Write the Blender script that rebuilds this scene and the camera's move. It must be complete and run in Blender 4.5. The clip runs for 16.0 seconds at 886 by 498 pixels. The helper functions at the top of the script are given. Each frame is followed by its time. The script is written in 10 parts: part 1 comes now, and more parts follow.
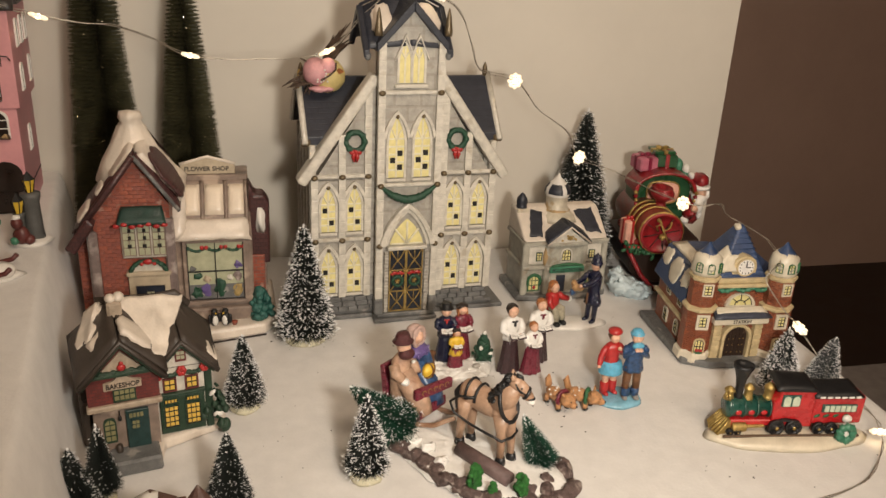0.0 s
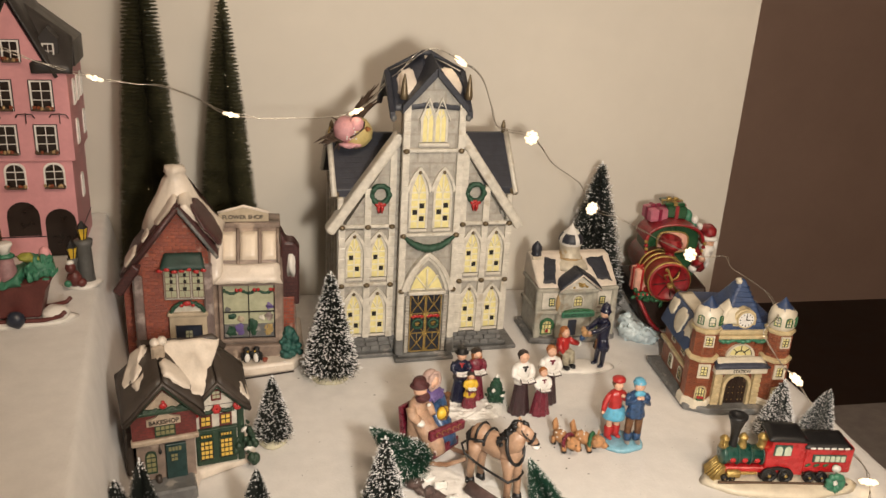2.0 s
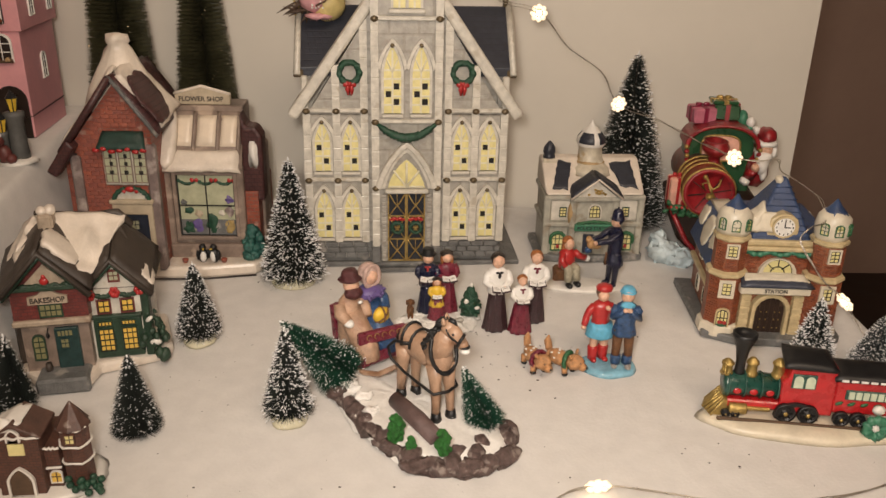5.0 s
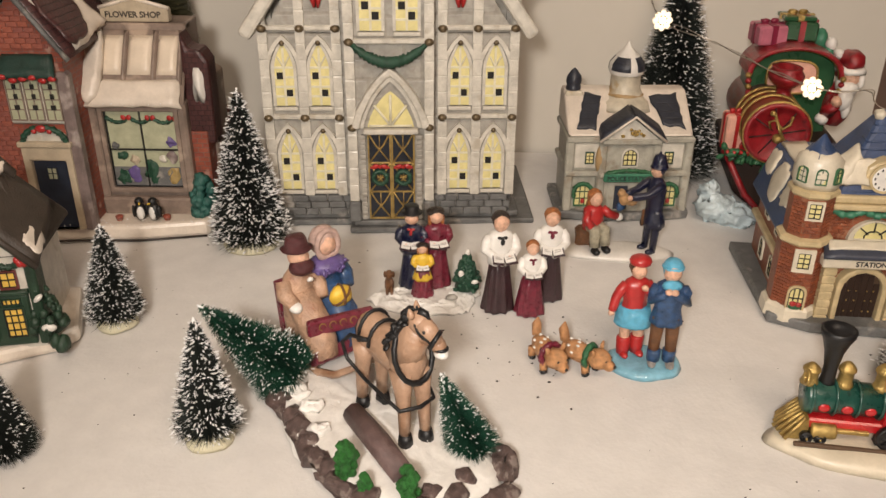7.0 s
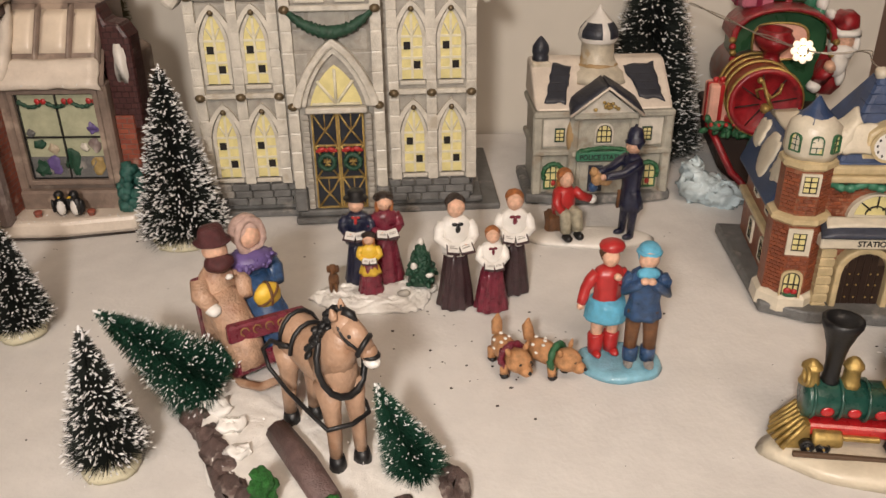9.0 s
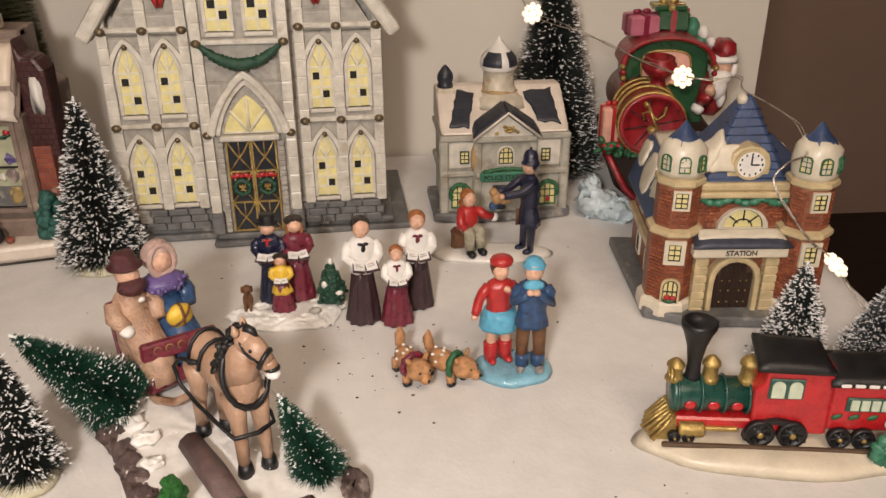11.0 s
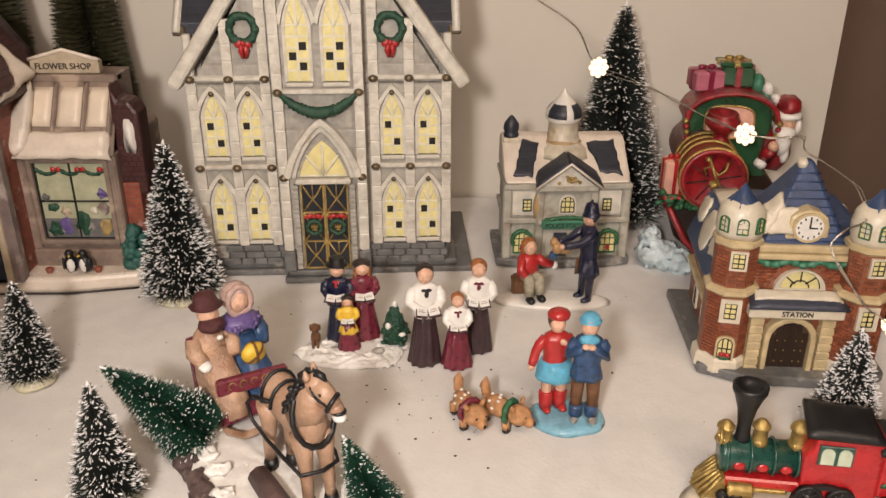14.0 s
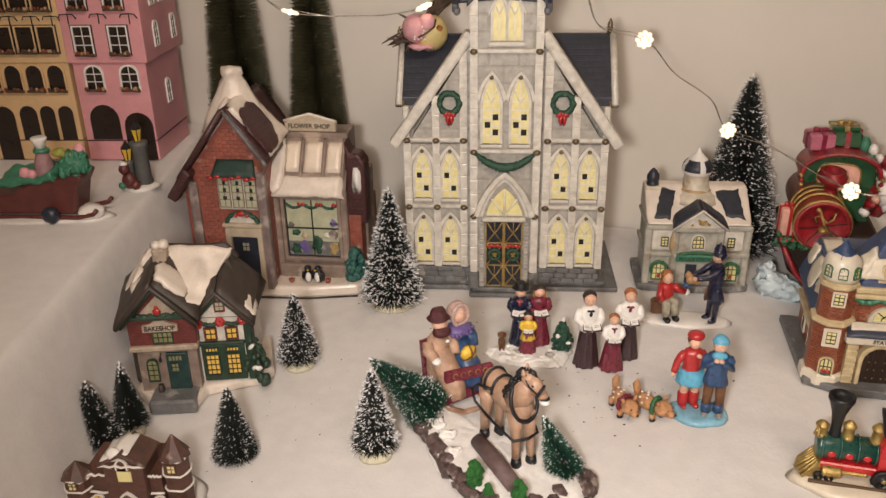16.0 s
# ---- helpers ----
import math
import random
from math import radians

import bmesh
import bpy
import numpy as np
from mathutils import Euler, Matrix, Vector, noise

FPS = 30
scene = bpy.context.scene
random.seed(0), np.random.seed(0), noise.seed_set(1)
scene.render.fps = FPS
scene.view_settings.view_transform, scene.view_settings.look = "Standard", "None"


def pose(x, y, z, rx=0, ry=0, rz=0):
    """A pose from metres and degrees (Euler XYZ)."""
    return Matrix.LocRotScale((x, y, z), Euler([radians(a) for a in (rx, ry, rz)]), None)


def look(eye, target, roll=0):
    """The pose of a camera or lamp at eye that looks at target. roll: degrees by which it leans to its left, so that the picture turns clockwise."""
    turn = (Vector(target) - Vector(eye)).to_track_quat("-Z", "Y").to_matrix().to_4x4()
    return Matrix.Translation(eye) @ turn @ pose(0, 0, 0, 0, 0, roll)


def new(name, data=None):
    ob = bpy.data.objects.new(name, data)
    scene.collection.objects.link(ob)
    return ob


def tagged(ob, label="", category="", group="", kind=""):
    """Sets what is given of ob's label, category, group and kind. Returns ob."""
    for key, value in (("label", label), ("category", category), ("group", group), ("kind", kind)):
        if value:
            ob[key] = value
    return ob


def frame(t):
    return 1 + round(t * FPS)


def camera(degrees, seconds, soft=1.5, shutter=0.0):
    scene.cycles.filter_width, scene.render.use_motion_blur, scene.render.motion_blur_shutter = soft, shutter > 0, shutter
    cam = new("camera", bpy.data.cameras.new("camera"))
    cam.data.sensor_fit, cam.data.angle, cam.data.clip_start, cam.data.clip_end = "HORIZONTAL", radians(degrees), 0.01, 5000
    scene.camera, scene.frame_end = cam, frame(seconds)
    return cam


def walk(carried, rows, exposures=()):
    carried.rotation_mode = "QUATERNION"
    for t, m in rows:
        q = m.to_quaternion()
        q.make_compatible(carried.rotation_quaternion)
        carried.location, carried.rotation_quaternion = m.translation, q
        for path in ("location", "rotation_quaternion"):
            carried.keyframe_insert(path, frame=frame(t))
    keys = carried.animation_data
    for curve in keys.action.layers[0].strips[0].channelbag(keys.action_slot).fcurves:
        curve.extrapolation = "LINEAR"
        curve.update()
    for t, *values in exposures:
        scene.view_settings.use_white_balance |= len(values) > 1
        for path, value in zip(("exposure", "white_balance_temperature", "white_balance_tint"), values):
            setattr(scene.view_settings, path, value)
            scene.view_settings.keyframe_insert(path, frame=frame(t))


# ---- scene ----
cam = camera(55.6, 16.0)
METRES, EYE, TILT, LEAN, TURN = 1.0, 0.40, 0.0, 0.0, -14.0
ROWS = [
    (0.0, 0.0, 0.0, 0.0, 1.07, -22.02, -2.65),
    (0.5, 0.0055, 0.0011, 0.0351, 1.29, -21.7, -2.82),
    (1.0, -0.0098, -0.0263, 0.0568, 1.64, -21.18, -2.89),
    (1.5, -0.0324, -0.0404, 0.0527, 1.9, -20.79, -2.76),
    (2.0, 0.008, -0.0422, 0.0487, 3.21, -20.83, -3.06),
    (2.5, 0.1064, -0.0288, 0.0328, 8.9, -21.24, -2.94),
    (3.0, 0.144, -0.0381, 0.0252, 12.05, -21.61, -2.08),
    (3.5, 0.1497, -0.044, 0.0248, 13.06, -21.69, -1.37),
    (4.0, 0.1473, -0.028, 0.0139, 12.88, -21.69, -1.06),
    (4.5, 0.1517, 0.0191, -0.0309, 12.53, -22.01, -1.13),
    (7.0, 0.1538, 0.2215, -0.1182, 14.97, -26.51, -0.37),
    (7.5, 0.1529, 0.2569, -0.1521, 15.17, -26.79, 0.16),
    (8.0, 0.147, 0.2724, -0.1594, 15.1, -26.94, 0.41),
    (8.5, 0.157, 0.2801, -0.1568, 14.61, -26.95, 0.61),
    (9.0, 0.1639, 0.2807, -0.1492, 13.86, -26.87, 0.69),
    (9.5, 0.1855, 0.2795, -0.1472, 12.78, -26.65, 0.69),
    (10.0, 0.1861, 0.2697, -0.1426, 11.54, -26.36, 0.63),
    (12.5, 0.1953, 0.2515, -0.1285, 8.51, -24.78, -0.3),
    (13.0, 0.1797, 0.25, -0.126, 9.85, -24.46, -0.28),
    (13.5, 0.1767, 0.2437, -0.1177, 11.78, -24.25, -0.2),
    (14.0, 0.1923, 0.2434, -0.1114, 14.25, -24.13, -0.1),
    (14.5, 0.2087, 0.243, -0.1089, 16.75, -24.05, -0.01),
    (15.0, 0.2047, 0.2082, -0.0875, 20.59, -24.38, 0.21),
    (15.5, 0.1849, 0.1543, -0.0503, 22.13, -24.59, 0.69),
    (16.0, 0.1788, 0.0863, -0.0149, 21.18, -24.49, 0.9),
]
walk(cam, [(t, pose(0, 0, EYE, TILT, LEAN, TURN) @ pose(METRES * x, METRES * y, METRES * z, 90 + pitch, roll, yaw)) for t, x, y, z, yaw, pitch, roll in ROWS],
     [(0.0, 0.17, 6800, 6), (0.5, 0.35, 6800, 6), (1.0, 0.38, 6800, 6), (2.1, 0.33, 6800, 6), (2.8, 0.14, 6850, 8), (3.5, 0.06, 6850, 9), (4.5, 0.04, 6850, 9), (7.0, 0.22, 6550, 8), (8.5, 0.15, 6500, 9), (10.0, 0.10, 6500, 10), (12.5, 0.27, 6500, 11), (14.2, 0.25, 6550, 11), (15.0, 0.22, 6450, 11), (16.0, 0.17, 6450, 11)])

# ---- light ----
world = bpy.data.worlds.new("room")
scene.world = world
world.use_nodes = True
world.node_tree.nodes["Background"].inputs[0].default_value = (1.0, 0.76, 0.60, 1)
world.node_tree.nodes["Background"].inputs[1].default_value = 0.12


def lamp(name, kind, where, watts, colour, size, target=None, cone=90.0):
    data = bpy.data.lights.new(name, kind)
    data.energy, data.color = watts, colour
    if kind == "SPOT":
        data.spot_size, data.spot_blend = radians(cone), 1.0
    if kind == "AREA":
        data.size = size
    else:
        data.shadow_soft_size = size
    ob = new(name, data)
    ob.matrix_world = look(where, target) if target else pose(*where)
    return ob


lamp("phone_light", "SPOT", (0.135, 0.01, 0.380), 14.9, (1.0, 0.905, 0.83), 0.034, (0.295, 0.75, 0.19), 106.0)
# Added area lamp, unseen, standing in for the room's warm ambient light.
lamp("ceiling_lamp", "AREA", (0.5, -0.5, 1.7), 30.0, (1.0, 0.77, 0.60), 1.1, (0.4, 0.6, 0.0))


# ---- building tools ----
class Shape:
    """Collects vertices and faces with a material number for each face."""

    def __init__(self):
        self.v, self.f, self.m, self.s, self.at = [], [], [], [], Matrix()

    def add(self, verts, faces, m=0, smooth=False):
        n = len(self.v)
        self.v += [tuple(self.at @ Vector(p)) for p in verts]
        self.f += [tuple(n + i for i in f) for f in faces]
        self.m += [m] * len(faces)
        self.s += [smooth] * len(faces)
        return self

    def box(self, x0, x1, y0, y1, z0, z1, m=0, b=0.0, turn=None):
        c = Vector(((x0 + x1) / 2, (y0 + y1) / 2, (z0 + z1) / 2))
        h = Vector((abs(x1 - x0) / 2, abs(y1 - y0) / 2, abs(z1 - z0) / 2))
        b = min(b, 0.45 * min(h))
        if b <= 0:
            p = [Vector((sx * h.x, sy * h.y, sz * h.z)) for sx in (-1, 1) for sy in (-1, 1) for sz in (-1, 1)]
            f = [(0, 1, 3, 2), (4, 6, 7, 5), (0, 4, 5, 1), (2, 3, 7, 6), (0, 2, 6, 4), (1, 5, 7, 3)]
        else:
            p, key = [], {}
            for sx in (-1, 1):
                for sy in (-1, 1):
                    for sz in (-1, 1):
                        for a in range(3):
                            q = [sx * (h.x - b), sy * (h.y - b), sz * (h.z - b)]
                            q[a] += (sx, sy, sz)[a] * b
                            key[(sx, sy, sz, a)] = len(p)
                            p.append(Vector(q))
            f = []
            for a in range(3):
                o1, o2 = (a + 1) % 3, (a + 2) % 3
                for s in (-1, 1):
                    ring = []
                    for s1, s2 in ((-1, -1), (1, -1), (1, 1), (-1, 1)):
                        sg = [0, 0, 0]
                        sg[a], sg[o1], sg[o2] = s, s1, s2
                        ring.append(key[(*sg, a)])
                    f.append(tuple(ring if s > 0 else ring[::-1]))
                for s1 in (-1, 1):
                    for s2 in (-1, 1):
                        e = []
                        for s, w in ((-1, o1), (1, o1), (1, o2), (-1, o2)):
                            sg = [0, 0, 0]
                            sg[a], sg[o1], sg[o2] = s, s1, s2
                            e.append(key[(*sg, w)])
                        f.append(tuple(e if s1 * s2 < 0 else e[::-1]))
            for sx in (-1, 1):
                for sy in (-1, 1):
                    for sz in (-1, 1):
                        t = tuple(key[(sx, sy, sz, a)] for a in range(3))
                        f.append(t if sx * sy * sz > 0 else t[::-1])
        if turn:
            p = [turn @ q for q in p]
        return self.add([c + q for q in p], f, m)

    def prism(self, pts, a0, a1, m=0, axis="y"):
        """A polygon of (u, w) pushed from a0 to a1 along an axis: y: (x, z); x: (y, z); z: (x, y)."""
        def place(u, w, a):
            return {"y": (u, a, w), "x": (a, u, w), "z": (u, w, a)}[axis]
        n = len(pts)
        v = [place(u, w, a0) for u, w in pts] + [place(u, w, a1) for u, w in pts]
        f = [tuple(range(n)), tuple(range(2 * n - 1, n - 1, -1))]
        f += [(i, n + i, n + (i + 1) % n, (i + 1) % n) for i in range(n)]
        return self.add(v, f, m)

    def ring(self, outer, inner, a0, a1, m=0, axis="y", shut=True):
        def place(u, w, a):
            return {"y": (u, a, w), "x": (a, u, w), "z": (u, w, a)}[axis]
        n = len(outer)
        v = [place(u, w, a) for a in (a0, a1) for loop in (outer, inner) for u, w in loop]
        f = []
        for i in range(n if shut else n - 1):
            j = (i + 1) % n
            f += [(i, j, n + j, n + i), (2 * n + i, 3 * n + i, 3 * n + j, 2 * n + j),
                  (i, 2 * n + i, 2 * n + j, j), (n + i, n + j, 3 * n + j, 3 * n + i)]
        if not shut:
            for i in (0, n - 1):
                f.append((i, n + i, 3 * n + i, 2 * n + i))
        return self.add(v, f, m)

    def lathe(self, prof, at=(0, 0, 0), n=14, m=0, turn=None, squash=(1, 1), smooth=True):
        v, f, k = [], [], len(prof)
        for r, z in prof:
            for i in range(n):
                a = 2 * math.pi * i / n
                p = Vector((r * math.cos(a) * squash[0], r * math.sin(a) * squash[1], z))
                v.append(Vector(at) + (turn @ p if turn else p))
        for j in range(k - 1):
            for i in range(n):
                f.append((j * n + i, j * n + (i + 1) % n, (j + 1) * n + (i + 1) % n, (j + 1) * n + i))
        f += [tuple(range(n - 1, -1, -1)), tuple(range((k - 1) * n, k * n))]
        return self.add(v, f, m, smooth)

    def ball(self, c, r, m=0, turn=None, n=10):
        r = (r, r, r) if isinstance(r, (int, float)) else r
        k = max(4, n // 2 + 1)
        prof = [(max(0.02, math.sin(math.pi * j / k)), -math.cos(math.pi * j / k)) for j in range(k + 1)]
        v, f = [], []
        for rr, z in prof:
            for i in range(n):
                a = 2 * math.pi * i / n
                p = Vector((rr * math.cos(a) * r[0], rr * math.sin(a) * r[1], z * r[2]))
                v.append(Vector(c) + (turn @ p if turn else p))
        for j in range(k):
            for i in range(n):
                f.append((j * n + i, j * n + (i + 1) % n, (j + 1) * n + (i + 1) % n, (j + 1) * n + i))
        f += [tuple(range(n - 1, -1, -1)), tuple(range(k * n, (k + 1) * n))]
        return self.add(v, f, m, True)

    def tube(self, pts, r, n=6, m=0, shut=False):
        pts = [Vector(p) for p in pts]
        rs = r if isinstance(r, (list, tuple)) else [r] * len(pts)
        v, f, k = [], [], len(pts)
        side = None
        for i, p in enumerate(pts):
            a = pts[(i - 1) % k] if (shut or i > 0) else p
            b = pts[(i + 1) % k] if (shut or i < k - 1) else p
            d = (b - a).normalized()
            if side is None:
                side = d.orthogonal().normalized()
            side = (side - d * side.dot(d)).normalized()
            up = d.cross(side)
            for j in range(n):
                w = 2 * math.pi * j / n
                v.append(p + (side * math.cos(w) + up * math.sin(w)) * rs[i])
        for i in range(k if shut else k - 1):
            o = (i + 1) % k
            for j in range(n):
                f.append((i * n + j, i * n + (j + 1) % n, o * n + (j + 1) % n, o * n + j))
        if not shut:
            f += [tuple(range(n - 1, -1, -1)), tuple(range((k - 1) * n, k * n))]
        return self.add(v, f, m, True)

    def rough(self, amount, scale, seed=0.0):
        """Moves the vertices a little, as hand-made things are uneven."""
        out = []
        for p in self.v:
            q = Vector(p) * scale + Vector((seed, seed * 0.7, -seed))
            out.append(tuple(Vector(p) + noise.noise_vector(q) * amount))
        self.v = out
        return self

    def splash(self, c, u, v, hu, hv, thick, seed=0.0, m=0, n=26, uneven=1.0):
        """An irregular thick patch lying in the plane of u and v, rounded at its rim."""
        c, u, v = Vector(c), Vector(u).normalized(), Vector(v).normalized()
        w = u.cross(v).normalized()
        if w.z < 0:
            w = -w
        pts = []
        for k, up in ((1.0, -0.3), (0.97, 0.55), (0.88, 1.0), (0.5, 1.05)):
            for i in range(n):
                a = 2 * math.pi * i / n
                e = Vector((math.cos(a) * 1.3, math.sin(a) * 1.3, seed))
                r = (1 + uneven * (0.30 * noise.noise(e * 1.7) + 0.16 * noise.noise(e * 4.1))) * k
                ca, sa = math.cos(a), math.sin(a)
                pts.append(c + u * hu * r * math.copysign(abs(ca) ** 0.75, ca) + v * hv * r * math.copysign(abs(sa) ** 0.75, sa) + w * thick * up)
        f = [(j * n + i, j * n + (i + 1) % n, (j + 1) * n + (i + 1) % n, (j + 1) * n + i) for j in range(3) for i in range(n)]
        f += [tuple(range(n - 1, -1, -1)), tuple(range(3 * n, 4 * n))]
        return self.add(pts, f, m, True)

    def facets(self):
        self.s = [False] * len(self.f)
        return self

    def mesh(self, name, mats):
        me = bpy.data.meshes.new(name)
        me.from_pydata(self.v, [], self.f)
        for a in mats if isinstance(mats, (list, tuple)) else [mats]:
            me.materials.append(a)
        me.polygons.foreach_set("material_index", self.m)
        me.polygons.foreach_set("use_smooth", self.s)
        bm = bmesh.new()
        bm.from_mesh(me)
        bmesh.ops.recalc_face_normals(bm, faces=bm.faces)
        bm.to_mesh(me)
        bm.free()
        return me


def leafy(pts, radius, uneven=0.35, n=8, shut=False, scale=700, seed=0.0):
    """A thick moulded strand, uneven along its length: garlands and wreaths."""
    pts = [Vector(p) for p in pts]
    fine = []
    k = len(pts)
    for i in range(k if shut else k - 1):
        for j in range(3):
            fine.append(pts[i].lerp(pts[(i + 1) % k], j / 3))
    if not shut:
        fine.append(pts[-1])
    rs = [radius * (1 + uneven * math.sin(i * 2.3 + seed) * math.cos(i * 0.9)) for i in range(len(fine))]
    return Shape().tube(fine, rs, n, shut=shut).rough(radius * 0.45, scale, seed)


def soften(ob, width):
    mod = ob.modifiers.new("bevel", "BEVEL")
    mod.width, mod.segments, mod.limit_method, mod.angle_limit = width, 2, "ANGLE", radians(35)
    return ob


def thing(name, label, category, where, group=""):
    ob = new(name)
    ob.empty_display_size = 0.02
    ob.matrix_world = where
    return tagged(ob, label, category, group)


def single(name, shape, mats, label, category, where, group="", kind=""):
    ob = new(name, shape.mesh(name, mats))
    ob.matrix_world = where
    return tagged(ob, label, category, group, kind)


def part(name, shape, mats, parent, label="", soft=0.0, where=None):
    ob = new(name, shape.mesh(name, mats))
    ob.parent = parent
    if where is not None:
        ob.matrix_basis = where
    if label:
        tagged(ob, label)
    if soft:
        soften(ob, soft)
    return ob


BRICKS = {}


def lay_bricks(parent, where, x0, x1, z0, z1, w, h, paint, free, seed=1, joined=False, depth=0.0007):
    """Courses of single bricks on a wall's face; free(x, z) tells where they may lie."""
    rnd = random.Random(seed)
    gap = 0.00022
    key = (w, h, paint.name)
    if key not in BRICKS:
        BRICKS[key] = [Shape().box(-k / 2 + gap, k / 2 - gap, -depth, 0.0004, gap, h - gap, b=0.00035).mesh("brick", paint) for k in (w, w / 2)]
    all_in_one = Shape()
    row, z = 0, z0
    while z + h <= z1 + 1e-6:
        x = x0 - (w / 2 if row % 2 else 0)
        while x < x1:
            for size, at in ((0, x + w / 2), (1, x + w / 4), (1, x + 3 * w / 4)):
                k = (w, w / 2)[size] / 2 - gap
                fits = at - k >= x0 - 1e-6 and at + k <= x1 + 1e-6 and all(free(at + sx * k, z + sz) for sx in (-1, 1) for sz in (gap, h - gap))
                if not fits:
                    continue
                push = -0.0003 * rnd.random()
                if joined:
                    all_in_one.box(at - k, at + k, push - depth, 0.0004, z + gap, z + h - gap, b=0.00035)
                else:
                    ob = new("brick", BRICKS[key][size])
                    ob.parent = parent
                    ob.matrix_basis = where @ pose(at, push, z, 0, rnd.gauss(0, 1.2), 0)
                if size == 0:
                    break
            x += w
        z += h
        row += 1
    if joined and all_in_one.v:
        tagged(part("bricks", all_in_one, paint, parent, where=where), kind="stuff")


def twin(ob, where, parent=None):
    """A second part on the same mesh, with its own parts."""
    got = ob.copy()
    scene.collection.objects.link(got)
    got.parent = parent or ob.parent
    got.matrix_basis = where
    for c in ob.children:
        twin(c, c.matrix_basis.copy(), got)
    return got


def lancet(w, h, spring, n=6):
    """A pointed arch's outline, counted from the lower left."""
    pts = [(-w / 2, 0), (w / 2, 0)]
    for i in range(n + 1):
        a = i / n
        pts.append((w / 2 * (1 - a ** 1.35), spring + (h - spring) * (0.55 * a + 0.45 * math.sin(a * math.pi / 2))))
    for i in range(n - 1, -1, -1):
        a = i / n
        pts.append((-w / 2 * (1 - a ** 1.35), spring + (h - spring) * (0.55 * a + 0.45 * math.sin(a * math.pi / 2))))
    return pts


def rounded(w, h, n=8):
    """A round-headed opening's outline."""
    pts = [(-w / 2, 0), (w / 2, 0)]
    for i in range(n + 1):
        a = math.pi * i / n
        pts.append((w / 2 * math.cos(a), h - w / 2 + w / 2 * math.sin(a)))
    return pts


def scaled(pts, grow):
    """The outline moved outwards by grow, but for its foot."""
    cx = sum(p[0] for p in pts) / len(pts)
    cz = min(p[1] for p in pts)
    h = max(p[1] for p in pts) - cz
    w = max(p[0] for p in pts) - cx
    return [(cx + (x - cx) * (1 + grow / w), cz + (z - cz) * (1 + grow / h)) for x, z in pts]


def slab(a, b, c, d, thick, m=0, nu=8, nv=6, bump=0.0, scale=120.0, seed=0.0, s=None, ragged=0.0):
    """A thick sheet over four corners, raised by noise and with an uneven outline where asked."""
    s = s or Shape()
    a, b, c, d = Vector(a), Vector(b), Vector(c), Vector(d)
    nrm = (b - a).cross(d - a).normalized()
    if nrm.z < 0:
        nrm = -nrm
    top, low = [], []
    mid = (a + b + c + d) / 4
    for j in range(nv + 1):
        for i in range(nu + 1):
            u, w = i / nu, j / nv
            p = (a * (1 - u) + b * u) * (1 - w) + (d * (1 - u) + c * u) * w
            edge = min(u, 1 - u, w, 1 - w)
            k = noise.noise(p * scale + Vector((seed, seed, seed)))
            if ragged and edge < 1e-6:
                p = p + (mid - p).normalized() * ragged * (0.5 + k)
            top.append(p + nrm * (thick * (0.55 if edge < 1e-6 else 1.0) + bump * k))
            low.append(p)
    w = nu + 1
    n = len(top)
    f = []
    for j in range(nv):
        for i in range(nu):
            q = (j * w + i, j * w + i + 1, (j + 1) * w + i + 1, (j + 1) * w + i)
            f += [q, tuple(n + k for k in q[::-1])]
    rim = [i for i in range(w)] + [j * w + nu for j in range(1, nv + 1)] + [nv * w + i for i in range(nu - 1, -1, -1)] + [j * w for j in range(nv - 1, 0, -1)]
    for i in range(len(rim)):
        p, q = rim[i], rim[(i + 1) % len(rim)]
        f.append((p, n + p, n + q, q))
    return s.add(top + low, f, m, True)


def mound(rx, ry, h, n=30, rings=5, uneven=0.15, seed=0.0, s=None, m=0, at=(0, 0, 0), flat=0.6):
    """A low heap or plate with a wavy rim."""
    s = s or Shape()
    v, f = [], []
    for j in range(rings + 1):
        r = 1 - j / rings * flat if j else 1.0
        z = 0.0 if j == 0 else h * math.sin(j / rings * math.pi / 2) ** 0.5
        for i in range(n):
            a = 2 * math.pi * i / n
            k = 1 + uneven * noise.noise(Vector((math.cos(a) * 1.6 + seed, math.sin(a) * 1.6, seed)))
            zz = z * (1 + 0.35 * uneven * noise.noise(Vector((math.cos(a) * 3 * r, math.sin(a) * 3 * r, seed + 5))))
            v.append((at[0] + rx * r * k * math.cos(a), at[1] + ry * r * k * math.sin(a), at[2] + zz))
    for j in range(rings):
        for i in range(n):
            f.append((j * n + i, j * n + (i + 1) % n, (j + 1) * n + (i + 1) % n, (j + 1) * n + i))
    f += [tuple(range(n - 1, -1, -1)), tuple(range(rings * n, (rings + 1) * n))]
    return s.add(v, f, m, True)


def lettering(parent, text, size, where, material, name="lettering"):
    """Raised painted letters in the built-in font, as a mesh."""
    cu = bpy.data.curves.new(name, "FONT")
    cu.body, cu.size, cu.align_x, cu.align_y, cu.extrude = text, size, "CENTER", "CENTER", 0.00015
    cu.offset = size * 0.02
    tmp = new(name, cu)
    me = bpy.data.meshes.new_from_object(tmp.evaluated_get(bpy.context.evaluated_depsgraph_get()))
    bpy.data.objects.remove(tmp)
    me.materials.clear()
    me.materials.append(material)
    ob = new(name, me)
    ob.parent = parent
    ob.matrix_basis = where @ pose(0, 0, 0, 90, 0, 0)
    return ob


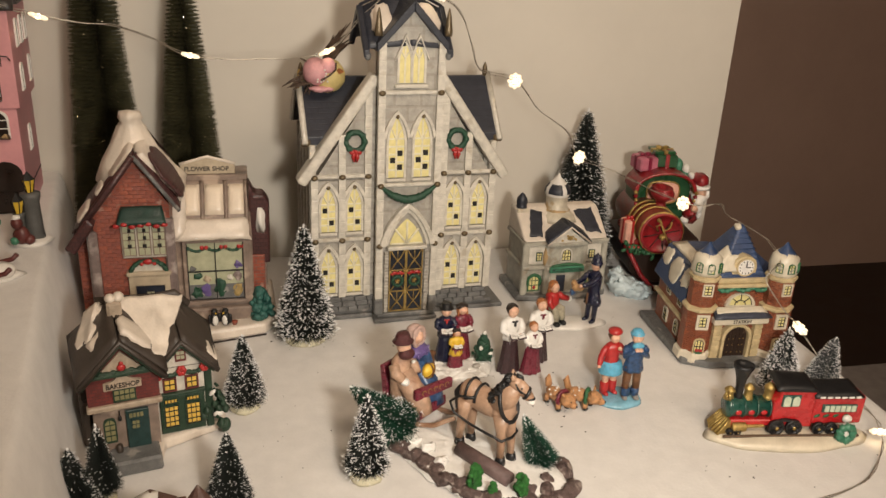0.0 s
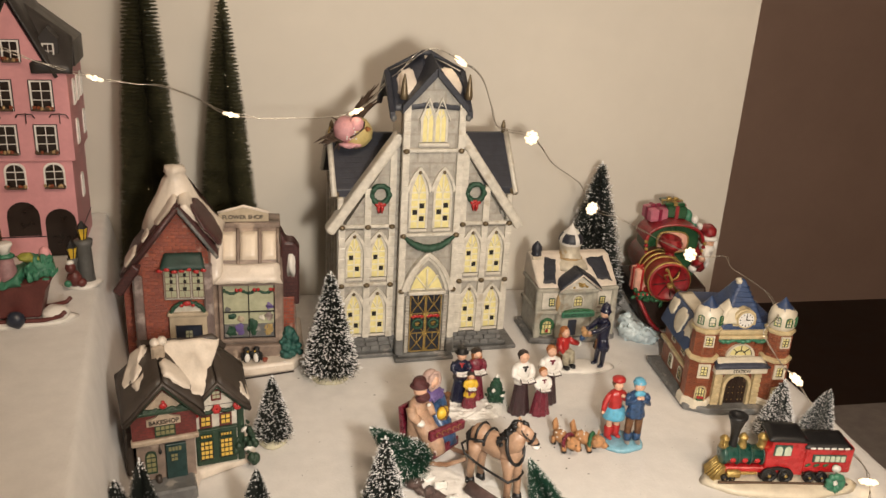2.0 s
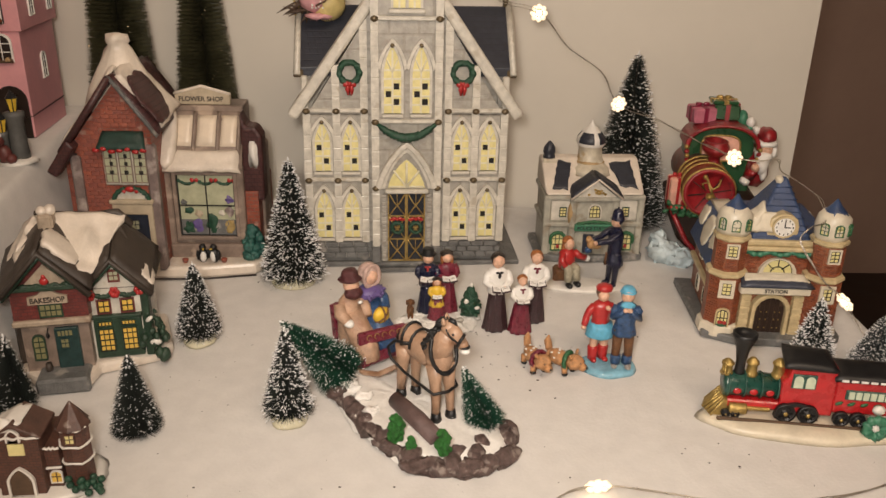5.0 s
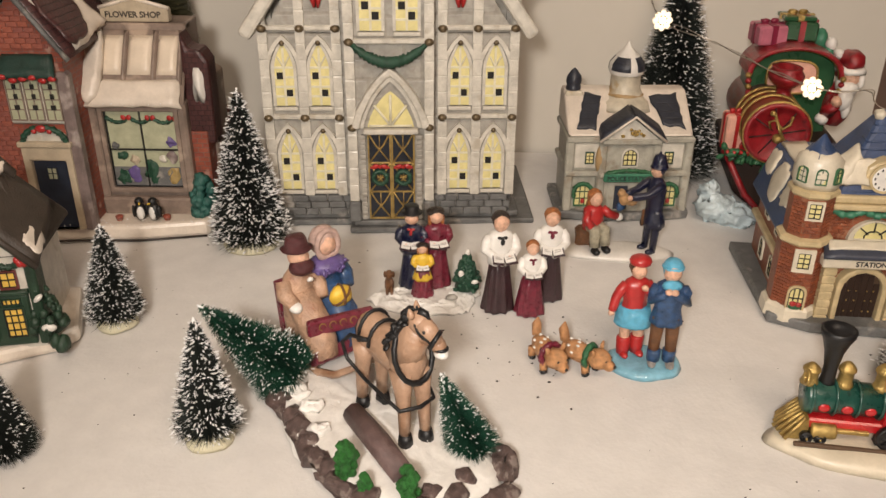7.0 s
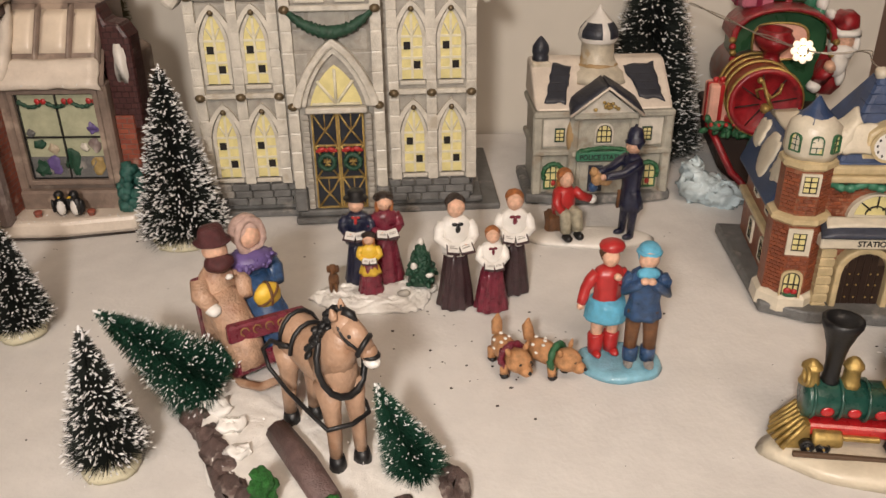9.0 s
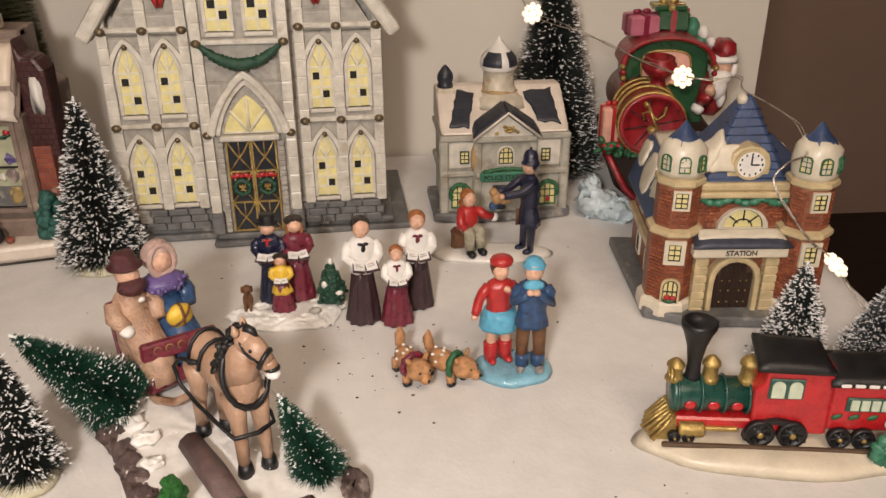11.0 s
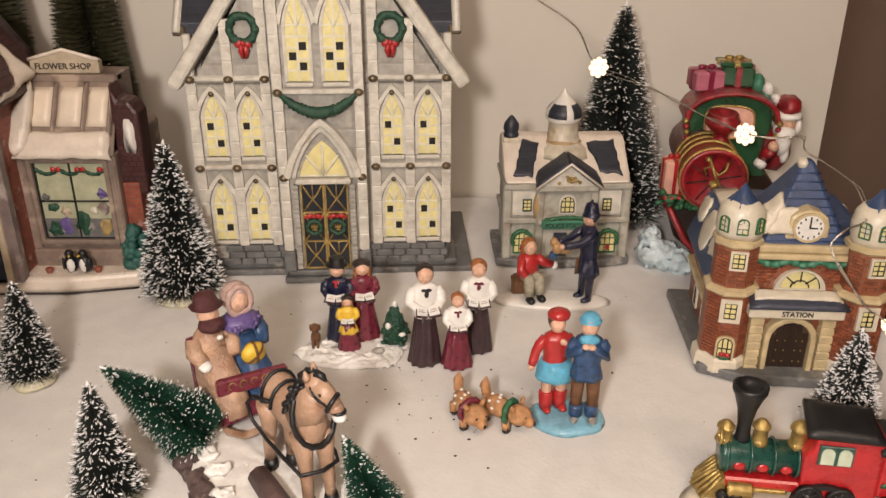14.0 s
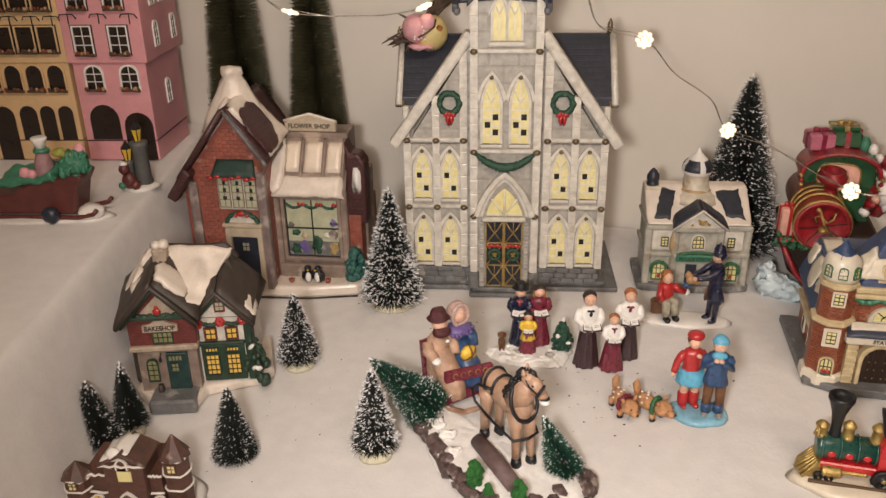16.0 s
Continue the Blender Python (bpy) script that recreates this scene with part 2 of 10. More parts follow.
def small_window(parent, w, h, where, frame_mat, pane_mat, bar_mat, cols=2, rows=3, round_top=False, edge=0.0012, deep=0.0012):
    """A small painted window: frame, pane and bars."""
    out = rounded(w, h) if round_top else [(-w / 2, 0), (w / 2, 0), (w / 2, h), (-w / 2, h)]
    big = [(x + (edge if x > 0 else -edge) * (1 if abs(x) > w * 0.2 else abs(x) / (w * 0.2)), z - edge if z <= 0 else z + edge) for x, z in out]
    win = part("window", Shape().ring(big, out, -deep, 0.0006), frame_mat, parent, where=where)
    part("pane", Shape().prism(out, -0.0003, 0.0005), pane_mat, win)
    bars = Shape()
    t = min(0.0004, w * 0.04)
    top = h - (w * 0.3 if round_top else 0)
    for i in range(1, cols):
        x = -w / 2 + w * i / cols
        bars.box(x - t, x + t, -0.0008, 0.0, 0, h if not round_top else h * 0.98)
    for j in range(1, rows):
        z = h * j / rows
        bars.box(-w / 2, w / 2, -0.0008, 0.0, z - t, z + t)
    if bar_mat is BLACK:
        bars.ring(out, [(x * 0.86, h / 2 + (z - h / 2) * 0.90) for x, z in out], -0.0009, 0.0)
    part("glazing_bar", bars, bar_mat, win)
    return win


# ---- materials ----
def mat(name, colour, rough=0.45, vary=0.25, scale=120.0, bump=0.15, metal=0.0, coat=0.0, dirt=None, dirt_amount=0.0, sheen=0.0):
    """A painted or plain surface with stains at two scales and fine relief."""
    got = bpy.data.materials.new(name)
    got.use_nodes = True
    nt = got.node_tree
    bsdf = nt.nodes["Principled BSDF"]
    co = nt.nodes.new("ShaderNodeTexCoord")
    big, fine = nt.nodes.new("ShaderNodeTexNoise"), nt.nodes.new("ShaderNodeTexNoise")
    big.inputs["Scale"].default_value, big.inputs["Detail"].default_value = scale, 4
    fine.inputs["Scale"].default_value, fine.inputs["Detail"].default_value = scale * 7, 3
    for n in (big, fine):
        nt.links.new(co.outputs["Object"], n.inputs["Vector"])
    ramp = nt.nodes.new("ShaderNodeMapRange")
    ramp.inputs["From Min"].default_value, ramp.inputs["From Max"].default_value = 0.3, 0.7
    ramp.inputs["To Min"].default_value, ramp.inputs["To Max"].default_value = 1 - vary, 1 + vary * 0.4
    nt.links.new(big.outputs["Fac"], ramp.inputs["Value"])
    small = nt.nodes.new("ShaderNodeMapRange")
    small.inputs["To Min"].default_value, small.inputs["To Max"].default_value = 1 - vary * 0.5, 1 + vary * 0.5
    nt.links.new(fine.outputs["Fac"], small.inputs["Value"])
    times = nt.nodes.new("ShaderNodeMath")
    times.operation = "MULTIPLY"
    nt.links.new(ramp.outputs[0], times.inputs[0])
    nt.links.new(small.outputs[0], times.inputs[1])
    tint = nt.nodes.new("ShaderNodeMix")
    tint.data_type, tint.blend_type = "RGBA", "MULTIPLY"
    tint.inputs["Factor"].default_value = 1
    tint.inputs["A"].default_value = (*colour, 1)
    nt.links.new(times.outputs[0], tint.inputs["B"])
    out = tint.outputs["Result"]
    if dirt:
        blot = nt.nodes.new("ShaderNodeTexNoise")
        blot.inputs["Scale"].default_value, blot.inputs["Detail"].default_value = scale * 0.6, 6
        nt.links.new(co.outputs["Object"], blot.inputs["Vector"])
        cut = nt.nodes.new("ShaderNodeMapRange")
        cut.inputs["From Min"].default_value, cut.inputs["From Max"].default_value = 0.62 - dirt_amount * 0.3, 0.72 - dirt_amount * 0.3
        nt.links.new(blot.outputs["Fac"], cut.inputs["Value"])
        mix = nt.nodes.new("ShaderNodeMix")
        mix.data_type = "RGBA"
        nt.links.new(cut.outputs[0], mix.inputs["Factor"])
        nt.links.new(out, mix.inputs["A"])
        mix.inputs["B"].default_value = (*dirt, 1)
        out = mix.outputs["Result"]
    nt.links.new(out, bsdf.inputs["Base Color"])
    wear = nt.nodes.new("ShaderNodeMapRange")
    wear.inputs["To Min"].default_value, wear.inputs["To Max"].default_value = max(0.05, rough - 0.12), min(1, rough + 0.12)
    nt.links.new(big.outputs["Fac"], wear.inputs["Value"])
    nt.links.new(wear.outputs[0], bsdf.inputs["Roughness"])
    bsdf.inputs["Metallic"].default_value = metal
    bsdf.inputs["Coat Weight"].default_value = coat
    bsdf.inputs["Coat Roughness"].default_value = 0.25
    bsdf.inputs["Sheen Weight"].default_value = sheen
    if bump:
        b = nt.nodes.new("ShaderNodeBump")
        b.inputs["Strength"].default_value, b.inputs["Distance"].default_value = bump, 0.0012
        both = nt.nodes.new("ShaderNodeMath")
        nt.links.new(big.outputs["Fac"], both.inputs[0])
        nt.links.new(fine.outputs["Fac"], both.inputs[1])
        nt.links.new(both.outputs[0], b.inputs["Height"])
        nt.links.new(b.outputs[0], bsdf.inputs["Normal"])
    return got


def brick_mat(name, a, b, mortar, width=0.007, height=0.0035, rough=0.5, axis="xz", offset=0.5, bump=0.6, worn=None, worn_amount=0.2):
    """Small moulded and painted bricks."""
    got = mat(name, a, rough, 0.25, 150, 0.1, dirt=worn, dirt_amount=worn_amount)
    nt = got.node_tree
    bsdf = nt.nodes["Principled BSDF"]
    co = nt.nodes.new("ShaderNodeTexCoord")
    sep, com = nt.nodes.new("ShaderNodeSeparateXYZ"), nt.nodes.new("ShaderNodeCombineXYZ")
    nt.links.new(co.outputs["Object"], sep.inputs[0])
    both = nt.nodes.new("ShaderNodeMath")
    nt.links.new(sep.outputs["X"], both.inputs[0])
    nt.links.new(sep.outputs["Y"], both.inputs[1])
    nt.links.new(both.outputs[0], com.inputs["X"])
    nt.links.new(sep.outputs["Z"], com.inputs["Y"])
    tex = nt.nodes.new("ShaderNodeTexBrick")
    tex.offset = offset
    tex.inputs["Scale"].default_value = 1.0
    tex.inputs["Brick Width"].default_value, tex.inputs["Row Height"].default_value = width, height
    tex.inputs["Mortar Size"].default_value, tex.inputs["Mortar Smooth"].default_value = height * 0.1, 0.4
    tex.inputs["Color1"].default_value, tex.inputs["Color2"].default_value, tex.inputs["Mortar"].default_value = (*a, 1), (*b, 1), (*mortar, 1)
    wob = nt.nodes.new("ShaderNodeTexNoise")
    wob.inputs["Scale"].default_value = 260
    nt.links.new(co.outputs["Object"], wob.inputs["Vector"])
    shift = nt.nodes.new("ShaderNodeVectorMath")
    shift.operation = "MULTIPLY_ADD"
    nt.links.new(wob.outputs["Color"], shift.inputs[0])
    shift.inputs[1].default_value = (0.0012, 0.0012, 0)
    nt.links.new(com.outputs[0], shift.inputs[2])
    nt.links.new(shift.outputs[0], tex.inputs["Vector"])
    old = [n for n in nt.nodes if n.bl_idname == "ShaderNodeMix" and n.blend_type == "MULTIPLY"][0]
    nt.links.new(tex.outputs["Color"], old.inputs["A"])
    bp = nt.nodes.new("ShaderNodeBump")
    bp.invert = True
    bp.inputs["Strength"].default_value, bp.inputs["Distance"].default_value = bump, 0.0006
    nt.links.new(tex.outputs["Fac"], bp.inputs["Height"])
    nt.links.new(bp.outputs[0], bsdf.inputs["Normal"])
    return got


def piece_mat(name, a, b, rough=0.5, vary=0.35, worn=None, worn_amount=0.15):
    """Paint for single bricks: each piece takes its own shade between two colours."""
    got = mat(name, a, rough, vary, 240, 0.5, dirt=worn, dirt_amount=worn_amount)
    nt = got.node_tree
    info, geo = nt.nodes.new("ShaderNodeObjectInfo"), nt.nodes.new("ShaderNodeNewGeometry")
    add = nt.nodes.new("ShaderNodeMath")
    nt.links.new(info.outputs["Random"], add.inputs[0])
    nt.links.new(geo.outputs["Random Per Island"], add.inputs[1])
    fract = nt.nodes.new("ShaderNodeMath")
    fract.operation = "FRACT"
    nt.links.new(add.outputs[0], fract.inputs[0])
    pick = nt.nodes.new("ShaderNodeMix")
    pick.data_type = "RGBA"
    pick.inputs["A"].default_value, pick.inputs["B"].default_value = (*a, 1), (*b, 1)
    nt.links.new(fract.outputs[0], pick.inputs["Factor"])
    tint = [n for n in nt.nodes if n.bl_idname == "ShaderNodeMix" and n.blend_type == "MULTIPLY"][0]
    nt.links.new(pick.outputs["Result"], tint.inputs["A"])
    return got


def glow(name, colour, strength):
    got = bpy.data.materials.new(name)
    got.use_nodes = True
    b = got.node_tree.nodes["Principled BSDF"]
    b.inputs["Base Color"].default_value = (*colour, 1)
    b.inputs["Emission Color"].default_value = (*colour, 1)
    b.inputs["Emission Strength"].default_value = strength
    b.inputs["Roughness"].default_value = 0.3
    return got


GREY_STONE = brick_mat("grey_glazed_stone", (0.395, 0.372, 0.330), (0.372, 0.352, 0.312), (0.335, 0.310, 0.268), 0.026, 0.0150, 0.42, bump=0.35, worn=(0.31, 0.28, 0.24), worn_amount=0.05)
PALE_TRIM = mat("pale_glazed_trim", (0.62, 0.585, 0.51), 0.36, 0.22, 140, 0.4, coat=0.3, dirt=(0.46, 0.41, 0.33), dirt_amount=0.06)
SLATE = brick_mat("dark_slate_roof", (0.026, 0.029, 0.042), (0.030, 0.034, 0.047), (0.021, 0.023, 0.032), 0.006, 0.0045, 0.45, bump=0.35)
DARK_STONE = mat("dark_grey_stone", (0.15, 0.152, 0.150), 0.45, 0.35, 110, 0.6, dirt=(0.33, 0.31, 0.28), dirt_amount=0.1)
YELLOW_PANE = mat("yellow_painted_pane", (0.76, 0.68, 0.32), 0.35, 0.15, 130, 0.1, coat=0.2)
CREAM_BAR = mat("cream_glazing_bar", (0.72, 0.68, 0.52), 0.4, 0.15, 200, 0.1)
HOLE_SHADE = mat("painted_hole_shade", (0.012, 0.011, 0.010), 0.8, 0.2, 300, 0.0)
DOOR_NAVY = mat("dark_navy_panel", (0.016, 0.020, 0.030), 0.4, 0.3, 160, 0.15, coat=0.2)
BLACK = mat("black_paint", (0.009, 0.009, 0.010), 0.46, 0.3, 160, 0.15)
GOLD = mat("gold_paint", (0.50, 0.35, 0.12), 0.36, 0.35, 260, 0.35, metal=0.7)
BRONZE = mat("bronze_knob", (0.16, 0.12, 0.07), 0.35, 0.3, 300, 0.1, metal=0.4)
RED = mat("red_paint", (0.42, 0.025, 0.025), 0.35, 0.22, 180, 0.15, coat=0.2)
GREEN = mat("green_paint", (0.03, 0.13, 0.055), 0.4, 0.35, 300, 0.4)
DARK_GREEN = mat("dark_green_paint", (0.018, 0.07, 0.04), 0.45, 0.35, 300, 0.4)
SNOW = mat("white_glazed_snow", (0.74, 0.71, 0.66), 0.38, 0.12, 60, 0.25, coat=0.25)
PINKISH_SNOW = mat("cream_glazed_snow", (0.70, 0.62, 0.53), 0.38, 0.16, 60, 0.25, coat=0.25)
WHITE = mat("white_paint", (0.78, 0.76, 0.72), 0.4, 0.12, 160, 0.15)
COTTON = mat("white_cotton_blanket", (0.69, 0.67, 0.645), 0.95, 0.07, 60, 0.22, sheen=0.2)
NEEDLE = mat("dark_green_bristle", (0.010, 0.015, 0.012), 0.75, 0.4, 90, 0.0)
NEEDLE_GREY = mat("grey_green_bristle", (0.032, 0.039, 0.036), 0.35, 0.5, 90, 0.0)
NEEDLE_FROST = mat("frosted_grey_bristle", (0.045, 0.055, 0.058), 0.4, 0.5, 90, 0.0)
NEEDLE_DEEP = mat("green_bristle", (0.012, 0.060, 0.036), 0.5, 0.4, 90, 0.0)
NEEDLE_TALL = mat("olive_bristle", (0.062, 0.058, 0.028), 0.55, 0.5, 60, 0.0)
FLOCK = mat("white_flock", (0.80, 0.80, 0.80), 0.8, 0.08, 200, 0.0)
GLINT = mat("silver_glitter", (0.75, 0.65, 0.45), 0.2, 0.2, 300, 0.0, metal=0.9)
TREE_FOOT = mat("cream_tree_foot", (0.66, 0.62, 0.45), 0.6, 0.15, 100, 0.3)
TWIG = mat("brown_twig", (0.10, 0.06, 0.035), 0.7, 0.3, 200, 0.3)


# ---- the room ----
PLAIN_WALL = mat("warm_white_wall_paint", (0.66, 0.62, 0.55), 0.7, 0.05, 6, 0.08)
BROWN_WALL = mat("taupe_wall_paint", (0.50, 0.355, 0.29), 0.75, 0.06, 6, 0.08)
CEILING_PAINT = mat("ceiling_paint", (0.75, 0.72, 0.67), 0.8, 0.05, 6, 0.05)
DARK_WOOD = mat("dark_wood", (0.030, 0.016, 0.011), 0.5, 0.35, 14, 0.1)
RUG = mat("pale_rug", (0.40, 0.37, 0.35), 0.95, 0.15, 30, 0.5)

single("wall_north", Shape().box(-2.0, 0.602, 0.962, 1.10, -0.75, 1.75), PLAIN_WALL, "warm white painted wall behind the village", "wall", Matrix(), kind="structure")
single("wall_far", Shape().box(-2.0, 3.2, 2.45, 2.57, -0.75, 1.75), BROWN_WALL, "taupe painted far wall of the room", "wall", Matrix(), kind="structure")
single("wall_east", Shape().box(3.2, 3.32, -2.5, 2.57, -0.75, 1.75), BROWN_WALL, "taupe painted side wall", "wall", Matrix(), kind="structure")
single("wall_west", Shape().box(-2.12, -2.0, -2.5, 2.57, -0.75, 1.75), PLAIN_WALL, "warm white side wall", "wall", Matrix(), kind="structure")
single("wall_south", Shape().box(-2.0, 3.2, -2.62, -2.5, -0.75, 1.75), PLAIN_WALL, "warm white rear wall", "wall", Matrix(), kind="structure")
single("ceiling", Shape().box(-2.12, 3.32, -2.62, 2.57, 1.75, 1.85), CEILING_PAINT, "plain white ceiling", "ceiling", Matrix(), kind="structure")
single("floor", Shape().box(-2.12, 3.32, -2.62, 2.57, -0.85, -0.75), DARK_WOOD, "dark wooden floor", "floor", Matrix(), kind="structure")
single("rug", Shape().box(0.75, 2.0, 0.75, 1.75, -0.75, -0.738, b=0.004), RUG, "pale grey rug on the dark floor", "rug", Matrix())


def smooth01(a):
    a = min(1.0, max(0.0, a))
    return a * a * (3 - 2 * a)


STEP = 0.115


def blanket_height(x, y):
    edge = -0.19 + (0.9 - y) * 0.13
    rise = smooth01((edge + 0.024 - x) / 0.028) * STEP
    soft = 0.0016 * noise.noise(Vector((x * 14, y * 14, 0.3))) + 0.0006 * noise.noise(Vector((x * 60, y * 60, 1.7)))
    return rise + soft - 0.001


def blanket():
    s = Shape()
    xs = list(np.linspace(-0.9, -0.24, 30)) + list(np.linspace(-0.235, -0.08, 60)) + list(np.linspace(-0.075, 0.548, 110))
    tail = [i / 8 * math.pi / 2 for i in range(1, 9)]
    ys = list(np.linspace(0.04, 0.958, 140))
    cols = len(xs) + len(tail) + 8
    v = []
    for y in ys:
        for x in xs:
            v.append((x, y, blanket_height(x, y)))
        wave = 0.003 * noise.noise(Vector((0.5, y * 9, 2)))
        z0 = blanket_height(0.548, y)
        for a in tail:
            v.append((0.548 + (0.016 + wave) * math.sin(a), y, z0 - 0.016 * (1 - math.cos(a))))
        for i in range(1, 9):
            v.append((0.564 + wave + 0.004 * math.sin(y * 55 + i * 0.3) * i / 8, y, z0 - 0.016 - i * 0.02))
    f = [(j * cols + i, j * cols + i + 1, (j + 1) * cols + i + 1, (j + 1) * cols + i) for j in range(len(ys) - 1) for i in range(cols - 1)]
    s.add(v, f, 0, True)
    return single("ground", s, COTTON, "white cotton snow blanket over the table and a raised step", "snow blanket", Matrix(), kind="structure")


blanket()
table = thing("table", "dark wooden table under the snow blanket", "table", pose(0, 0, 0))
part("tabletop", Shape().box(-0.9, 0.545, 0.05, 0.955, -0.045, -0.02, b=0.003), DARK_WOOD, table)
for x in (-0.85, 0.50):
    for y in (0.10, 0.90):
        part("leg", Shape().box(x - 0.03, x + 0.03, y - 0.03, y + 0.03, -0.75, -0.045, b=0.003), DARK_WOOD, table)


# ---- bottle-brush trees ----
def bristles(rnd, height, radius, foot, count, snow, droop=0.06, thick=0.00035, snow_size=1.0, taper=0.80, glint=0.0, rings=0):
    """Thin tapering bristles in three materials: green, white tips, glitter."""
    s = Shape()
    v, f, mi = [], [], []
    for i in range(count):
        t = (i + rnd.random()) / count
        t = 1 - math.sqrt(1 - t * 0.9992) if taper else t
        if rings:
            t = (math.floor(t * rings) + 0.5 + (rnd.random() - 0.5) * 0.26) / rings
        z = foot + (height - foot) * t
        r = radius * ((1 - t) ** taper * 0.95 + 0.05) * ((0.86 + 0.15 * rnd.random() ** 0.5) if rings else (0.62 + 0.42 * rnd.random() ** 0.6))
        a = rnd.random() * 2 * math.pi
        out = Vector((math.cos(a), math.sin(a), 0))
        tip = out * r + Vector((0, 0, max(0.002, z - droop * r + rnd.gauss(0, 0.022 if rings else 0.10) * r)))
        root = Vector((0, 0, z))
        side = Vector((-out.y, out.x, 0)) * thick
        up = Vector((0, 0, thick * 1.3))
        n = len(v)
        near = root + (tip - root) * 0.15
        v += [near + side, near - side * 0.6 + up, near - side * 0.6 - up, tip]
        f += [(n, n + 1, n + 3), (n + 1, n + 2, n + 3), (n + 2, n, n + 3)]
        mi += [0, 0, 0]
        if rnd.random() < snow:
            k = snow_size * (0.5 + 0.9 * rnd.random())
            d = (tip - root).normalized()
            d = (d + Vector((rnd.gauss(0, 0.3), rnd.gauss(0, 0.3), rnd.gauss(0.2, 0.3)))).normalized()
            c = root + (tip - root) * (0.86 + 0.16 * rnd.random())
            n = len(v)
            w = d.orthogonal().normalized() * 0.00046 * k
            h = d.cross(w)
            v += [c - d * 0.0016 * k, c + w, c + h, c - w, c - h, c + d * 0.0014 * k]
            f += [(n, n + 2, n + 1), (n, n + 3, n + 2), (n, n + 4, n + 3), (n, n + 1, n + 4), (n + 5, n + 1, n + 2), (n + 5, n + 2, n + 3), (n + 5, n + 3, n + 4), (n + 5, n + 4, n + 1)]
            mi += [1] * 8
        if rnd.random() < glint:
            p = root + (tip - root) * (0.75 + 0.3 * rnd.random())
            n = len(v)
            q = [Vector((rnd.gauss(0, 1), rnd.gauss(0, 1), rnd.gauss(0, 1))).normalized() * 0.0010 for _ in range(3)]
            v += [p + q[0], p + q[1], p + q[2]]
            f += [(n, n + 1, n + 2)]
            mi += [2]
    s.v, s.f, s.m, s.s = [tuple(p) for p in v], f, mi, [False] * len(f)
    return s


def brush_tree(where, height, radius, label, seed, foot_radius=0.012, count=2600, snow=0.5, needle=None, snow_size=1.0, lean=(0, 0), cap=True, foot=True, droop=0.06, group="bottle-brush trees", taper=0.80, glint=0.0, thick=0.00030, parent=None, rings=0):
    rnd = random.Random(seed)
    x, y, z = where
    name = "bottle_brush_tree"
    m = pose(x, y, z, lean[0], lean[1], rnd.random() * 360 if lean == (0, 0) else 0)
    if parent:
        tree = new("tree")
        tree.parent = parent
        tree.matrix_basis = m
        tagged(tree, label)
    else:
        tree = thing(name, label, "miniature tree", m, group)
    low = 0.010 if foot else 0.003
    part("trunk", Shape().tube([(0, 0, 0.0), (0, 0, height * 0.93)], [0.0016, 0.0005], 6), TWIG, tree, "twisted wire trunk")
    brush = bristles(rnd, height, radius, low, count, snow, droop, thick, snow_size, taper, glint, rings)
    if rings:
        core = bristles(rnd, height, radius * 0.72, low, count // 2, 0.0, droop, thick * 1.3, 1.0, taper)
        brush.add(core.v, core.f)
    part("bristles", brush, [needle or NEEDLE, FLOCK, GLINT], tree)
    if cap:
        s = Shape()
        for i in range(16):
            a, b = rnd.random() * 6.283, rnd.random()
            r = 0.0022 * b
            s.ball((r * math.cos(a), r * math.sin(a), height - 0.009 * b - 0.001), (0.0008, 0.0008, 0.0013), n=5)
        part("snow_tip", s, FLOCK, tree, "white flocked tip")
    if foot:
        part("foot", Shape().lathe([(foot_radius, 0.0), (foot_radius * 1.04, 0.0025), (foot_radius * 0.9, 0.0060), (foot_radius * 0.3, 0.0100)], n=14).rough(0.0012, 120, seed), TREE_FOOT, tree, "cream round foot")
    return tree




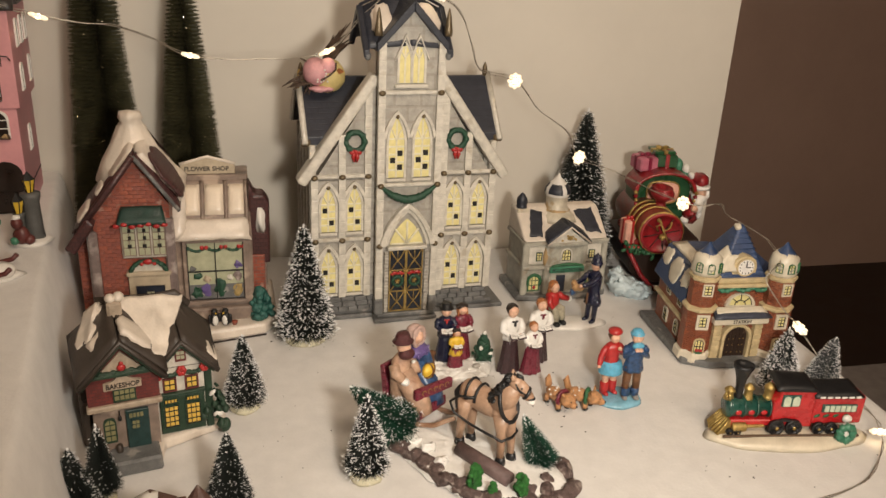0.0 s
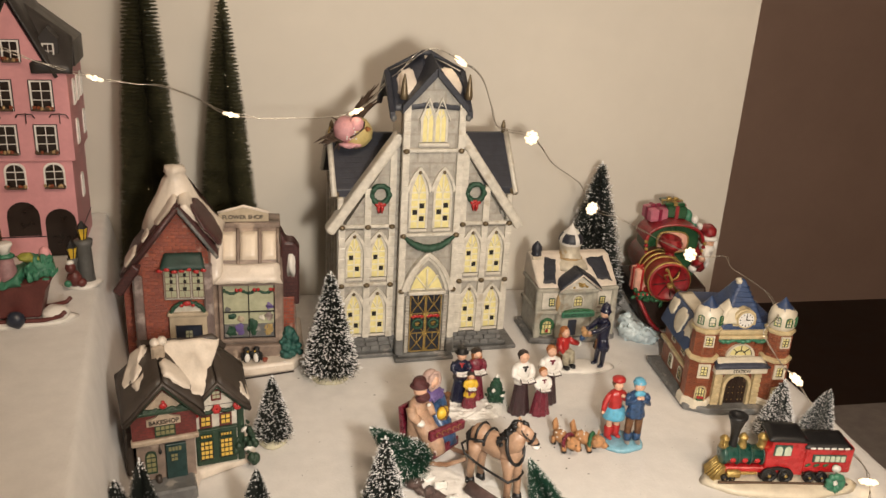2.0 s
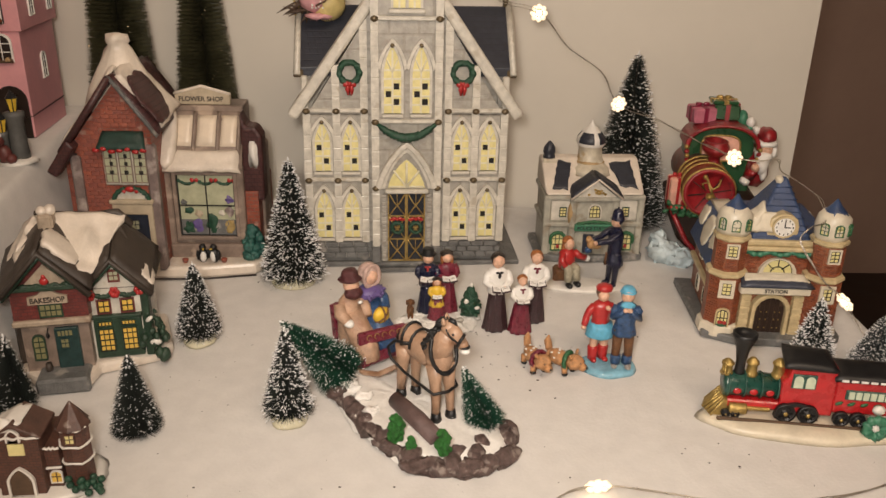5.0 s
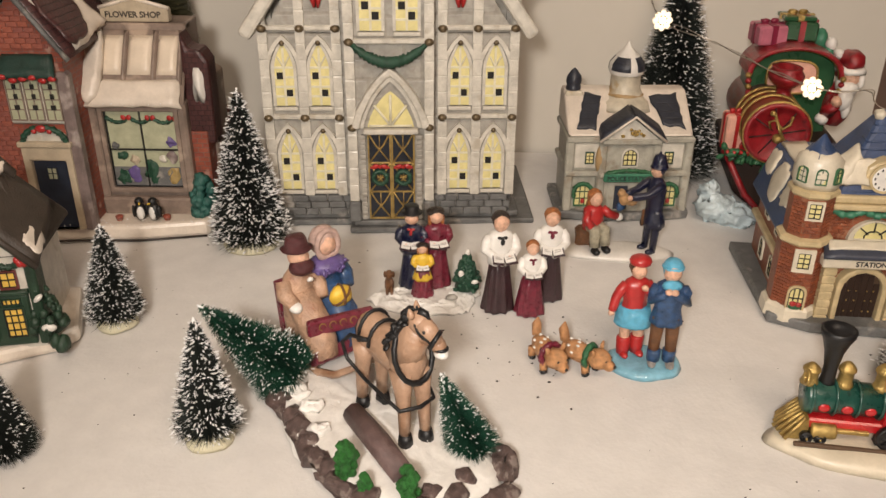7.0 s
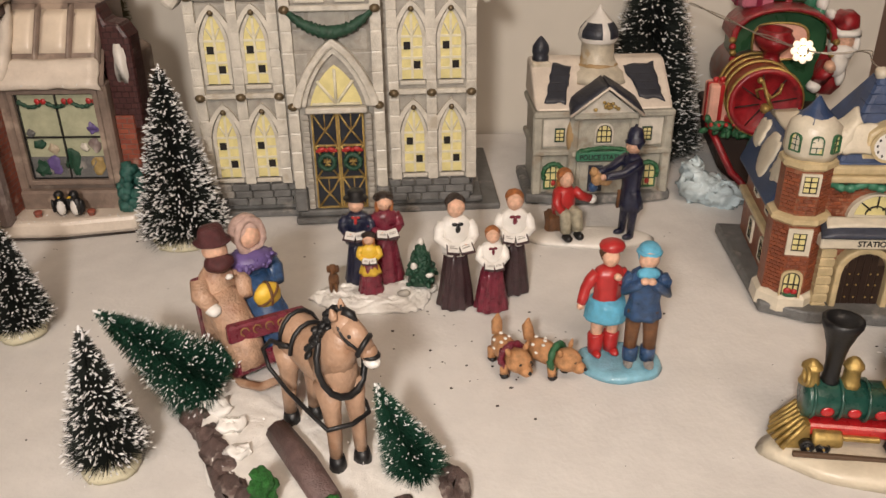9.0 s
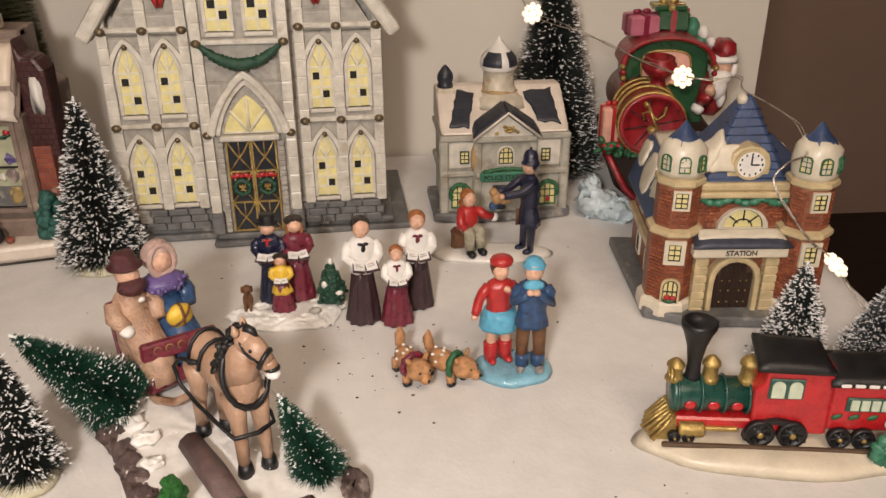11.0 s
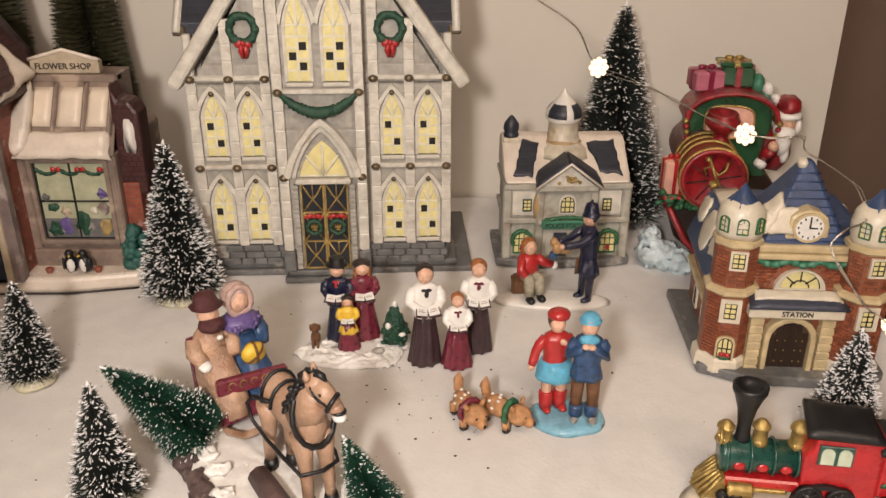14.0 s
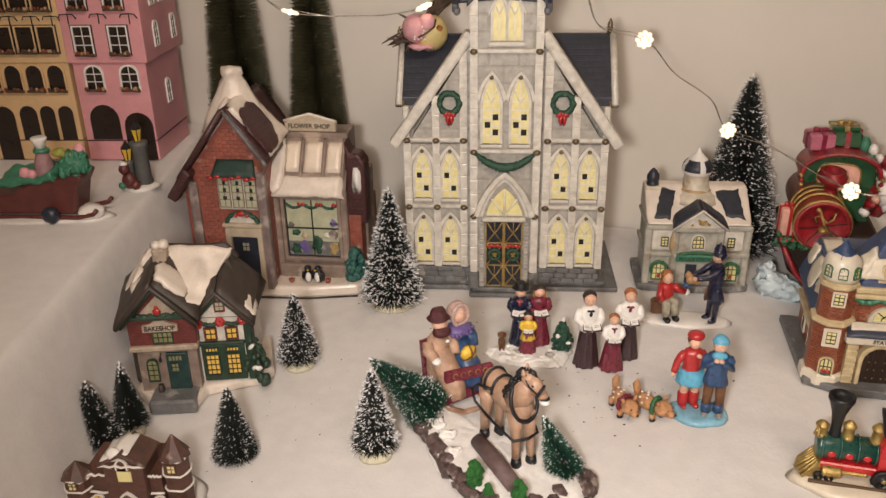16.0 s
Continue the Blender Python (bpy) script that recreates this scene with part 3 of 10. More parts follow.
# ---- the church ----
def church_window(parent, w, h, where, seed, hood=True, rows=5):
    """A yellow lancet with cream bars, openings painted as dark boxes, a moulded hood and a knob."""
    rnd = random.Random(seed)
    out = lancet(w, h, h * 0.62)
    frame_ob = part("window", Shape().ring(scaled(out, 0.0022), out, -0.0016, 0.001), PALE_TRIM, parent, "lancet window in a pale moulding", where=where)
    part("pane", Shape().prism(out, -0.0004, 0.001), YELLOW_PANE, frame_ob, "pale yellow painted pane")
    bars = Shape()
    bars.box(-0.0008, 0.0008, -0.0012, 0.0, 0.0, h * 0.94)
    for i in range(1, rows):
        z = h * 0.78 * i / rows
        bars.box(-w / 2, w / 2, -0.0010, 0.0, z - 0.0008, z + 0.0008)
    bars.tube([(0, -0.0006, h * 0.62), (w * 0.3, -0.0006, h * 0.8)], 0.0007, 5)
    bars.tube([(0, -0.0006, h * 0.62), (-w * 0.3, -0.0006, h * 0.8)], 0.0007, 5)
    part("glazing_bar", bars, CREAM_BAR, frame_ob)
    step = h * 0.78 / rows
    cells = [] if rows < 2 else [(1, 1), (-1, 3)] if rows < 6 else [(1, 1), (-1, 2), (1, 3)]
    for side, row in cells:
        z = step * (row + 0.5) * 0.9
        # Raised dark box; its colour stands in for the shade inside a hole.
        hole = Shape().box(side * w * 0.23 - w * 0.16, side * w * 0.23 + w * 0.16, -0.0013, 0.0, z - step * 0.34, z + step * 0.34)
        part("opening", hole, HOLE_SHADE, frame_ob, "dark box painting the shade of a small opening")
    part("sill", Shape().box(-w * 0.62, w * 0.62, -0.0028, 0.001, -0.0036, -0.0006, b=0.0006), PALE_TRIM, frame_ob)
    if hood:
        o2 = scaled(out, 0.0030)[2:]
        o3 = scaled(out, 0.0056)[2:]
        part("hood", Shape().ring([(x, z + 0.001) for x, z in o3], o2, -0.0034, 0.001, shut=False), PALE_TRIM, frame_ob)
        part("knob", Shape().ball((0, -0.0030, h + 0.0010), 0.0021, n=8), BRONZE, frame_ob, "bronze knob")
    return frame_ob


def wreath(parent, where, r, bow=True, tube=0.3):
    n = 14
    s = leafy([(r * math.cos(2 * math.pi * i / n), -r * tube, r * math.sin(2 * math.pi * i / n)) for i in range(n)], r * tube * 1.05, 0.22, 8, True, 900, r * 900)
    w = part("wreath", s, DARK_GREEN, parent, "dark green moulded wreath", where=where)
    if bow:
        b = Shape()
        for sx in (-1, 1):
            b.ball((sx * r * 0.33, -r * 0.45, -r * 1.10), (r * 0.36, r * 0.22, r * 0.30), turn=Euler((0, sx * 0.5, 0)).to_matrix(), n=10)
            b.tube([(sx * r * 0.10, -r * 0.42, -r * 1.15), (sx * r * 0.22, -r * 0.40, -r * 1.65), (sx * r * 0.14, -r * 0.36, -r * 2.20)], [r * 0.17, r * 0.22, r * 0.10], 8)
        b.ball((0, -r * 0.5, -r * 1.05), r * 0.24, n=8)
        part("bow", b.rough(r * 0.05, 600), RED, w, "red bow")
    return w


def build_church():
    ch = thing("church", "grey ceramic church with yellow windows and a dark tower roof", "ceramic church", pose(0.1545, 0.789, 0, 0, 0, 3))
    # stepped base plate
    s = Shape().box(-0.102, 0.112, -0.004, 0.115, 0.0, 0.0045, b=0.0015).box(-0.033, 0.033, -0.020, 0.0, 0.0, 0.0045, b=0.0015)
    s.box(-0.097, 0.100, 0.0, 0.11, 0.0045, 0.009, b=0.0015).box(-0.030, 0.030, -0.0165, 0.0, 0.0045, 0.009, b=0.001)
    part("base_plate", s.rough(0.0006, 90), DARK_STONE, ch, "dark grey stone base plate")
    # body
    part("wall", Shape().box(-0.0905, 0.0905, 0.0, 0.105, 0.006, 0.152).box(-0.0885, 0.0885, 0.018, 0.103, 0.15, 0.196), GREY_STONE, ch, soft=0.0006)
    part("gable_wall", Shape().prism([(-0.0905, 0.150), (0.0905, 0.150), (0.030, 0.246), (-0.030, 0.246)], 0.0, 0.020), GREY_STONE, ch, "grey stone front gable")
    part("tower", Shape().box(-0.0285, 0.0285, -0.011, 0.045, 0.006, 0.290), GREY_STONE, ch, "square grey stone tower", soft=0.0008)
    # roof of the body with its ridge across the front
    for sx in (-1, 1):
        x0, x1 = (0.026, 0.098) if sx > 0 else (-0.098, -0.026)
        part("roof", Shape().prism([(0.008, 0.192), (0.054, 0.241), (0.060, 0.241), (0.110, 0.190), (0.110, 0.184), (0.057, 0.234), (0.008, 0.184)], x0, x1, axis="x"), SLATE, ch, "dark slate-blue roof slope", soft=0.0006)
        part("end_gable", Shape().prism([(0.012, 0.15), (0.104, 0.15), (0.104, 0.185), (0.057, 0.232), (0.012, 0.185)], sx * 0.086, sx * 0.0925, axis="x"), GREY_STONE, ch)
        part("end_coping", Shape().tube([(sx * 0.0985, 0.004, 0.186), (sx * 0.0985, 0.055, 0.243), (sx * 0.0985, 0.112, 0.186)], 0.0032, 5), PALE_TRIM, ch, "pale snow-edged coping")
        part("pinnacle", Shape().lathe([(0.0026, 0), (0.0026, 0.004), (0.0030, 0.005), (0.0022, 0.010), (0.0006, 0.014)], (sx * 0.0955, 0.055, 0.241), 8), BRONZE, ch, "brown pinnacle")
        # eaves block and front coping
        part("eaves_block", Shape().box(sx * 0.0975 - 0.0045, sx * 0.0975 + 0.0045, 0.006, 0.018, 0.183, 0.190, b=0.001), BRONZE, ch, "bronze painted eaves block")
        a, b = Vector((sx * 0.1045, 0, 0.1485)), Vector((sx * 0.0315, 0, 0.252))
        d = (b - a).normalized()
        nrm = Vector((-d.z * sx, 0, d.x * sx)) * 0.0052
        if nrm.z < 0:
            nrm = -nrm
        q = [a - nrm, b - nrm, b + nrm, a + nrm]
        part("coping", Shape().prism([(p.x, p.z) for p in q], -0.0062, 0.012), PALE_TRIM, ch, "pale sloping gable coping", soft=0.0028)
    # courses of stone in the plinth
    rnd = random.Random(4)
    for row, (z0, z1) in enumerate(((0.009, 0.0145), (0.0148, 0.0200), (0.0203, 0.0252))):
        for x0, x1, y0 in ((-0.0925, -0.031, -0.0035), (0.031, 0.0925, -0.0035)):
            x = x0 + (0.006 if row % 2 else 0)
            if row % 2:
                part("stone", Shape().box(x0, x - 0.0004, y0, 0.004, z0, z1, b=0.0006), DARK_STONE, ch)
            while x < x1 - 0.002:
                w = min(rnd.choice((0.010, 0.0125, 0.0145)), x1 - x)
                s = Shape().box(x + 0.0003, x + w - 0.0003, y0 - rnd.random() * 0.0006, 0.004, z0, z1, b=0.0007)
                part("stone", s, DARK_STONE, ch)
                x += w
    for sx in (-1, 1):
        part("stone", Shape().box(sx * 0.0285 - 0.0045, sx * 0.0285 + 0.0045, -0.0180, -0.006, 0.009, 0.0255, b=0.001), DARK_STONE, ch)
        for i in range(7):
            y = 0.004 + i * 0.0145
            part("stone", Shape().box(sx * 0.0905 - 0.003, sx * 0.0905 + 0.003, y, y + 0.0138, 0.009, 0.025, b=0.0008), DARK_STONE, ch)
    # pillars, rails and knobs
    for x, y in ((0.091, 0.0), (0.064, 0.0), (0.0385, 0.0), (0.0285, -0.012)):
        for sx in (-1, 1):
            top = 0.152 if y == 0 else 0.286
            if x == 0.064:
                top = 0.196
            if x == 0.0385:
                top = 0.236
            prof, z = [], 0.0255
            while z < top - 0.001:
                h = min(0.0135 if y else 0.0118, top - z)
                prof += [(0.0044, z), (0.0048, z + 0.0009), (0.0048, z + h - 0.0009), (0.0044, z + h - 0.0001)]
                z += h
            s = Shape().lathe(prof, (sx * x, y - 0.0004, 0), 4, turn=Matrix.Rotation(radians(45), 3, "Z"), smooth=False)
            part("pillar", s.rough(0.0003, 200), PALE_TRIM, ch, "pale banded pillar")
            for z in ((0.0885, 0.1545) if y == 0 else (0.0845, 0.1475, 0.2385)):
                k = Shape().ball((sx * x, y - 0.0048, z), (0.0036, 0.0030, 0.0028), n=8)
                part("knob", k, BRONZE, ch, "bronze knob")
    for sx in (-1, 1):
        for z in (0.0885, 0.1545):
            part("rail", Shape().box(sx * 0.0385, sx * 0.091, -0.0032, 0.002, z - 0.0018, z + 0.0018, b=0.0008), PALE_TRIM, ch, "pale string course")
        # side wall of the church
        for i in range(5):
            y = 0.004 + i * 0.0245
            part("pillar", Shape().box(sx * 0.092 - 0.003, sx * 0.092 + 0.003, y - 0.003, y + 0.003, 0.0255, 0.185, b=0.001), PALE_TRIM, ch, "pale banded pillar")
        for z in (0.0885, 0.1545):
            part("rail", Shape().box(sx * 0.0915 - 0.002, sx * 0.0915 + 0.002, 0.004, 0.102, z - 0.0018, z + 0.0018, b=0.0006), PALE_TRIM, ch, "pale string course")
    for z in (0.1475, 0.2385):
        part("rail", Shape().box(-0.028, 0.028, -0.0150, -0.010, z - 0.0019, z + 0.0019, b=0.0008), PALE_TRIM, ch, "pale string course")
    # lancets
    seed = 0
    for x in (0.0775, 0.0515):
        for sx in (-1, 1):
            for z, h in ((0.0300, 0.047), (0.0970, 0.046)):
                seed += 1
                church_window(ch, 0.0140, h, pose(sx * x, -0.0002, z), seed)
    for sx in (-1, 1):
        church_window(ch, 0.0155, 0.060, pose(sx * 0.0128, -0.0112, 0.1545), 50 + sx, rows=6)
        w = church_window(ch, 0.0105, 0.036, pose(sx * 0.0066, -0.0112, 0.2470), 60 + sx, hood=False, rows=1)
    zig = [(-0.016, 0.268), (-0.0066, 0.290), (0, 0.274), (0.0066, 0.290), (0.016, 0.268)]
    part("hood", Shape().ring([(x, z + 0.0026) for x, z in zig], zig, -0.0150, -0.0105, shut=False), PALE_TRIM, ch)
    part("sill", Shape().box(-0.016, 0.016, -0.0150, -0.0105, 0.2425, 0.2462, b=0.0008), PALE_TRIM, ch)
    # stone courses seen as shallow grooves beside the gable
    for sx in (-1, 1):
        for z in (0.168, 0.186, 0.206, 0.224):
            w = 0.086 - (z - 0.15) * 0.62
            if w > 0.042:
                part("course", Shape().box(sx * 0.0415, sx * w, -0.0005, 0.002, z - 0.0005, z + 0.0005), GREY_STONE, ch)
    # door with its pointed porch
    porch = lancet(0.050, 0.043, 0.001, 8)
    outer = [(x * 1.16, z * 1.08) for x, z in porch]
    p = part("porch", Shape().ring([(x, z + 0.083) for x, z in outer[2:]], [(x * 0.92, z * 0.94 + 0.083) for x, z in porch[2:]], -0.0190, -0.010, shut=False), PALE_TRIM, ch, "pale pointed porch moulding", soft=0.0012)
    part("moulding", Shape().ring([(x * 0.92, z * 0.94 + 0.083) for x, z in porch[2:]], [(x * 0.80, z * 0.84 + 0.083) for x, z in porch[2:]], -0.0158, -0.010, shut=False), PALE_TRIM, p)
    part("moulding", Shape().prism([(x * 0.86, z * 0.88 + 0.083) for x, z in porch[2:]], -0.0120, -0.010), GREY_STONE, p)
    fan = lancet(0.034, 0.027, 0.001, 8)
    part("transom", Shape().prism([(x, z + 0.084) for x, z in fan], -0.0130, -0.010), YELLOW_PANE, p, "pale yellow fanlight")
    bars = Shape()
    for a in (0, 42, 90, 138, 180):
        c = math.cos(radians(a))
        bars.tube([(0, -0.0134, 0.085), (c * 0.016, -0.0134, 0.085 + math.sin(radians(a)) * 0.0235)], 0.0011, 6)
    part("glazing_bar", bars, CREAM_BAR, p)
    part("lintel", Shape().box(-0.0205, 0.0205, -0.0185, -0.010, 0.0795, 0.0835, b=0.001), PALE_TRIM, p)
    for sx in (-1, 1):
        prof, z = [], 0.010
        while z < 0.078:
            prof += [(0.0020, z), (0.0028, z + 0.0006), (0.0028, z + 0.0030), (0.0020, z + 0.0037)]
            z += 0.0038
        part("quoin", Shape().lathe(prof, (sx * 0.0210, -0.0140, 0), 4, turn=Matrix.Rotation(radians(45), 3, "Z"), smooth=False), GREY_STONE, p)
        door = part("door", Shape().box(sx * 0.0001, sx * 0.0175, -0.0130, -0.0105, 0.010, 0.0795), DOOR_NAVY, ch, "dark navy door leaf with gold lattice")
        g = Shape()
        cx = sx * 0.0088
        for x in (sx * 0.0007, sx * 0.0170):
            g.box(x - 0.0006, x + 0.0006, -0.0142, -0.0128, 0.010, 0.0795)
        for z in (0.0104, 0.0325, 0.0560, 0.0790):
            g.box(sx * 0.0001, sx * 0.0175, -0.0140, -0.0128, z - 0.0006, z + 0.0006)
        for z0, z1 in ((0.0105, 0.0325), (0.0325, 0.056), (0.056, 0.079)):
            zm = (z0 + z1) / 2
            for q in (-1, 1):
                g.tube([(cx - q * 0.0078, -0.0137, z0), (cx - q * 0.0020, -0.0138, z0 + (z1 - z0) * 0.35), (cx + q * 0.0030, -0.0138, z0 + (z1 - z0) * 0.62), (cx + q * 0.0078, -0.0137, z1)], 0.0007, 5)
            g.tube([(cx, -0.0137, zm), (cx, -0.0137, z1)], 0.0005, 4)
        part("lattice", g.rough(0.0002, 600), GOLD, door, "gold lattice")
        w = wreath(door, pose(cx, -0.0135, 0.0445), 0.0052, bow=False, tube=0.32)
        cross = Shape().box(-0.0026, 0.0026, -0.0016, -0.0006, -0.0004, 0.0004).box(-0.0004, 0.0004, -0.0016, -0.0006, -0.0026, 0.0026)
        part("cross", cross, GOLD, w)
        bow = Shape()
        for q in (-1, 1):
            bow.ball((cx + q * 0.0034, -0.0150, 0.0535), (0.0032, 0.0011, 0.0019), turn=Euler((0, q * 0.35, 0)).to_matrix(), n=8)
            bow.ball((cx + q * 0.0058, -0.0146, 0.0525), (0.0018, 0.0009, 0.0012), n=8)
        bow.ball((cx, -0.0152, 0.0532), 0.0015, n=8)
        part("bow", bow.rough(0.0003, 700), RED, door, "red bow")
    # garland over the porch
    ends = [i / 36 * 2 - 1 for i in range(37)]
    s = Shape().tube([(a * 0.0265, -0.0165, 0.1460 - 0.0130 * (1 - a * a)) for a in ends], [(0.0016 + 0.0026 * (1 - a * a) ** 0.8) * (1 + 0.15 * math.sin(a * 60)) for a in ends], 9)
    part("garland", s.rough(0.0012, 500), DARK_GREEN, ch, "dark green swag garland")
    for sx in (-1, 1):
        wreath(ch, pose(sx * 0.0512, -0.0002, 0.1895), 0.0092)
    # tower roof: a front gable crossing a higher ridge
    west = pose(-0.0045, 0, -0.0015)
    part("gable_wall", Shape().prism([(-0.029, 0.280), (0.029, 0.280), (0, 0.314)], -0.0112, 0.030), GREY_STONE, ch)
    for sx in (-1, 1):
        part("tower_roof", Shape().add([(0, -0.0185, 0.3130), (sx * 0.0345, -0.0185, 0.2760), (sx * 0.0345, -0.0185, 0.2845), (0, -0.0185, 0.3230), (0, 0.0200, 0.3200), (sx * 0.0345, 0.0200, 0.2760), (sx * 0.0345, 0.0200, 0.2845), (0, 0.0200, 0.3330)],
                                       [(0, 1, 2, 3), (4, 7, 6, 5), (3, 2, 6, 7), (0, 4, 5, 1), (1, 5, 6, 2), (0, 3, 7, 4)]), SLATE, ch, "steep dark roof over the front gable", soft=0.001)
        part("cross_roof", slab((sx * 0.002, -0.0130, 0.2830), (sx * 0.0390, -0.0130, 0.2800), (sx * 0.0390, 0.0200, 0.3120), (sx * 0.002, 0.0200, 0.3300), 0.0022, bump=0.0006, seed=sx * 2.0), SLATE, ch, "dark cross roof", where=west)
        hu, hv, shift = (0.0105, 0.0165, 0.0215) if sx < 0 else (0.0150, 0.0180, 0.0200)
        part("roof_snow", Shape().splash((sx * shift, 0.0050, 0.3040), (sx * 0.037, 0, -0.010), (0, 0.033, 0.040), hu, hv, 0.0034, 3.0 + sx, n=34, uneven=0.8), PINKISH_SNOW, ch, "cream snow on the cross roof", where=west)
        part("side_wall", Shape().box(sx * 0.0288, sx * 0.0312, 0.004, 0.045, 0.240, 0.283, b=0.0008), PINKISH_SNOW, ch, "cream side of the tower")
        part("roof_back", slab((sx * 0.002, 0.0580, 0.2870), (sx * 0.0390, 0.0580, 0.2800), (sx * 0.0390, 0.0200, 0.3120), (sx * 0.002, 0.0200, 0.3300), 0.0030), SLATE, ch, where=west)
        part("barge_board", Shape().prism([(-0.0190, 0.2730), (-0.0190, 0.2800), (0.0200, 0.3160), (0.0590, 0.2800), (0.0590, 0.2730), (0.0200, 0.3070)], sx * 0.0370, sx * 0.0425, axis="x"), SLATE, ch, "dark barge board", soft=0.001, where=west)
        part("side_gable", Shape().prism([(-0.0105, 0.2800), (0.0455, 0.2800), (0.0200, 0.3060)], sx * 0.0270, sx * 0.0290, axis="x"), PINKISH_SNOW, ch, where=west)
        part("finial", Shape().lathe([(0.0036, 0), (0.0040, 0.004), (0.0032, 0.010), (0.0022, 0.018), (0.0006, 0.025)], (sx * 0.0330, -0.0160, 0.2910), 8), BRONZE, ch, "brown painted corner finial")
        part("drop", Shape().ball((sx * 0.0385, -0.0165, 0.2745), (0.0034, 0.0030, 0.0042), n=9), DARK_STONE, ch, "dark drop under the eaves", where=west)
    part("ridge_cap", Shape().tube([(-0.040, 0.020, 0.3155), (-0.020, 0.020, 0.3255), (-0.004, 0.020, 0.3330), (0.004, 0.020, 0.3330), (0.020, 0.020, 0.3255), (0.040, 0.020, 0.3155)], [0.0014, 0.0018, 0.0030, 0.0030, 0.0018, 0.0014], 7), SLATE, ch, "dark ridge", where=west)
    return ch


build_church()


# ---- flower shop with the brick house ----
BRICK = brick_mat("orange_red_brick", (0.33, 0.085, 0.048), (0.25, 0.06, 0.04), (0.20, 0.11, 0.09), 0.0074, 0.0037, 0.5, worn=(0.40, 0.24, 0.19), worn_amount=0.12)
BRICK_PIECE = piece_mat("single_red_brick", (0.40, 0.115, 0.070), (0.27, 0.085, 0.066), 0.48, 0.4, worn=(0.36, 0.25, 0.22), worn_amount=0.32)
AWNING = mat("grey_green_awning", (0.020, 0.050, 0.040), 0.45, 0.35, 160, 0.4)
MAUVE_STONE = mat("mauve_grey_stone", (0.215, 0.165, 0.155), 0.42, 0.35, 90, 0.4, coat=0.2, dirt=(0.42, 0.36, 0.33), dirt_amount=0.22)
PLUM_ROOF = brick_mat("plum_brown_roof", (0.085, 0.032, 0.030), (0.065, 0.026, 0.026), (0.035, 0.015, 0.015), 0.005, 0.004, 0.4)
BROWN_STONE = mat("grey_brown_stone", (0.25, 0.19, 0.155), 0.45, 0.3, 80, 0.3, coat=0.15, dirt=(0.42, 0.33, 0.26), dirt_amount=0.25)
TAN_STONE = mat("tan_stone_trim", (0.48, 0.40, 0.29), 0.45, 0.22, 90, 0.25, coat=0.1)
BLUE_DOOR = mat("dark_blue_door", (0.022, 0.028, 0.045), 0.4, 0.25, 150, 0.1)
PALE_PANE = mat("pale_green_pane", (0.44, 0.45, 0.31), 0.35, 0.2, 120, 0.1)
SKYLIGHT = mat("cream_skylight_pane", (0.72, 0.62, 0.50), 0.35, 0.1, 60, 0.1, coat=0.2)
TEAL = mat("teal_green_paint", (0.03, 0.12, 0.10), 0.45, 0.35, 250, 0.5)
OCHRE_BLOOM = mat("ochre_flower_paint", (0.42, 0.30, 0.12), 0.45, 0.3, 200, 0.3)
PURPLE = mat("violet_paint", (0.13, 0.09, 0.26), 0.45, 0.25, 200, 0.2)
YELLOW = mat("yellow_paint", (0.70, 0.46, 0.05), 0.4, 0.2, 200, 0.2)
INK = mat("brown_black_ink", (0.03, 0.022, 0.018), 0.5, 0.2, 200, 0.0)


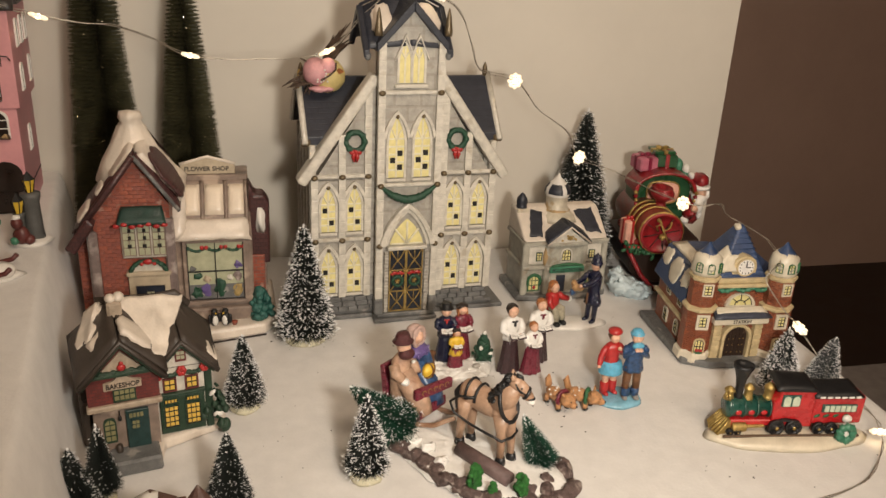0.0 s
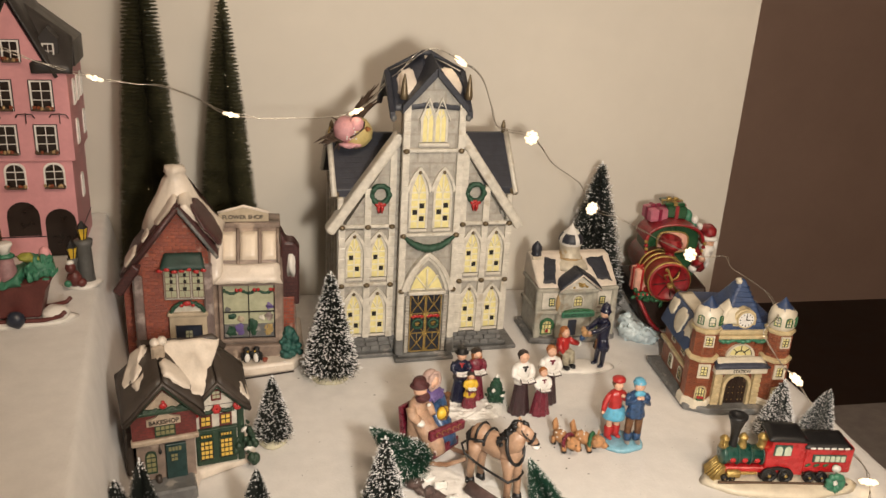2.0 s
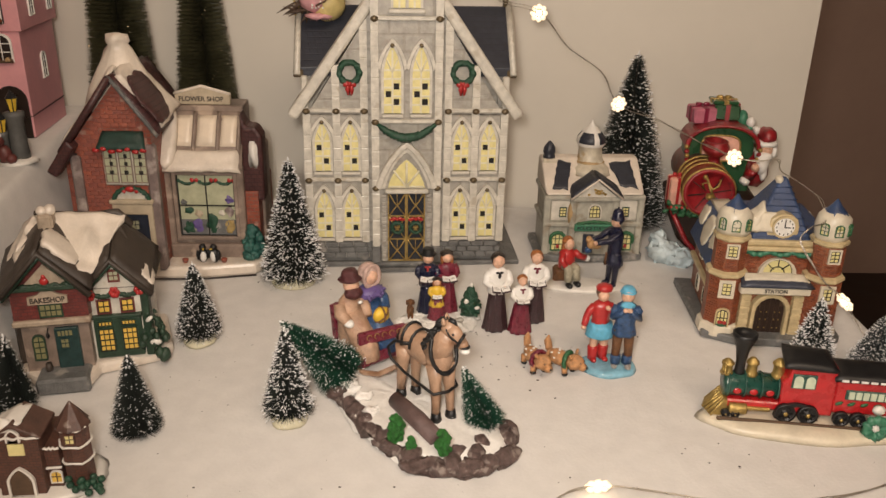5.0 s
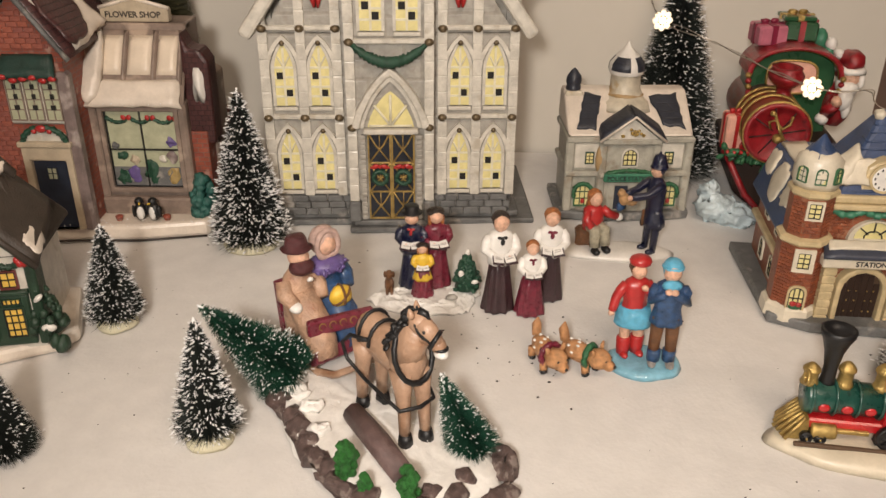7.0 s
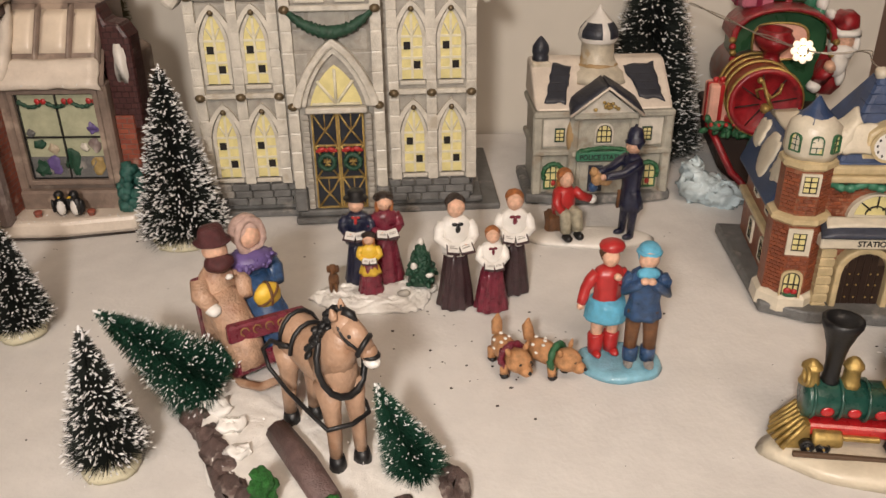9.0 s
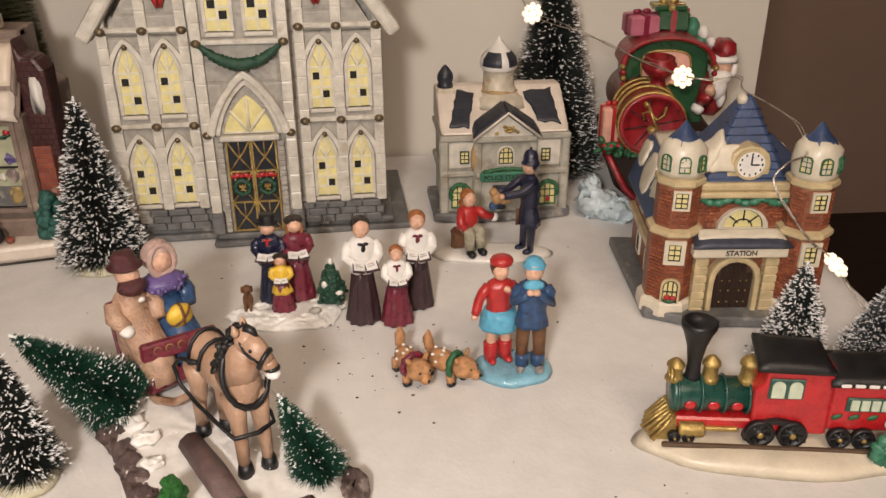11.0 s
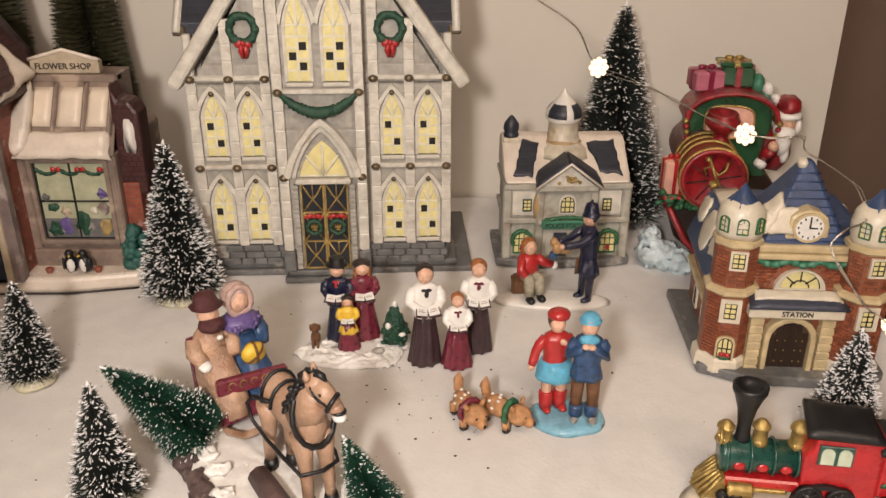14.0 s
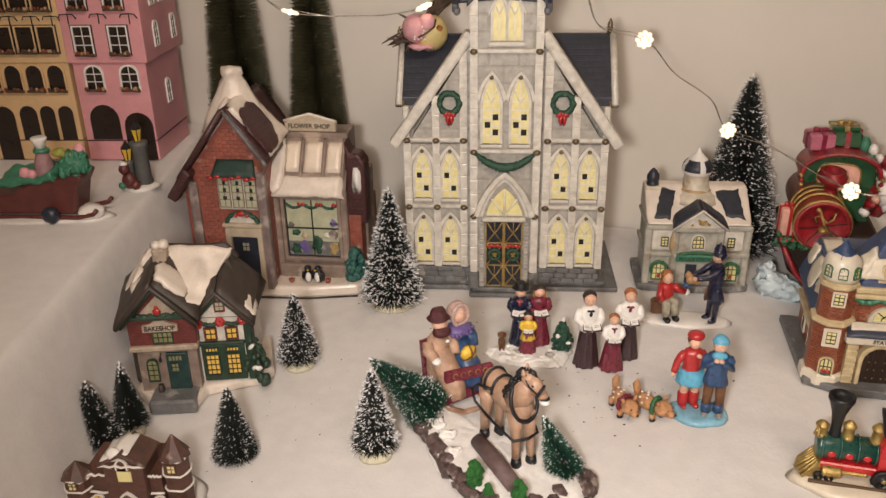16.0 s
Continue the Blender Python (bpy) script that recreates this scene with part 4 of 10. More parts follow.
def build_flower_shop():
    fs = thing("flower_shop", "snowy ceramic flower shop with a red brick gabled house", "ceramic house", pose(-0.065, 0.780, 0, 0, 0, 0))
    s = Shape().prism([(-0.012, -0.031), (0.030, -0.030), (0.078, -0.020), (0.090, 0.0), (0.088, 0.09), (-0.095, 0.09), (-0.092, -0.020), (-0.060, -0.036)], 0.0, 0.0125, axis="z")
    part("snowy_base", s, PINKISH_SNOW, fs, "cream glazed snow base", soft=0.003)
    part("base_rim", Shape().tube([(-0.090, -0.022, 0.0008), (-0.060, -0.0375, 0.0008), (-0.012, -0.0325, 0.0008), (0.030, -0.0315, 0.0008), (0.078, -0.021, 0.0008)], 0.0009, 5), INK, fs, "dark line at the foot of the base")
    # shop
    part("shop_wall", Shape().box(-0.006, 0.067, 0.0, 0.09, 0.010, 0.100).box(0.0, 0.066, 0.030, 0.058, 0.098, 0.152), BROWN_STONE, fs, "grey-brown stone shop walls", soft=0.0012)
    for x in (-0.0025, 0.0645):
        part("pier", Shape().box(x - 0.0035, x + 0.0035, -0.004, 0.004, 0.012, 0.101, b=0.0015), BROWN_STONE, fs)
    part("step", Shape().box(-0.004, 0.070, -0.008, 0.0, 0.011, 0.026, b=0.002).rough(0.0008, 130), BROWN_STONE, fs)
    win = part("shop_window", Shape().ring([(0.0025, 0.0295), (0.0625, 0.0295), (0.0625, 0.0975), (0.0025, 0.0975)], [(0.006, 0.033), (0.059, 0.033), (0.059, 0.094), (0.006, 0.094)], -0.0055, 0.0006), BROWN_STONE, fs, "large four-pane shop window", soft=0.0006)
    part("pane", Shape().box(0.006, 0.059, -0.0008, 0.0004, 0.033, 0.094), PALE_PANE, win, "painted window scene")
    part("counter", Shape().box(0.0065, 0.0585, -0.0014, -0.0004, 0.0335, 0.0490, b=0.0003), DARK_STONE, win, "dark painted counter")
    bars = Shape().ring([(0.006, 0.033), (0.059, 0.033), (0.059, 0.094), (0.006, 0.094)], [(0.0069, 0.0339), (0.0581, 0.0339), (0.0581, 0.0931), (0.0069, 0.0931)], -0.0026, -0.0006)
    bars.box(0.0320, 0.0329, -0.0026, -0.0006, 0.033, 0.094).box(0.006, 0.059, -0.0026, -0.0006, 0.0628, 0.0637)
    part("glazing_bar", bars, BLACK, win, "black glazing bars")
    for c, r, mm in (((0.014, 0.041), (0.007, 0.008), DARK_GREEN), ((0.023, 0.043), (0.0055, 0.008), PURPLE), ((0.024, 0.055), (0.004, 0.004), TAN_STONE), ((0.036, 0.045), (0.007, 0.012), DARK_GREEN),
                     ((0.052, 0.042), (0.006, 0.009), OCHRE_BLOOM), ((0.053, 0.057), (0.005, 0.006), MAUVE_STONE), ((0.053, 0.069), (0.005, 0.004), PURPLE), ((0.046, 0.056), (0.004, 0.003), PALE_TRIM), ((0.015, 0.058), (0.005, 0.004), DARK_GREEN), ((0.011, 0.066), (0.003, 0.004), DARK_STONE)):
        part("flower", Shape().ball((c[0], -0.0014, c[1]), (r[0] * 0.85, 0.0009, r[1] * 0.85), n=14).rough(0.0022, 330, c[0] * 90), mm, win)
    g = leafy([(0.0070 + i * 0.00215, -0.0016, 0.0885 - 0.004 * abs(math.sin(i * math.pi / 8))) for i in range(25)], 0.0014, 0.3)
    part("garland", g, DARK_GREEN, win, "green painted garland")
    for x in (0.0225, 0.0405, 0.0570):
        b = Shape()
        for q in (-1, 1):
            b.ball((x + q * 0.002, -0.0026, 0.0885), (0.0021, 0.0009, 0.0022), turn=Euler((0, q * 0.5, 0)).to_matrix(), n=7)
        part("bow", b, RED, win, "red bow")
    # sloping upper front with three skylights and snow
    part("mansard", slab((-0.004, -0.004, 0.099), (0.068, -0.004, 0.099), (0.066, 0.032, 0.151), (-0.002, 0.032, 0.151), 0.003, bump=0.0006), BROWN_STONE, fs, "sloping stone front")
    part("snow_ledge", slab((-0.006, -0.0085, 0.097), (0.068, -0.0085, 0.097), (0.066, 0.0055, 0.1150), (-0.003, 0.0055, 0.1150), 0.0045, bump=0.003, seed=3.0, ragged=0.003), PINKISH_SNOW, fs, "cream snow on the ledge")
    for x0, x1 in ((0.0055, 0.0205), (0.0250, 0.0425), (0.0470, 0.0615)):
        part("skylight", slab((x0, 0.0075, 0.1175), (x1, 0.0075, 0.1175), (x1, 0.0250, 0.1425), (x0, 0.0250, 0.1425), 0.0040, nu=5, nv=5, bump=0.0004), SKYLIGHT, fs, "cream skylight panel")
    for x in (0.0030, 0.0228, 0.0448, 0.0640):
        part("mullion", slab((x - 0.0019, 0.0040, 0.1115), (x + 0.0019, 0.0040, 0.1115), (x + 0.0019, 0.0275, 0.1455), (x - 0.0019, 0.0275, 0.1455), 0.0056, nu=3, nv=8, bump=0.0005), BROWN_STONE, fs, "grey-brown mullion between the skylights")
    part("cornice", Shape().box(-0.002, 0.066, 0.026, 0.040, 0.1460, 0.1520, b=0.0015), BROWN_STONE, fs)
    sign = part("sign", Shape().prism([(0.0035, 0.1525), (0.0545, 0.1525), (0.0545, 0.1620), (0.042, 0.1655), (0.029, 0.1690), (0.016, 0.1655), (0.0035, 0.1620)], 0.028, 0.036), TAN_STONE, fs, "tan sign board with dark lettering", soft=0.001)
    part("rim", Shape().tube([(0.0030, 0.0285, 0.1628), (0.016, 0.0285, 0.1664), (0.029, 0.0285, 0.1700), (0.042, 0.0285, 0.1664), (0.055, 0.0285, 0.1628)], 0.0015, 6), PINKISH_SNOW, sign)
    lettering(sign, "FLOWER SHOP", 0.0062, pose(0.0280, 0.0277, 0.1578), INK)
    # wing beside the shop
    part("wing_wall", Shape().box(0.064, 0.0795, 0.006, 0.08, 0.012, 0.075), BRICK, fs, "red brick side wing", soft=0.0008)
    part("wing_roof", Shape().prism([(0.064, 0.068), (0.085, 0.064), (0.0855, 0.128), (0.080, 0.137), (0.072, 0.137), (0.066, 0.150)], 0.008, 0.030), PLUM_ROOF, fs, "plum brown wing roof", soft=0.003)
    part("wing_back", Shape().prism([(0.064, 0.012), (0.082, 0.012), (0.082, 0.112), (0.066, 0.122)], 0.024, 0.060), BROWN_STONE, fs, "grey-brown wing wall", soft=0.002)
    part("snow_patch", Shape().splash((0.0765, 0.0082, 0.110), (1, 0, 0.1), (0, 0, 1), 0.0045, 0.014, -0.0010, 2.0), SNOW, fs, "snow on the wing roof")
    # brick house
    part("house_wall", Shape().prism([(-0.070, 0.010), (-0.004, 0.010), (-0.004, 0.143), (-0.0300, 0.1850), (-0.070, 0.134)], -0.030, 0.055), BRICK, fs, "orange red brick gabled wall")
    part("side_wall", Shape().prism([(-0.088, 0.010), (-0.069, 0.010), (-0.069, 0.132), (-0.084, 0.112), (-0.088, 0.106)], -0.014, 0.075), BRICK, fs, "orange red brick side wall")
    for x in (-0.0715, -0.0055):
        part("pier", Shape().box(x - 0.0045, x + 0.0045, -0.0345, -0.024, 0.010, 0.130 if x > -0.05 else 0.120, b=0.002).rough(0.0008, 120), MAUVE_STONE, fs, "mauve-grey stone corner pier")
    # door
    part("door_frame", Shape().ring([(-0.0435, 0.012), (-0.0075, 0.012), (-0.0075, 0.078), (-0.0435, 0.078)], [(-0.038, 0.012), (-0.0125, 0.012), (-0.0125, 0.066), (-0.038, 0.066)], -0.0365, -0.028), TAN_STONE, fs, "tan stone door surround", soft=0.0012)
    door = part("door", Shape().box(-0.038, -0.0125, -0.0325, -0.029, 0.012, 0.066), BLUE_DOOR, fs, "dark blue panelled door")
    small_window(door, 0.0065, 0.0085, pose(-0.0255, -0.0327, 0.051), BLUE_DOOR, PALE_PANE, BLUE_DOOR, 2, 2, edge=0.0004)
    part("lintel", Shape().box(-0.0450, -0.0060, -0.0385, -0.028, 0.0765, 0.0805, b=0.001), TAN_STONE, fs)
    part("tympanum", Shape().prism([(-0.0410 + 0.0155 * (1 - math.cos(math.pi * i / 8)), 0.080 + 0.0105 * math.sin(math.pi * i / 8)) for i in range(9)], -0.0340, -0.028), PALE_TRIM, fs)
    g = leafy([(-0.0255 - 0.0155 * math.cos(math.pi * i / 14), -0.0352, 0.0795 + 0.0115 * math.sin(math.pi * i / 14)) for i in range(15)], 0.0020, 0.3)
    part("garland", g, DARK_GREEN, fs, "dark green arched garland")
    part("bow", Shape().ball((-0.0255, -0.0368, 0.0905), (0.0045, 0.0018, 0.0028), n=8).ball((-0.031, -0.0366, 0.0885), (0.002, 0.0014, 0.002), n=8).ball((-0.020, -0.0366, 0.0885), (0.002, 0.0014, 0.002), n=8), RED, fs, "red bow")
    # upper window and awning
    part("window_surround", Shape().box(-0.0470, -0.0070, -0.0335, -0.028, 0.0930, 0.1290, b=0.001), PALE_TRIM, fs)
    for k in range(3):
        w = small_window(fs, 0.0098, 0.0290, pose(-0.0400 + k * 0.0128, -0.0338, 0.0965), BROWN_STONE, PALE_PANE, BROWN_STONE, 2, 4, edge=0.0008)
        # Raised boxes coloured dark for the shade inside the openings.
        h = Shape()
        for zz in (0.007, 0.015, 0.022):
            h.box(-0.0016 + 0.001 * math.sin(zz * 900), 0.0018, -0.0011, 0, zz, zz + 0.0035)
        part("opening", h, HOLE_SHADE, w, "dark boxes painting the shade of small openings")
    part("awning", slab((-0.0490, -0.0410, 0.1275), (-0.0060, -0.0410, 0.1275), (-0.0100, -0.0290, 0.1410), (-0.0450, -0.0290, 0.1410), 0.003, bump=0.001, nu=12), AWNING, fs, "dark green awning")
    r = Shape()
    for i in range(7):
        r.ball((-0.049 + i * 0.0068, -0.0415, 0.1275 + 0.0012 * math.sin(i * 2.1)), (0.0034, 0.0016, 0.0020), n=6)
    part("flower_trim", r.rough(0.0005, 500), RED, fs, "red flowers under the awning")
    # roof
    part("roof", slab((-0.0300, -0.0390, 0.1900), (0.0045, -0.0390, 0.1400), (0.0020, 0.060, 0.143), (-0.030, 0.060, 0.190), 0.005, bump=0.0008), PLUM_ROOF, fs, "plum brown right roof slope")
    part("roof", slab((-0.0300, -0.0390, 0.1900), (-0.0850, -0.0340, 0.1180), (-0.0880, 0.060, 0.117), (-0.030, 0.060, 0.190), 0.005, bump=0.0008), PLUM_ROOF, fs, "plum brown left roof slope")
    part("bargeboard", Shape().tube([(-0.0800, -0.0395, 0.1245), (-0.0300, -0.0420, 0.1910)], 0.0031, 8).rough(0.0008, 150), PLUM_ROOF, fs, "dark plum bargeboard")
    part("bargeboard", Shape().tube([(-0.0300, -0.0420, 0.1910), (0.0060, -0.0420, 0.1405)], 0.0018, 8).rough(0.0005, 150), DARK_STONE, fs, "dark thin bargeboard")
    # snow over the right slope round one bare oval, and in spots on the left one
    top, back = Vector((-0.0300, -0.039, 0.1900)), Vector((-0.04, 1, 0.19))
    down = Vector((0.0345, 0, -0.0500))
    out = Vector((0.0500, 0, 0.0345)).normalized()
    part("roof_snow", slab(top + back * 0.002, top + down * 1.02 + back * 0.012, top + down * 1.10 + back * 0.066, top + back * 0.044, 0.0080, nu=16, nv=24, bump=0.0022, scale=90, seed=1.0, ragged=0.004), PINKISH_SNOW, fs, "thick cream snow on the roof")
    part("bare_patch", Shape().splash(top + down * 0.56 + back * 0.0195 + out * 0.0088, down, back, 0.0245, 0.0215, 0.0018, 6.0, n=36, uneven=0.45), PLUM_ROOF, fs, "bare plum brown patch in the snow")
    down = Vector((-0.0550, 0, -0.0720))
    for k, y, hu, hv, sd in ((0.20, 0.026, 0.017, 0.024, 9.0), (0.55, 0.018, 0.0060, 0.0090, 2.0), (0.83, 0.016, 0.0095, 0.0120, 3.0)):
        part("roof_snow", Shape().splash(top + down * k + back * y + Vector((0, 0, 0.0025)), down, back, hu, hv, 0.0030, sd, n=40, uneven=0.4).rough(0.0012, 90), PINKISH_SNOW, fs, "thick cream snow on the roof")
    part("eaves_end", Shape().prism([(-0.0935, 0.1075), (-0.0850, 0.1020), (-0.0660, 0.1300), (-0.0720, 0.1370)], -0.0450, -0.0300).rough(0.001, 120), PLUM_ROOF, fs, "thick plum brown eaves end", soft=0.002)
    part("snow_drift", Shape().splash((0.0000, 0.0080, 0.1260), (0, 0.036, 0.052), (1, 0, 0), 0.0290, 0.0085, 0.0050, 4.4, n=36, uneven=0.5).rough(0.0014, 100), PINKISH_SNOW, fs, "cream snow between the two roofs")
    part("chimney", Shape().lathe([(0.0350, 0.158), (0.0285, 0.174), (0.0195, 0.191), (0.0115, 0.2060), (0.0076, 0.2115), (0.0096, 0.2140), (0.0094, 0.2190), (0.004, 0.2207)], (-0.0340, 0.004, 0), 40).rough(0.0022, 90).rough(0.0009, 260), PINKISH_SNOW, fs, "snow-covered round chimney")
    # two penguins and a bush on the base
    for x, a in ((0.029, 20), (0.0400, -25)):
        p = Shape()
        p.ball((0, 0, 0.0060), (0.0036, 0.0032, 0.0056), 0, n=10).ball((0, -0.0008, 0.0125), 0.0026, 0, n=8)
        p.ball((0, -0.0016, 0.0056), (0.0025, 0.0022, 0.0044), 1, n=8).ball((0.0036, 0, 0.0065), (0.001, 0.0018, 0.004), 0, n=6).ball((-0.0036, 0, 0.0065), (0.001, 0.0018, 0.004), 0, n=6)
        p.ball((0, -0.0036, 0.0122), (0.0007, 0.0016, 0.0006), 2, n=6)
        part("penguin", p, [BLACK, WHITE, YELLOW], fs, "small black and white penguin", where=pose(x, -0.020, 0.0125, 0, 0, a) @ Matrix.Diagonal((1.35, 1.35, 1.3, 1)))
    part("pot", Shape().lathe([(0.002, 0), (0.0032, 0.004), (0.0022, 0.0046)], (0.048, -0.018, 0.0120), 8), BRICK, fs)
    part("pot", Shape().lathe([(0.002, 0), (0.0032, 0.004), (0.0022, 0.0046)], (0.012, -0.020, 0.0120), 8), BRICK, fs)
    b = Shape()
    rnd = random.Random(8)
    for i in range(60):
        z = rnd.random() * 0.030
        r = 0.0125 * (1 - (z / 0.034) ** 1.5)
        a = rnd.random() * 6.283
        b.ball((0.074 + r * math.cos(a) * rnd.random() ** 0.4, -0.004 + r * math.sin(a) * 0.7, 0.013 + z), 0.0030 + rnd.random() * 0.002, n=6)
    part("bush", b.rough(0.0012, 300), TEAL, fs, "teal green bush")

    # single bricks on the house front
    def free(x, z):
        if abs(x + 0.0255) < 0.0190 and z < 0.0930:
            return False
        if -0.0475 < x < -0.0065 and 0.0920 < z < 0.1440:
            return False
        return z < 0.181 - (x + 0.0300) * 1.58 and z < 0.181 + (x + 0.0300) * 1.22
    lay_bricks(fs, pose(0, -0.0300, 0), -0.0668, -0.0102, 0.0125, 0.190, 0.0074, 0.0037, BRICK_PIECE, free, 5)
    lay_bricks(fs, pose(0, -0.0140, 0), -0.0875, -0.0770, 0.0125, 0.112, 0.0074, 0.0037, BRICK_PIECE, lambda x, z: z < 0.104 + (x + 0.0875), 6)
    return fs


build_flower_shop()


# ---- bakery ----
DARK_ROOF = mat("dark_brown_roof", (0.050, 0.038, 0.030), 0.5, 0.3, 100, 0.3)
WARM_PANE = mat("amber_painted_pane", (0.75, 0.50, 0.10), 0.35, 0.2, 150, 0.1)
DULL_RED = brick_mat("dull_red_brick", (0.19, 0.042, 0.036), (0.13, 0.034, 0.030), (0.10, 0.03, 0.03), 0.005, 0.0026, 0.5)
PLASTER = mat("brown_cream_plaster", (0.43, 0.345, 0.26), 0.5, 0.3, 110, 0.3, dirt=(0.24, 0.17, 0.12), dirt_amount=0.15)
SHOP_GREEN = mat("dark_olive_paint", (0.022, 0.052, 0.030), 0.45, 0.4, 200, 0.4)


DULL_PANE = mat("dull_olive_pane", (0.26, 0.24, 0.12), 0.4, 0.3, 150, 0.2)
DARK_TEAL = mat("dark_teal_door_paint", (0.020, 0.050, 0.048), 0.4, 0.35, 200, 0.3)


def build_bakery():
    bk = thing("bakery", "ceramic bakery with a snow-covered dark roof and amber windows", "ceramic house", pose(-0.0795, 0.587, 0, 0, 0, 12) @ Matrix.Diagonal((0.82, 0.95, 1.0, 1)))
    s = Shape().prism([(-0.058, -0.010), (-0.030, -0.034), (0.004, -0.030), (0.010, -0.012), (0.060, 0.0), (0.072, 0.012), (0.062, 0.07), (-0.058, 0.07)], 0.0, 0.010, axis="z")
    part("snowy_base", s, PINKISH_SNOW, bk, "cream snow base", soft=0.003)
    part("step", Shape().box(-0.040, 0.004, -0.036, -0.010, 0.0, 0.0125, b=0.002).rough(0.001, 100), DARK_STONE, bk, "dark stone doorstep")
    # Ground floor darkened in its colour for the haze and shade lying there.
    part("wall", Shape().box(-0.050, 0.006, -0.014, 0.065, 0.008, 0.052), BROWN_STONE, bk, "ground floor, its haze and shade painted in grey-brown", soft=0.0008)
    part("upper_wall", Shape().prism([(-0.053, 0.050), (0.008, 0.050), (0.008, 0.078), (-0.0225, 0.101), (-0.053, 0.078)], -0.017, 0.065), DULL_RED, bk, "dull red brick upper floor")
    part("string_course", Shape().box(-0.0545, 0.0095, -0.0205, -0.012, 0.0485, 0.0530, b=0.0012), PLASTER, bk)
    part("gable_panel", Shape().prism([(-0.041, 0.0800), (-0.004, 0.0800), (-0.0225, 0.0955)], -0.0185, -0.015), PLASTER, bk, "cream gable panel")
    g = leafy([(-0.0425 + i * 0.004, -0.0200, 0.0800 + 0.0012 * math.sin(i * 3)) for i in range(11)], 0.0018, 0.35)
    part("garland", g, SHOP_GREEN, bk, "green garland under the gable")
    part("bow", Shape().ball((-0.0225, -0.0212, 0.0838), (0.0040, 0.0014, 0.0028), n=8).ball((-0.0225, -0.0212, 0.0870), (0.002, 0.0012, 0.002), n=8), RED, bk, "red bow")
    sign = part("sign", Shape().prism([(-0.0390, 0.0655), (-0.0070, 0.0655), (-0.0070, 0.0710), (-0.0140, 0.0725), (-0.0200, 0.0760), (-0.0265, 0.0760), (-0.0310, 0.0725), (-0.0390, 0.0710)], -0.0195, -0.016), PLASTER, bk, "cream sign with dark lettering")
    lettering(sign, "BAKESHOP", 0.0058, pose(-0.023, -0.0198, 0.0685), INK)
    w = small_window(bk, 0.0170, 0.0085, pose(-0.0220, -0.0175, 0.0555), SHOP_GREEN, DULL_PANE, SHOP_GREEN, 4, 2)
    small_window(bk, 0.0085, 0.0185, pose(-0.0370, -0.0145, 0.0200), SHOP_GREEN, DULL_PANE, SHOP_GREEN, 2, 4, True)
    door = part("door", Shape().box(-0.0230, -0.0030, -0.0170, -0.013, 0.0100, 0.0445, b=0.0006), DARK_TEAL, bk, "dark teal double door")
    small_window(door, 0.0060, 0.0070, pose(-0.0150, -0.0172, 0.0290), DARK_TEAL, DULL_PANE, DARK_TEAL, 2, 2, edge=0.0004)
    small_window(door, 0.0120, 0.0045, pose(-0.0140, -0.0172, 0.0385), DARK_TEAL, DULL_PANE, DARK_TEAL, 4, 1, edge=0.0004)
    part("lantern", Shape().ball((-0.0280, -0.0180, 0.0400), (0.0016, 0.0016, 0.0024), n=8).tube([(-0.0280, -0.0180, 0.0425), (-0.0280, -0.0145, 0.0440)], 0.0005, 5), BLACK, bk)
    part("barrel", Shape().lathe([(0.0026, 0.010), (0.0032, 0.014), (0.0026, 0.018)], (-0.0310, -0.0190, 0), 10), DARK_ROOF, bk)
    # right gable
    part("right_wall", Shape().prism([(0.006, 0.008), (0.054, 0.008), (0.054, 0.068), (0.0300, 0.0885), (0.006, 0.068)], -0.004, 0.065), PALE_TRIM, bk, "brown-cream plaster gabled front")
    part("shop_front", Shape().box(0.0080, 0.0490, -0.0070, -0.003, 0.0115, 0.0440, b=0.0008), SHOP_GREEN, bk, "dark green shop front")
    for x in (0.0180, 0.0380):
        small_window(bk, 0.0130, 0.0190, pose(x, -0.0072, 0.0175), SHOP_GREEN, WARM_PANE, BLACK, 3, 4, edge=0.0008)
        small_window(bk, 0.0100, 0.0095, pose(x + 0.0005, -0.0042, 0.0485), DULL_RED, WARM_PANE, BLACK, 2, 2, edge=0.0012)
        small_window(bk, 0.0120, 0.0030, pose(x, -0.0072, 0.0390), SHOP_GREEN, WARM_PANE, BLACK, 4, 1, edge=0.0004)
    part("window_box", Shape().box(0.0070, 0.0500, -0.0080, -0.003, 0.0440, 0.0468, b=0.0008), SHOP_GREEN, bk)
    small_window(bk, 0.0072, 0.0070, pose(0.0300, -0.0042, 0.0740), DULL_RED, PALE_PANE, DULL_RED, 2, 2, edge=0.0014)
    g = leafy([(0.010 + i * 0.00286, -0.0058, 0.0648 - 0.0030 * abs(math.sin(i / 14 * math.pi * 2))) for i in range(15)], 0.0018, 0.35)
    part("garland", g, SHOP_GREEN, bk, "green swag across the gable")
    for x, z in ((0.0085, 0.0645), (0.0295, 0.0655), (0.0505, 0.0665)):
        b = Shape()
        for i in range(6):
            a = i * math.pi / 3
            b.ball((x + 0.0026 * math.cos(a), -0.0078, z + 0.0026 * math.sin(a)), (0.0024, 0.0013, 0.0024), n=6)
        part("poinsettia", b, RED, bk, "red flower")
    part("corner_post", Shape().box(0.0500, 0.0570, -0.0060, 0.010, 0.010, 0.070, b=0.001), SHOP_GREEN, bk, "dark green corner post")
    # relief fir at the corner
    b = Shape()
    rnd = random.Random(3)
    for i in range(50):
        z = rnd.random()
        r = 0.0175 * (1 - z * 0.85)
        a = rnd.random() * 6.283
